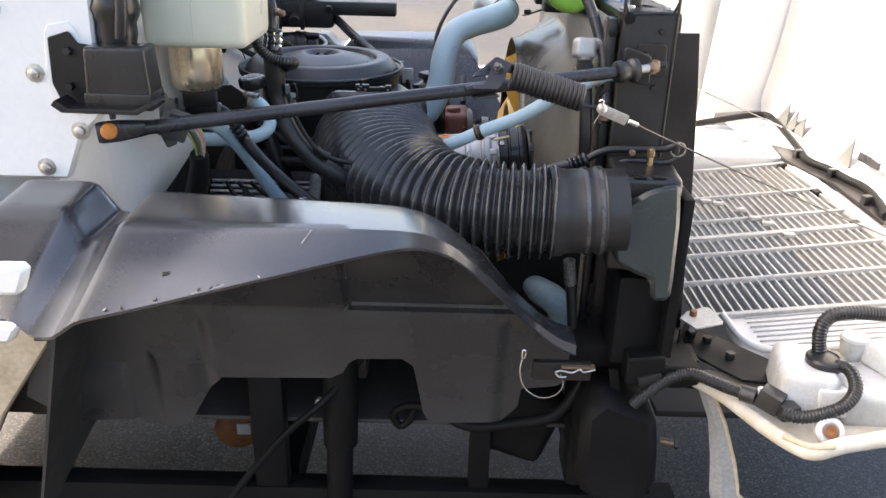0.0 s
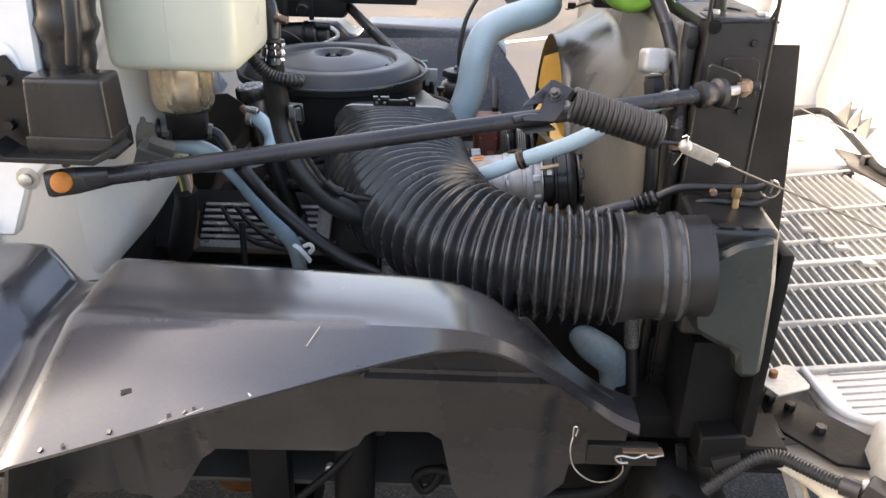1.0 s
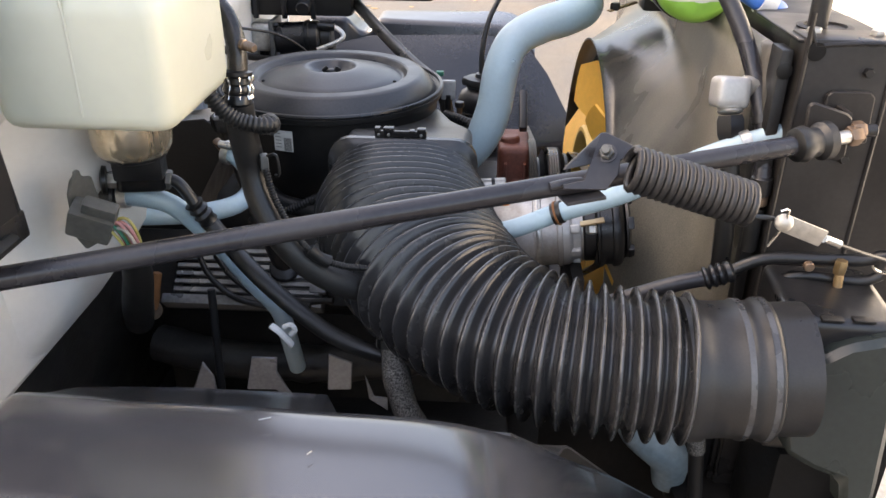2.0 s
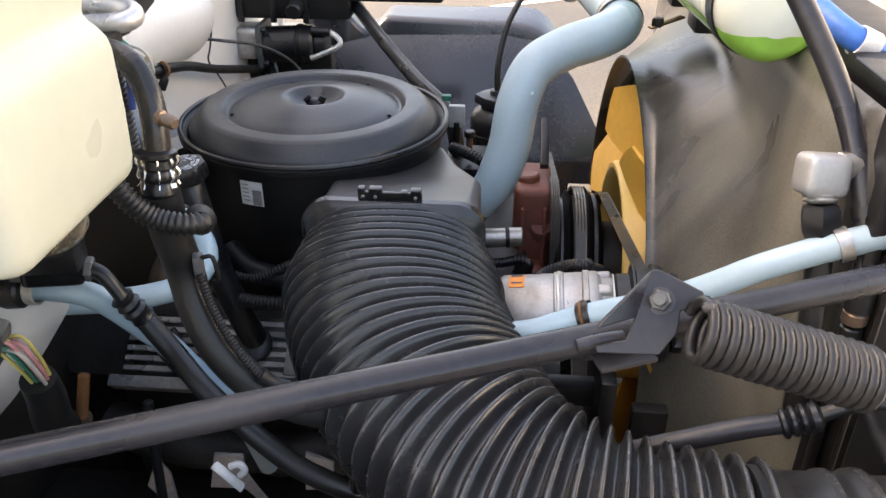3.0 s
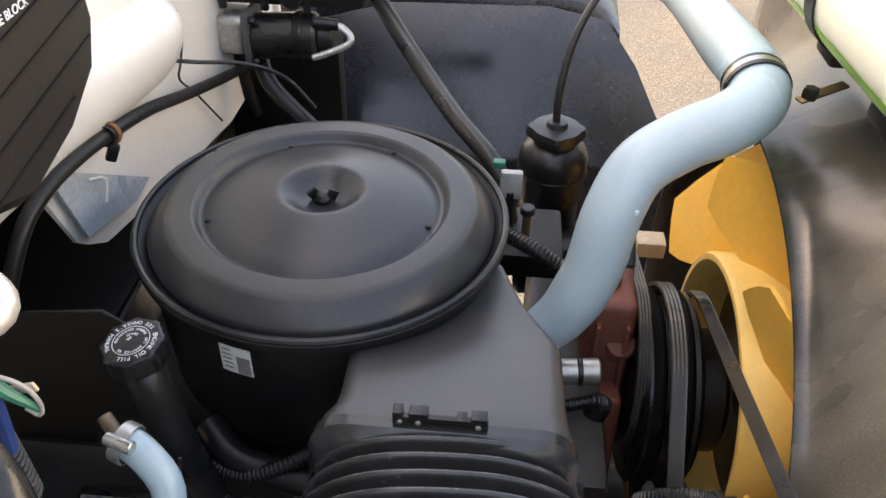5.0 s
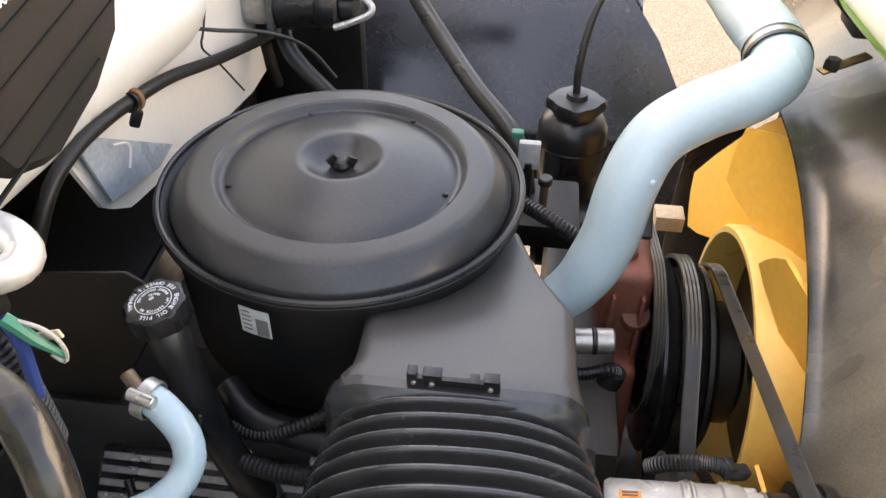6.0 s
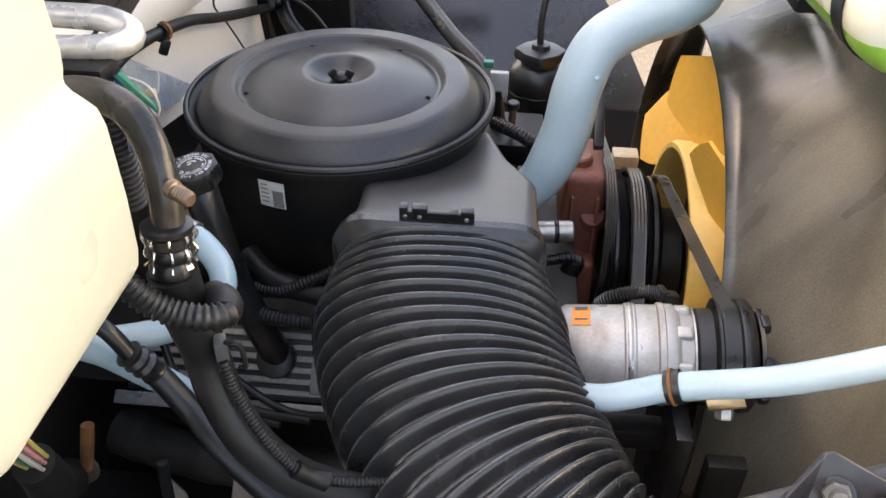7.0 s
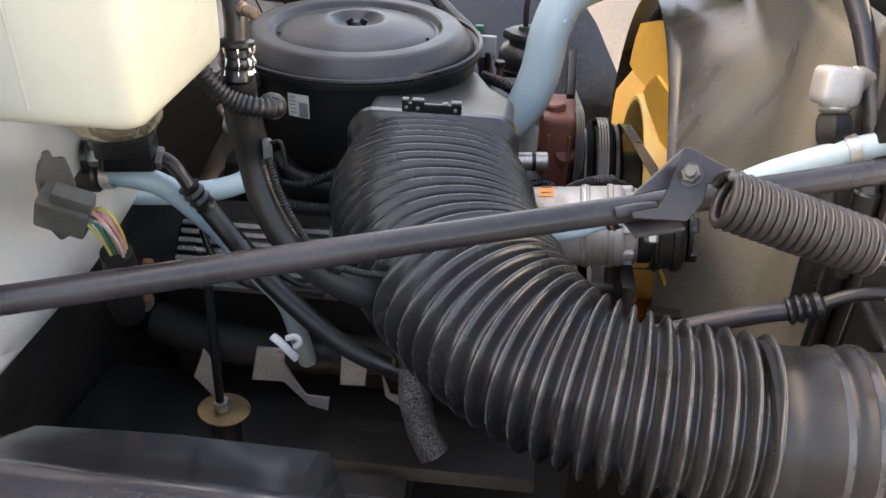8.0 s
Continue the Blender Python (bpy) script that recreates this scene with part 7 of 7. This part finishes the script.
            row.append((x - 0.08 * e ** 4 * (k > 1), y, z))
        inner.append(row)
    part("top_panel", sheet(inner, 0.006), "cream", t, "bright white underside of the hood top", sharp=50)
    for y0, s in ((0.93, -1), (3.37, 1)):
        rows = []
        for x in np.linspace(0.70, 1.48, 14):
            rows.append([(x, y0 + 0.0 * x, z) for z in np.linspace(0.90 + 0.10 * (x - 0.7), 2.4, 12)])
        if s > 0:
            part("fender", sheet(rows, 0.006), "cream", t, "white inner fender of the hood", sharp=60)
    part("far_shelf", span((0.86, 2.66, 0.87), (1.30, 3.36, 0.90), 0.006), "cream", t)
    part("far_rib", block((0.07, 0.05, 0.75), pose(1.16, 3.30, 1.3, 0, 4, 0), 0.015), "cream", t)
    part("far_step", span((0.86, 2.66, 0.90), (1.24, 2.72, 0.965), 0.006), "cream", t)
    # grille
    g = thing("grille", (0.95, 2.1, 0.87), "silver painted grille with fine bars and cross rails", "grille")
    for y, w in ((1.605, 0.016), (1.78, 0.011), (1.94, 0.011), (2.05, 0.020), (2.17, 0.011), (2.36, 0.011), (2.63, 0.016)):
        x0, x1 = 0.62 + 0.16 * max(0, y - 2.0), 1.22
        bm = bmesh.new()
        block((x1 - x0, w, 0.016), Matrix.Translation(((x0 + x1) / 2, y, gz((x0 + x1) / 2) + 0.006)) @ pose(0, 0, 0, 0, -math.degrees(math.atan(0.12)), 0), 0.002, 1, bm)
        part("rail", bm, "grille", g)
    for i in range(28):
        x = 0.64 + 0.0213 * i
        bm = block((0.0065, 1.02, 0.012), Matrix.Translation((x, 2.118, gz(x))), 0.0015, 1)
        part("slat", bm, "grille", g)
    for x, y in ((0.936, 2.235), (0.975, 2.112), (0.89, 2.30), (0.955, 2.16), (1.0, 2.02), (0.86, 2.33)):
        part("mount_clip", block((0.034, 0.018, 0.012), Matrix.Translation((x, y, gz(x) + 0.012)), 0.003), "grille", g)
    part("end_frame", block((0.03, 1.06, 0.03), Matrix.Translation((1.235, 2.118, gz(1.235) + 0.004)), 0.006), "cream", g)
    # pale ribbed tray next to the grille
    p = thing("headlamp_tray", (0.9, 1.5, 0.85), "white moulded tray with pressed ribs beside the grille", "tray")
    part("tray", block((0.50, 0.165, 0.03), Matrix.Translation((0.94, 1.517, 0.90)) @ pose(0, 0, 0, 0, -6.8, 0), 0.012, 3), "cream", p)
    part("rim", tube([(0.69, 1.60, 0.895), (0.70, 1.48, 0.897), (0.735, 1.438, 0.90), (0.80, 1.43, 0.908), (1.18, 1.435, 0.95)], 0.008, 10), "cream", p)
    for i in range(7):
        y = 1.462 + 0.021 * i
        part("rib", block((0.44, 0.004, 0.004), Matrix.Translation((0.955, y, 0.9175 + 0.12 * 0.015)) @ pose(0, 0, 0, 0, -6.8, 0), 0.001, 1), "grille", p)
    # hinge plate
    h = thing("hood_bracket", (0.6, 1.45, 0.88), "black steel hood pivot bracket with bolts", "bracket")
    part("plate", prism([(0.548, 1.52), (0.60, 1.535), (0.66, 1.47), (0.735, 1.385), (0.705, 1.305), (0.64, 1.315), (0.578, 1.395)], 0.006, Matrix.Translation((0, 0, 0.893)), 0.001), "under_black", h)
    for x, y in ((0.612, 1.462), (0.642, 1.398), (0.585, 1.488)):
        part("hinge_bolt", hexnut((x, y, 0.899), (x, y, 0.913), 0.011), "steel_black", h)
    part("alloy_bracket", prism([(0.553, 1.486), (0.576, 1.440), (0.640, 1.466), (0.646, 1.478), (0.634, 1.540), (0.622, 1.542), (0.577, 1.518)], 0.004, Matrix.Translation((0, 0, 0.940)), 0.001), "grille", h, "pale metal bracket")
    part("bracket_web", block((0.004, 0.09, 0.05), pose(0.563, 1.475, 0.918, 0, 0, -30), 0.001), "under_black", h)
    part("bracket_stud", rod((0.586, 1.500, 0.940), (0.586, 1.500, 0.956), 0.008), "rust", h)
    # near fender lip
    f = thing("hood_fender", (0.8, 1.2, 0.8), "white hood fender edge with a worn cream lip", "fender")
    part("lip", tube([(0.545, 1.385, 0.865), (0.60, 1.31, 0.868), (0.645, 1.20, 0.872), (0.675, 1.135, 0.878), (0.70, 1.105, 0.885), (0.76, 1.118, 0.893), (0.86, 1.13, 0.905), (1.0, 1.15, 0.92)], 0.015, 12), "aged_white", f)
    rows = []
    for a, (x, y) in enumerate(((0.56, 1.385), (0.61, 1.31), (0.655, 1.20), (0.685, 1.14), (0.71, 1.115))):
        rows.append([(x, y, 0.872), (x + 0.10, y + 0.02 + 0.01 * a, 0.873), (x + 0.28, y + 0.03, 0.89), (x + 0.55, y + 0.05, 0.91)])
    part("floor", sheet(rows, 0.006), "aged_white", f)
    part("lip_stain", tube([(0.66, 1.145, 0.889), (0.69, 1.105, 0.897), (0.73, 1.10, 0.903)], 0.006, 8), "tan_edge", f)
    part("lug", lathe([(0.022, -0.016), (0.026, -0.010), (0.026, 0.0), (0.023, 0.003), (0.016, 0.003), (0.014, -0.001)], axis((0.742, 1.145, 0.902), (0.735, 1.0, 0.98)), 28), "cream", f, "raised round lug on the lip")
    part("rust_spot", lathe([(0.013, 0), (0.012, 0.002), (0.006, 0.003), (0.002, 0.001)], axis((0.742, 1.1415, 0.9035), (0.735, 1.0, 0.98)), 16), "rust", f, "rusty plug hole")
    # washer bottle
    w = thing("washer_bottle", (0.80, 1.25, 0.89), "white plastic washer bottle with a black cap and ribbed hose", "washer bottle")
    bm = block((0.115, 0.15, 0.10), pose(0.742, 1.282, 0.922, 0, 0, -12), 0.022, 4, taper=(0.92, 0.92))
    block((0.055, 0.03, 0.055), pose(0.768, 1.212, 0.922, -8, 0, -6), 0.006, 2, bm)
    block((0.12, 0.14, 0.07), pose(0.862, 1.262, 0.907, 0, 0, -8), 0.016, 4, bm)
    block((0.10, 0.10, 0.05), pose(0.93, 1.30, 0.965, 0, 0, 24), 0.014, 3, bm)
    part("bottle", bm, "pl_white", w, sharp=60)
    part("cap", lathe([(0.030, -0.004), (0.0345, 0.003), (0.0355, 0.017), (0.0325, 0.021), (0.024, 0.022), (0.023, 0.020), (0.01, 0.021)], Matrix.Translation((0.768, 1.266, 0.966)), 32), "black", w, "black screw cap")
    part("small_cap", lathe([(0.018, 0), (0.021, 0.004), (0.029, 0.046), (0.026, 0.051), (0.004, 0.052)], Matrix.Translation((0.862, 1.345, 0.938)), 28), "pl_white", w)
    part("vent_hose", ribbed([(0.765, 1.286, 0.978), (0.763, 1.298, 1.025), (0.781, 1.308, 1.050), (0.816, 1.307, 1.060), (0.863, 1.305, 1.060), (0.93, 1.305, 1.05), (0.955, 1.305, 0.99)], 0.014, 0.006, 0.0015), "rubber", w, sharp=60)
    part("ribbed_hose", ribbed([(0.782, 1.250, 0.980), (0.798, 1.226, 0.980), (0.797, 1.193, 0.962), (0.770, 1.168, 0.943), (0.733, 1.164, 0.926), (0.694, 1.166, 0.916), (0.668, 1.182, 0.913)], 0.0125, 0.006, 0.0018), "rubber", w, sharp=60)
    k = thing("wire_loom", (0.55, 1.27, 0.87), "ribbed black wire loom crossing to the hood", "wire loom", "wire looms")
    part("conduit", ribbed([(0.425, 1.31, 0.835), (0.455, 1.315, 0.862), (0.50, 1.325, 0.893), (0.540, 1.322, 0.905), (0.572, 1.298, 0.905), (0.603, 1.270, 0.905), (0.632, 1.245, 0.908)], 0.0125, 0.0055, 0.0018), "rubber", k, sharp=60)
    part("collar", tube([(0.618, 1.256, 0.907), (0.640, 1.238, 0.909)], 0.0165, 14), "black", k)
    part("plug", block((0.044, 0.036, 0.040), pose(0.660, 1.222, 0.915, 0, 12, -40), 0.005), "black", k)
    part("plug", block((0.036, 0.030, 0.030), pose(0.684, 1.196, 0.908, 0, 0, 10), 0.005), "black", k)
    part("lock_tab", block((0.010, 0.012, 0.016), pose(0.645, 1.236, 0.924, 0, 0, 20), 0.002), "pl_white", k)
    part("clip", block((0.05, 0.03, 0.03), pose(0.46, 1.335, 0.885, 0, -20, 0), 0.006), "steel_black", k)
    # harness along the hood edge
    q = thing("hood_harness", (1.2, 2.4, 0.93), "dark wiring harness tied along the hood edge", "wire harness")
    part("loom", tube([(0.98, 3.02, 0.985), (1.03, 3.04, 0.985), (1.21, 3.15, 0.985), (1.324, 3.21, 0.985), (1.363, 3.165, 0.985), (1.329, 2.93, 0.985), (1.294, 2.72, 0.985), (1.268, 2.57, 0.985), (1.30, 2.47, 0.985), (1.313, 2.37, 0.985), (1.33, 2.29, 0.985), (1.31, 2.17, 0.985), (1.27, 2.04, 0.985)], 0.0125, 10), "under_black", q)
    part("rail", prism([(1.236, 2.809), (1.21, 2.632), (1.235, 2.478), (1.27, 2.367), (1.262, 2.03), (1.33, 2.10), (1.345, 2.318), (1.313, 2.484), (1.296, 2.74)], 0.012, Matrix.Translation((0, 0, 0.960)), 0.002), "plate_black", q, "dark dusty edge rail")
    for x, y in [(1.206, 2.63), (1.211, 2.352), (1.217, 2.069)]:
        part("nub", block((0.035, 0.05, 0.02), pose(x, y, 0.945, 0, 0, 10), 0.006), "black_dull", q)
    for x, y in [(1.264, 2.646), (1.292, 2.433), (1.279, 2.176)]:
        part("tie", block((0.03, 0.02, 0.03), pose(x, y, 0.985, 0, 0, 20), 0.005), "black", q)
    side = Matrix(((0, 0, 1, 1.40), (1, 0, 0, 0), (0, 1, 0, 0), (0, 0, 0, 1)))
    for y0, y1, z0, z1 in ((3.217, 3.100, 0.960, 1.061), (3.105, 3.015, 0.960, 1.052), (3.048, 2.940, 0.960, 1.042), (2.650, 2.550, 0.965, 1.068)):
        solid("stiffener_tab", prism([(y0, z0), (y1, z0), (y1, z1)], 0.006, side, 0.001), "conn", "grey triangular stiffener tab inside the hood", "tab", "stiffener tabs")
    solid("latch_plate", prism([(2.508, 1.008), (2.374, 1.014), (2.369, 1.041), (2.504, 1.040)], 0.008, side, 0.002), "rod", "dark rectangular latch plate inside the hood", "latch")
    b = thing("front_bumper", (0.7, 1.4, 0.3), "pale painted fender edge with a brown strip over a dark sheet", "bumper")
    zs, xl, xr = [0.856, 0.765, 0.662, 0.566, 0.55], [0.573, 0.613, 0.633, 0.645, 0.65], [0.592, 0.638, 0.676, 0.702, 0.732]
    rows = []
    for z in np.linspace(zs[0], zs[-1], 14):
        a, c = (float(np.interp(-z, [-v for v in zs], w)) for w in (xl, xr))
        rows.append([(a, 1.375, z), (a * 0.6 + c * 0.4, 1.356, z), (c, 1.36, z)])
    part("shell", sheet(rows, 0.004), "grille", b)
    part("edge_strip", tube([(r[2][0] + 0.002, 1.355, r[2][2]) for r in rows], 0.004, 8), "tan_edge", b)
    # added sheet that darkens the grille gaps like shaded ground
    part("valance", span((0.62, 1.75, 0.50), (1.42, 3.30, 0.52), 0.004), "fuse", b, "dark sheet in place of the shaded ground below the grille")


build_hood()
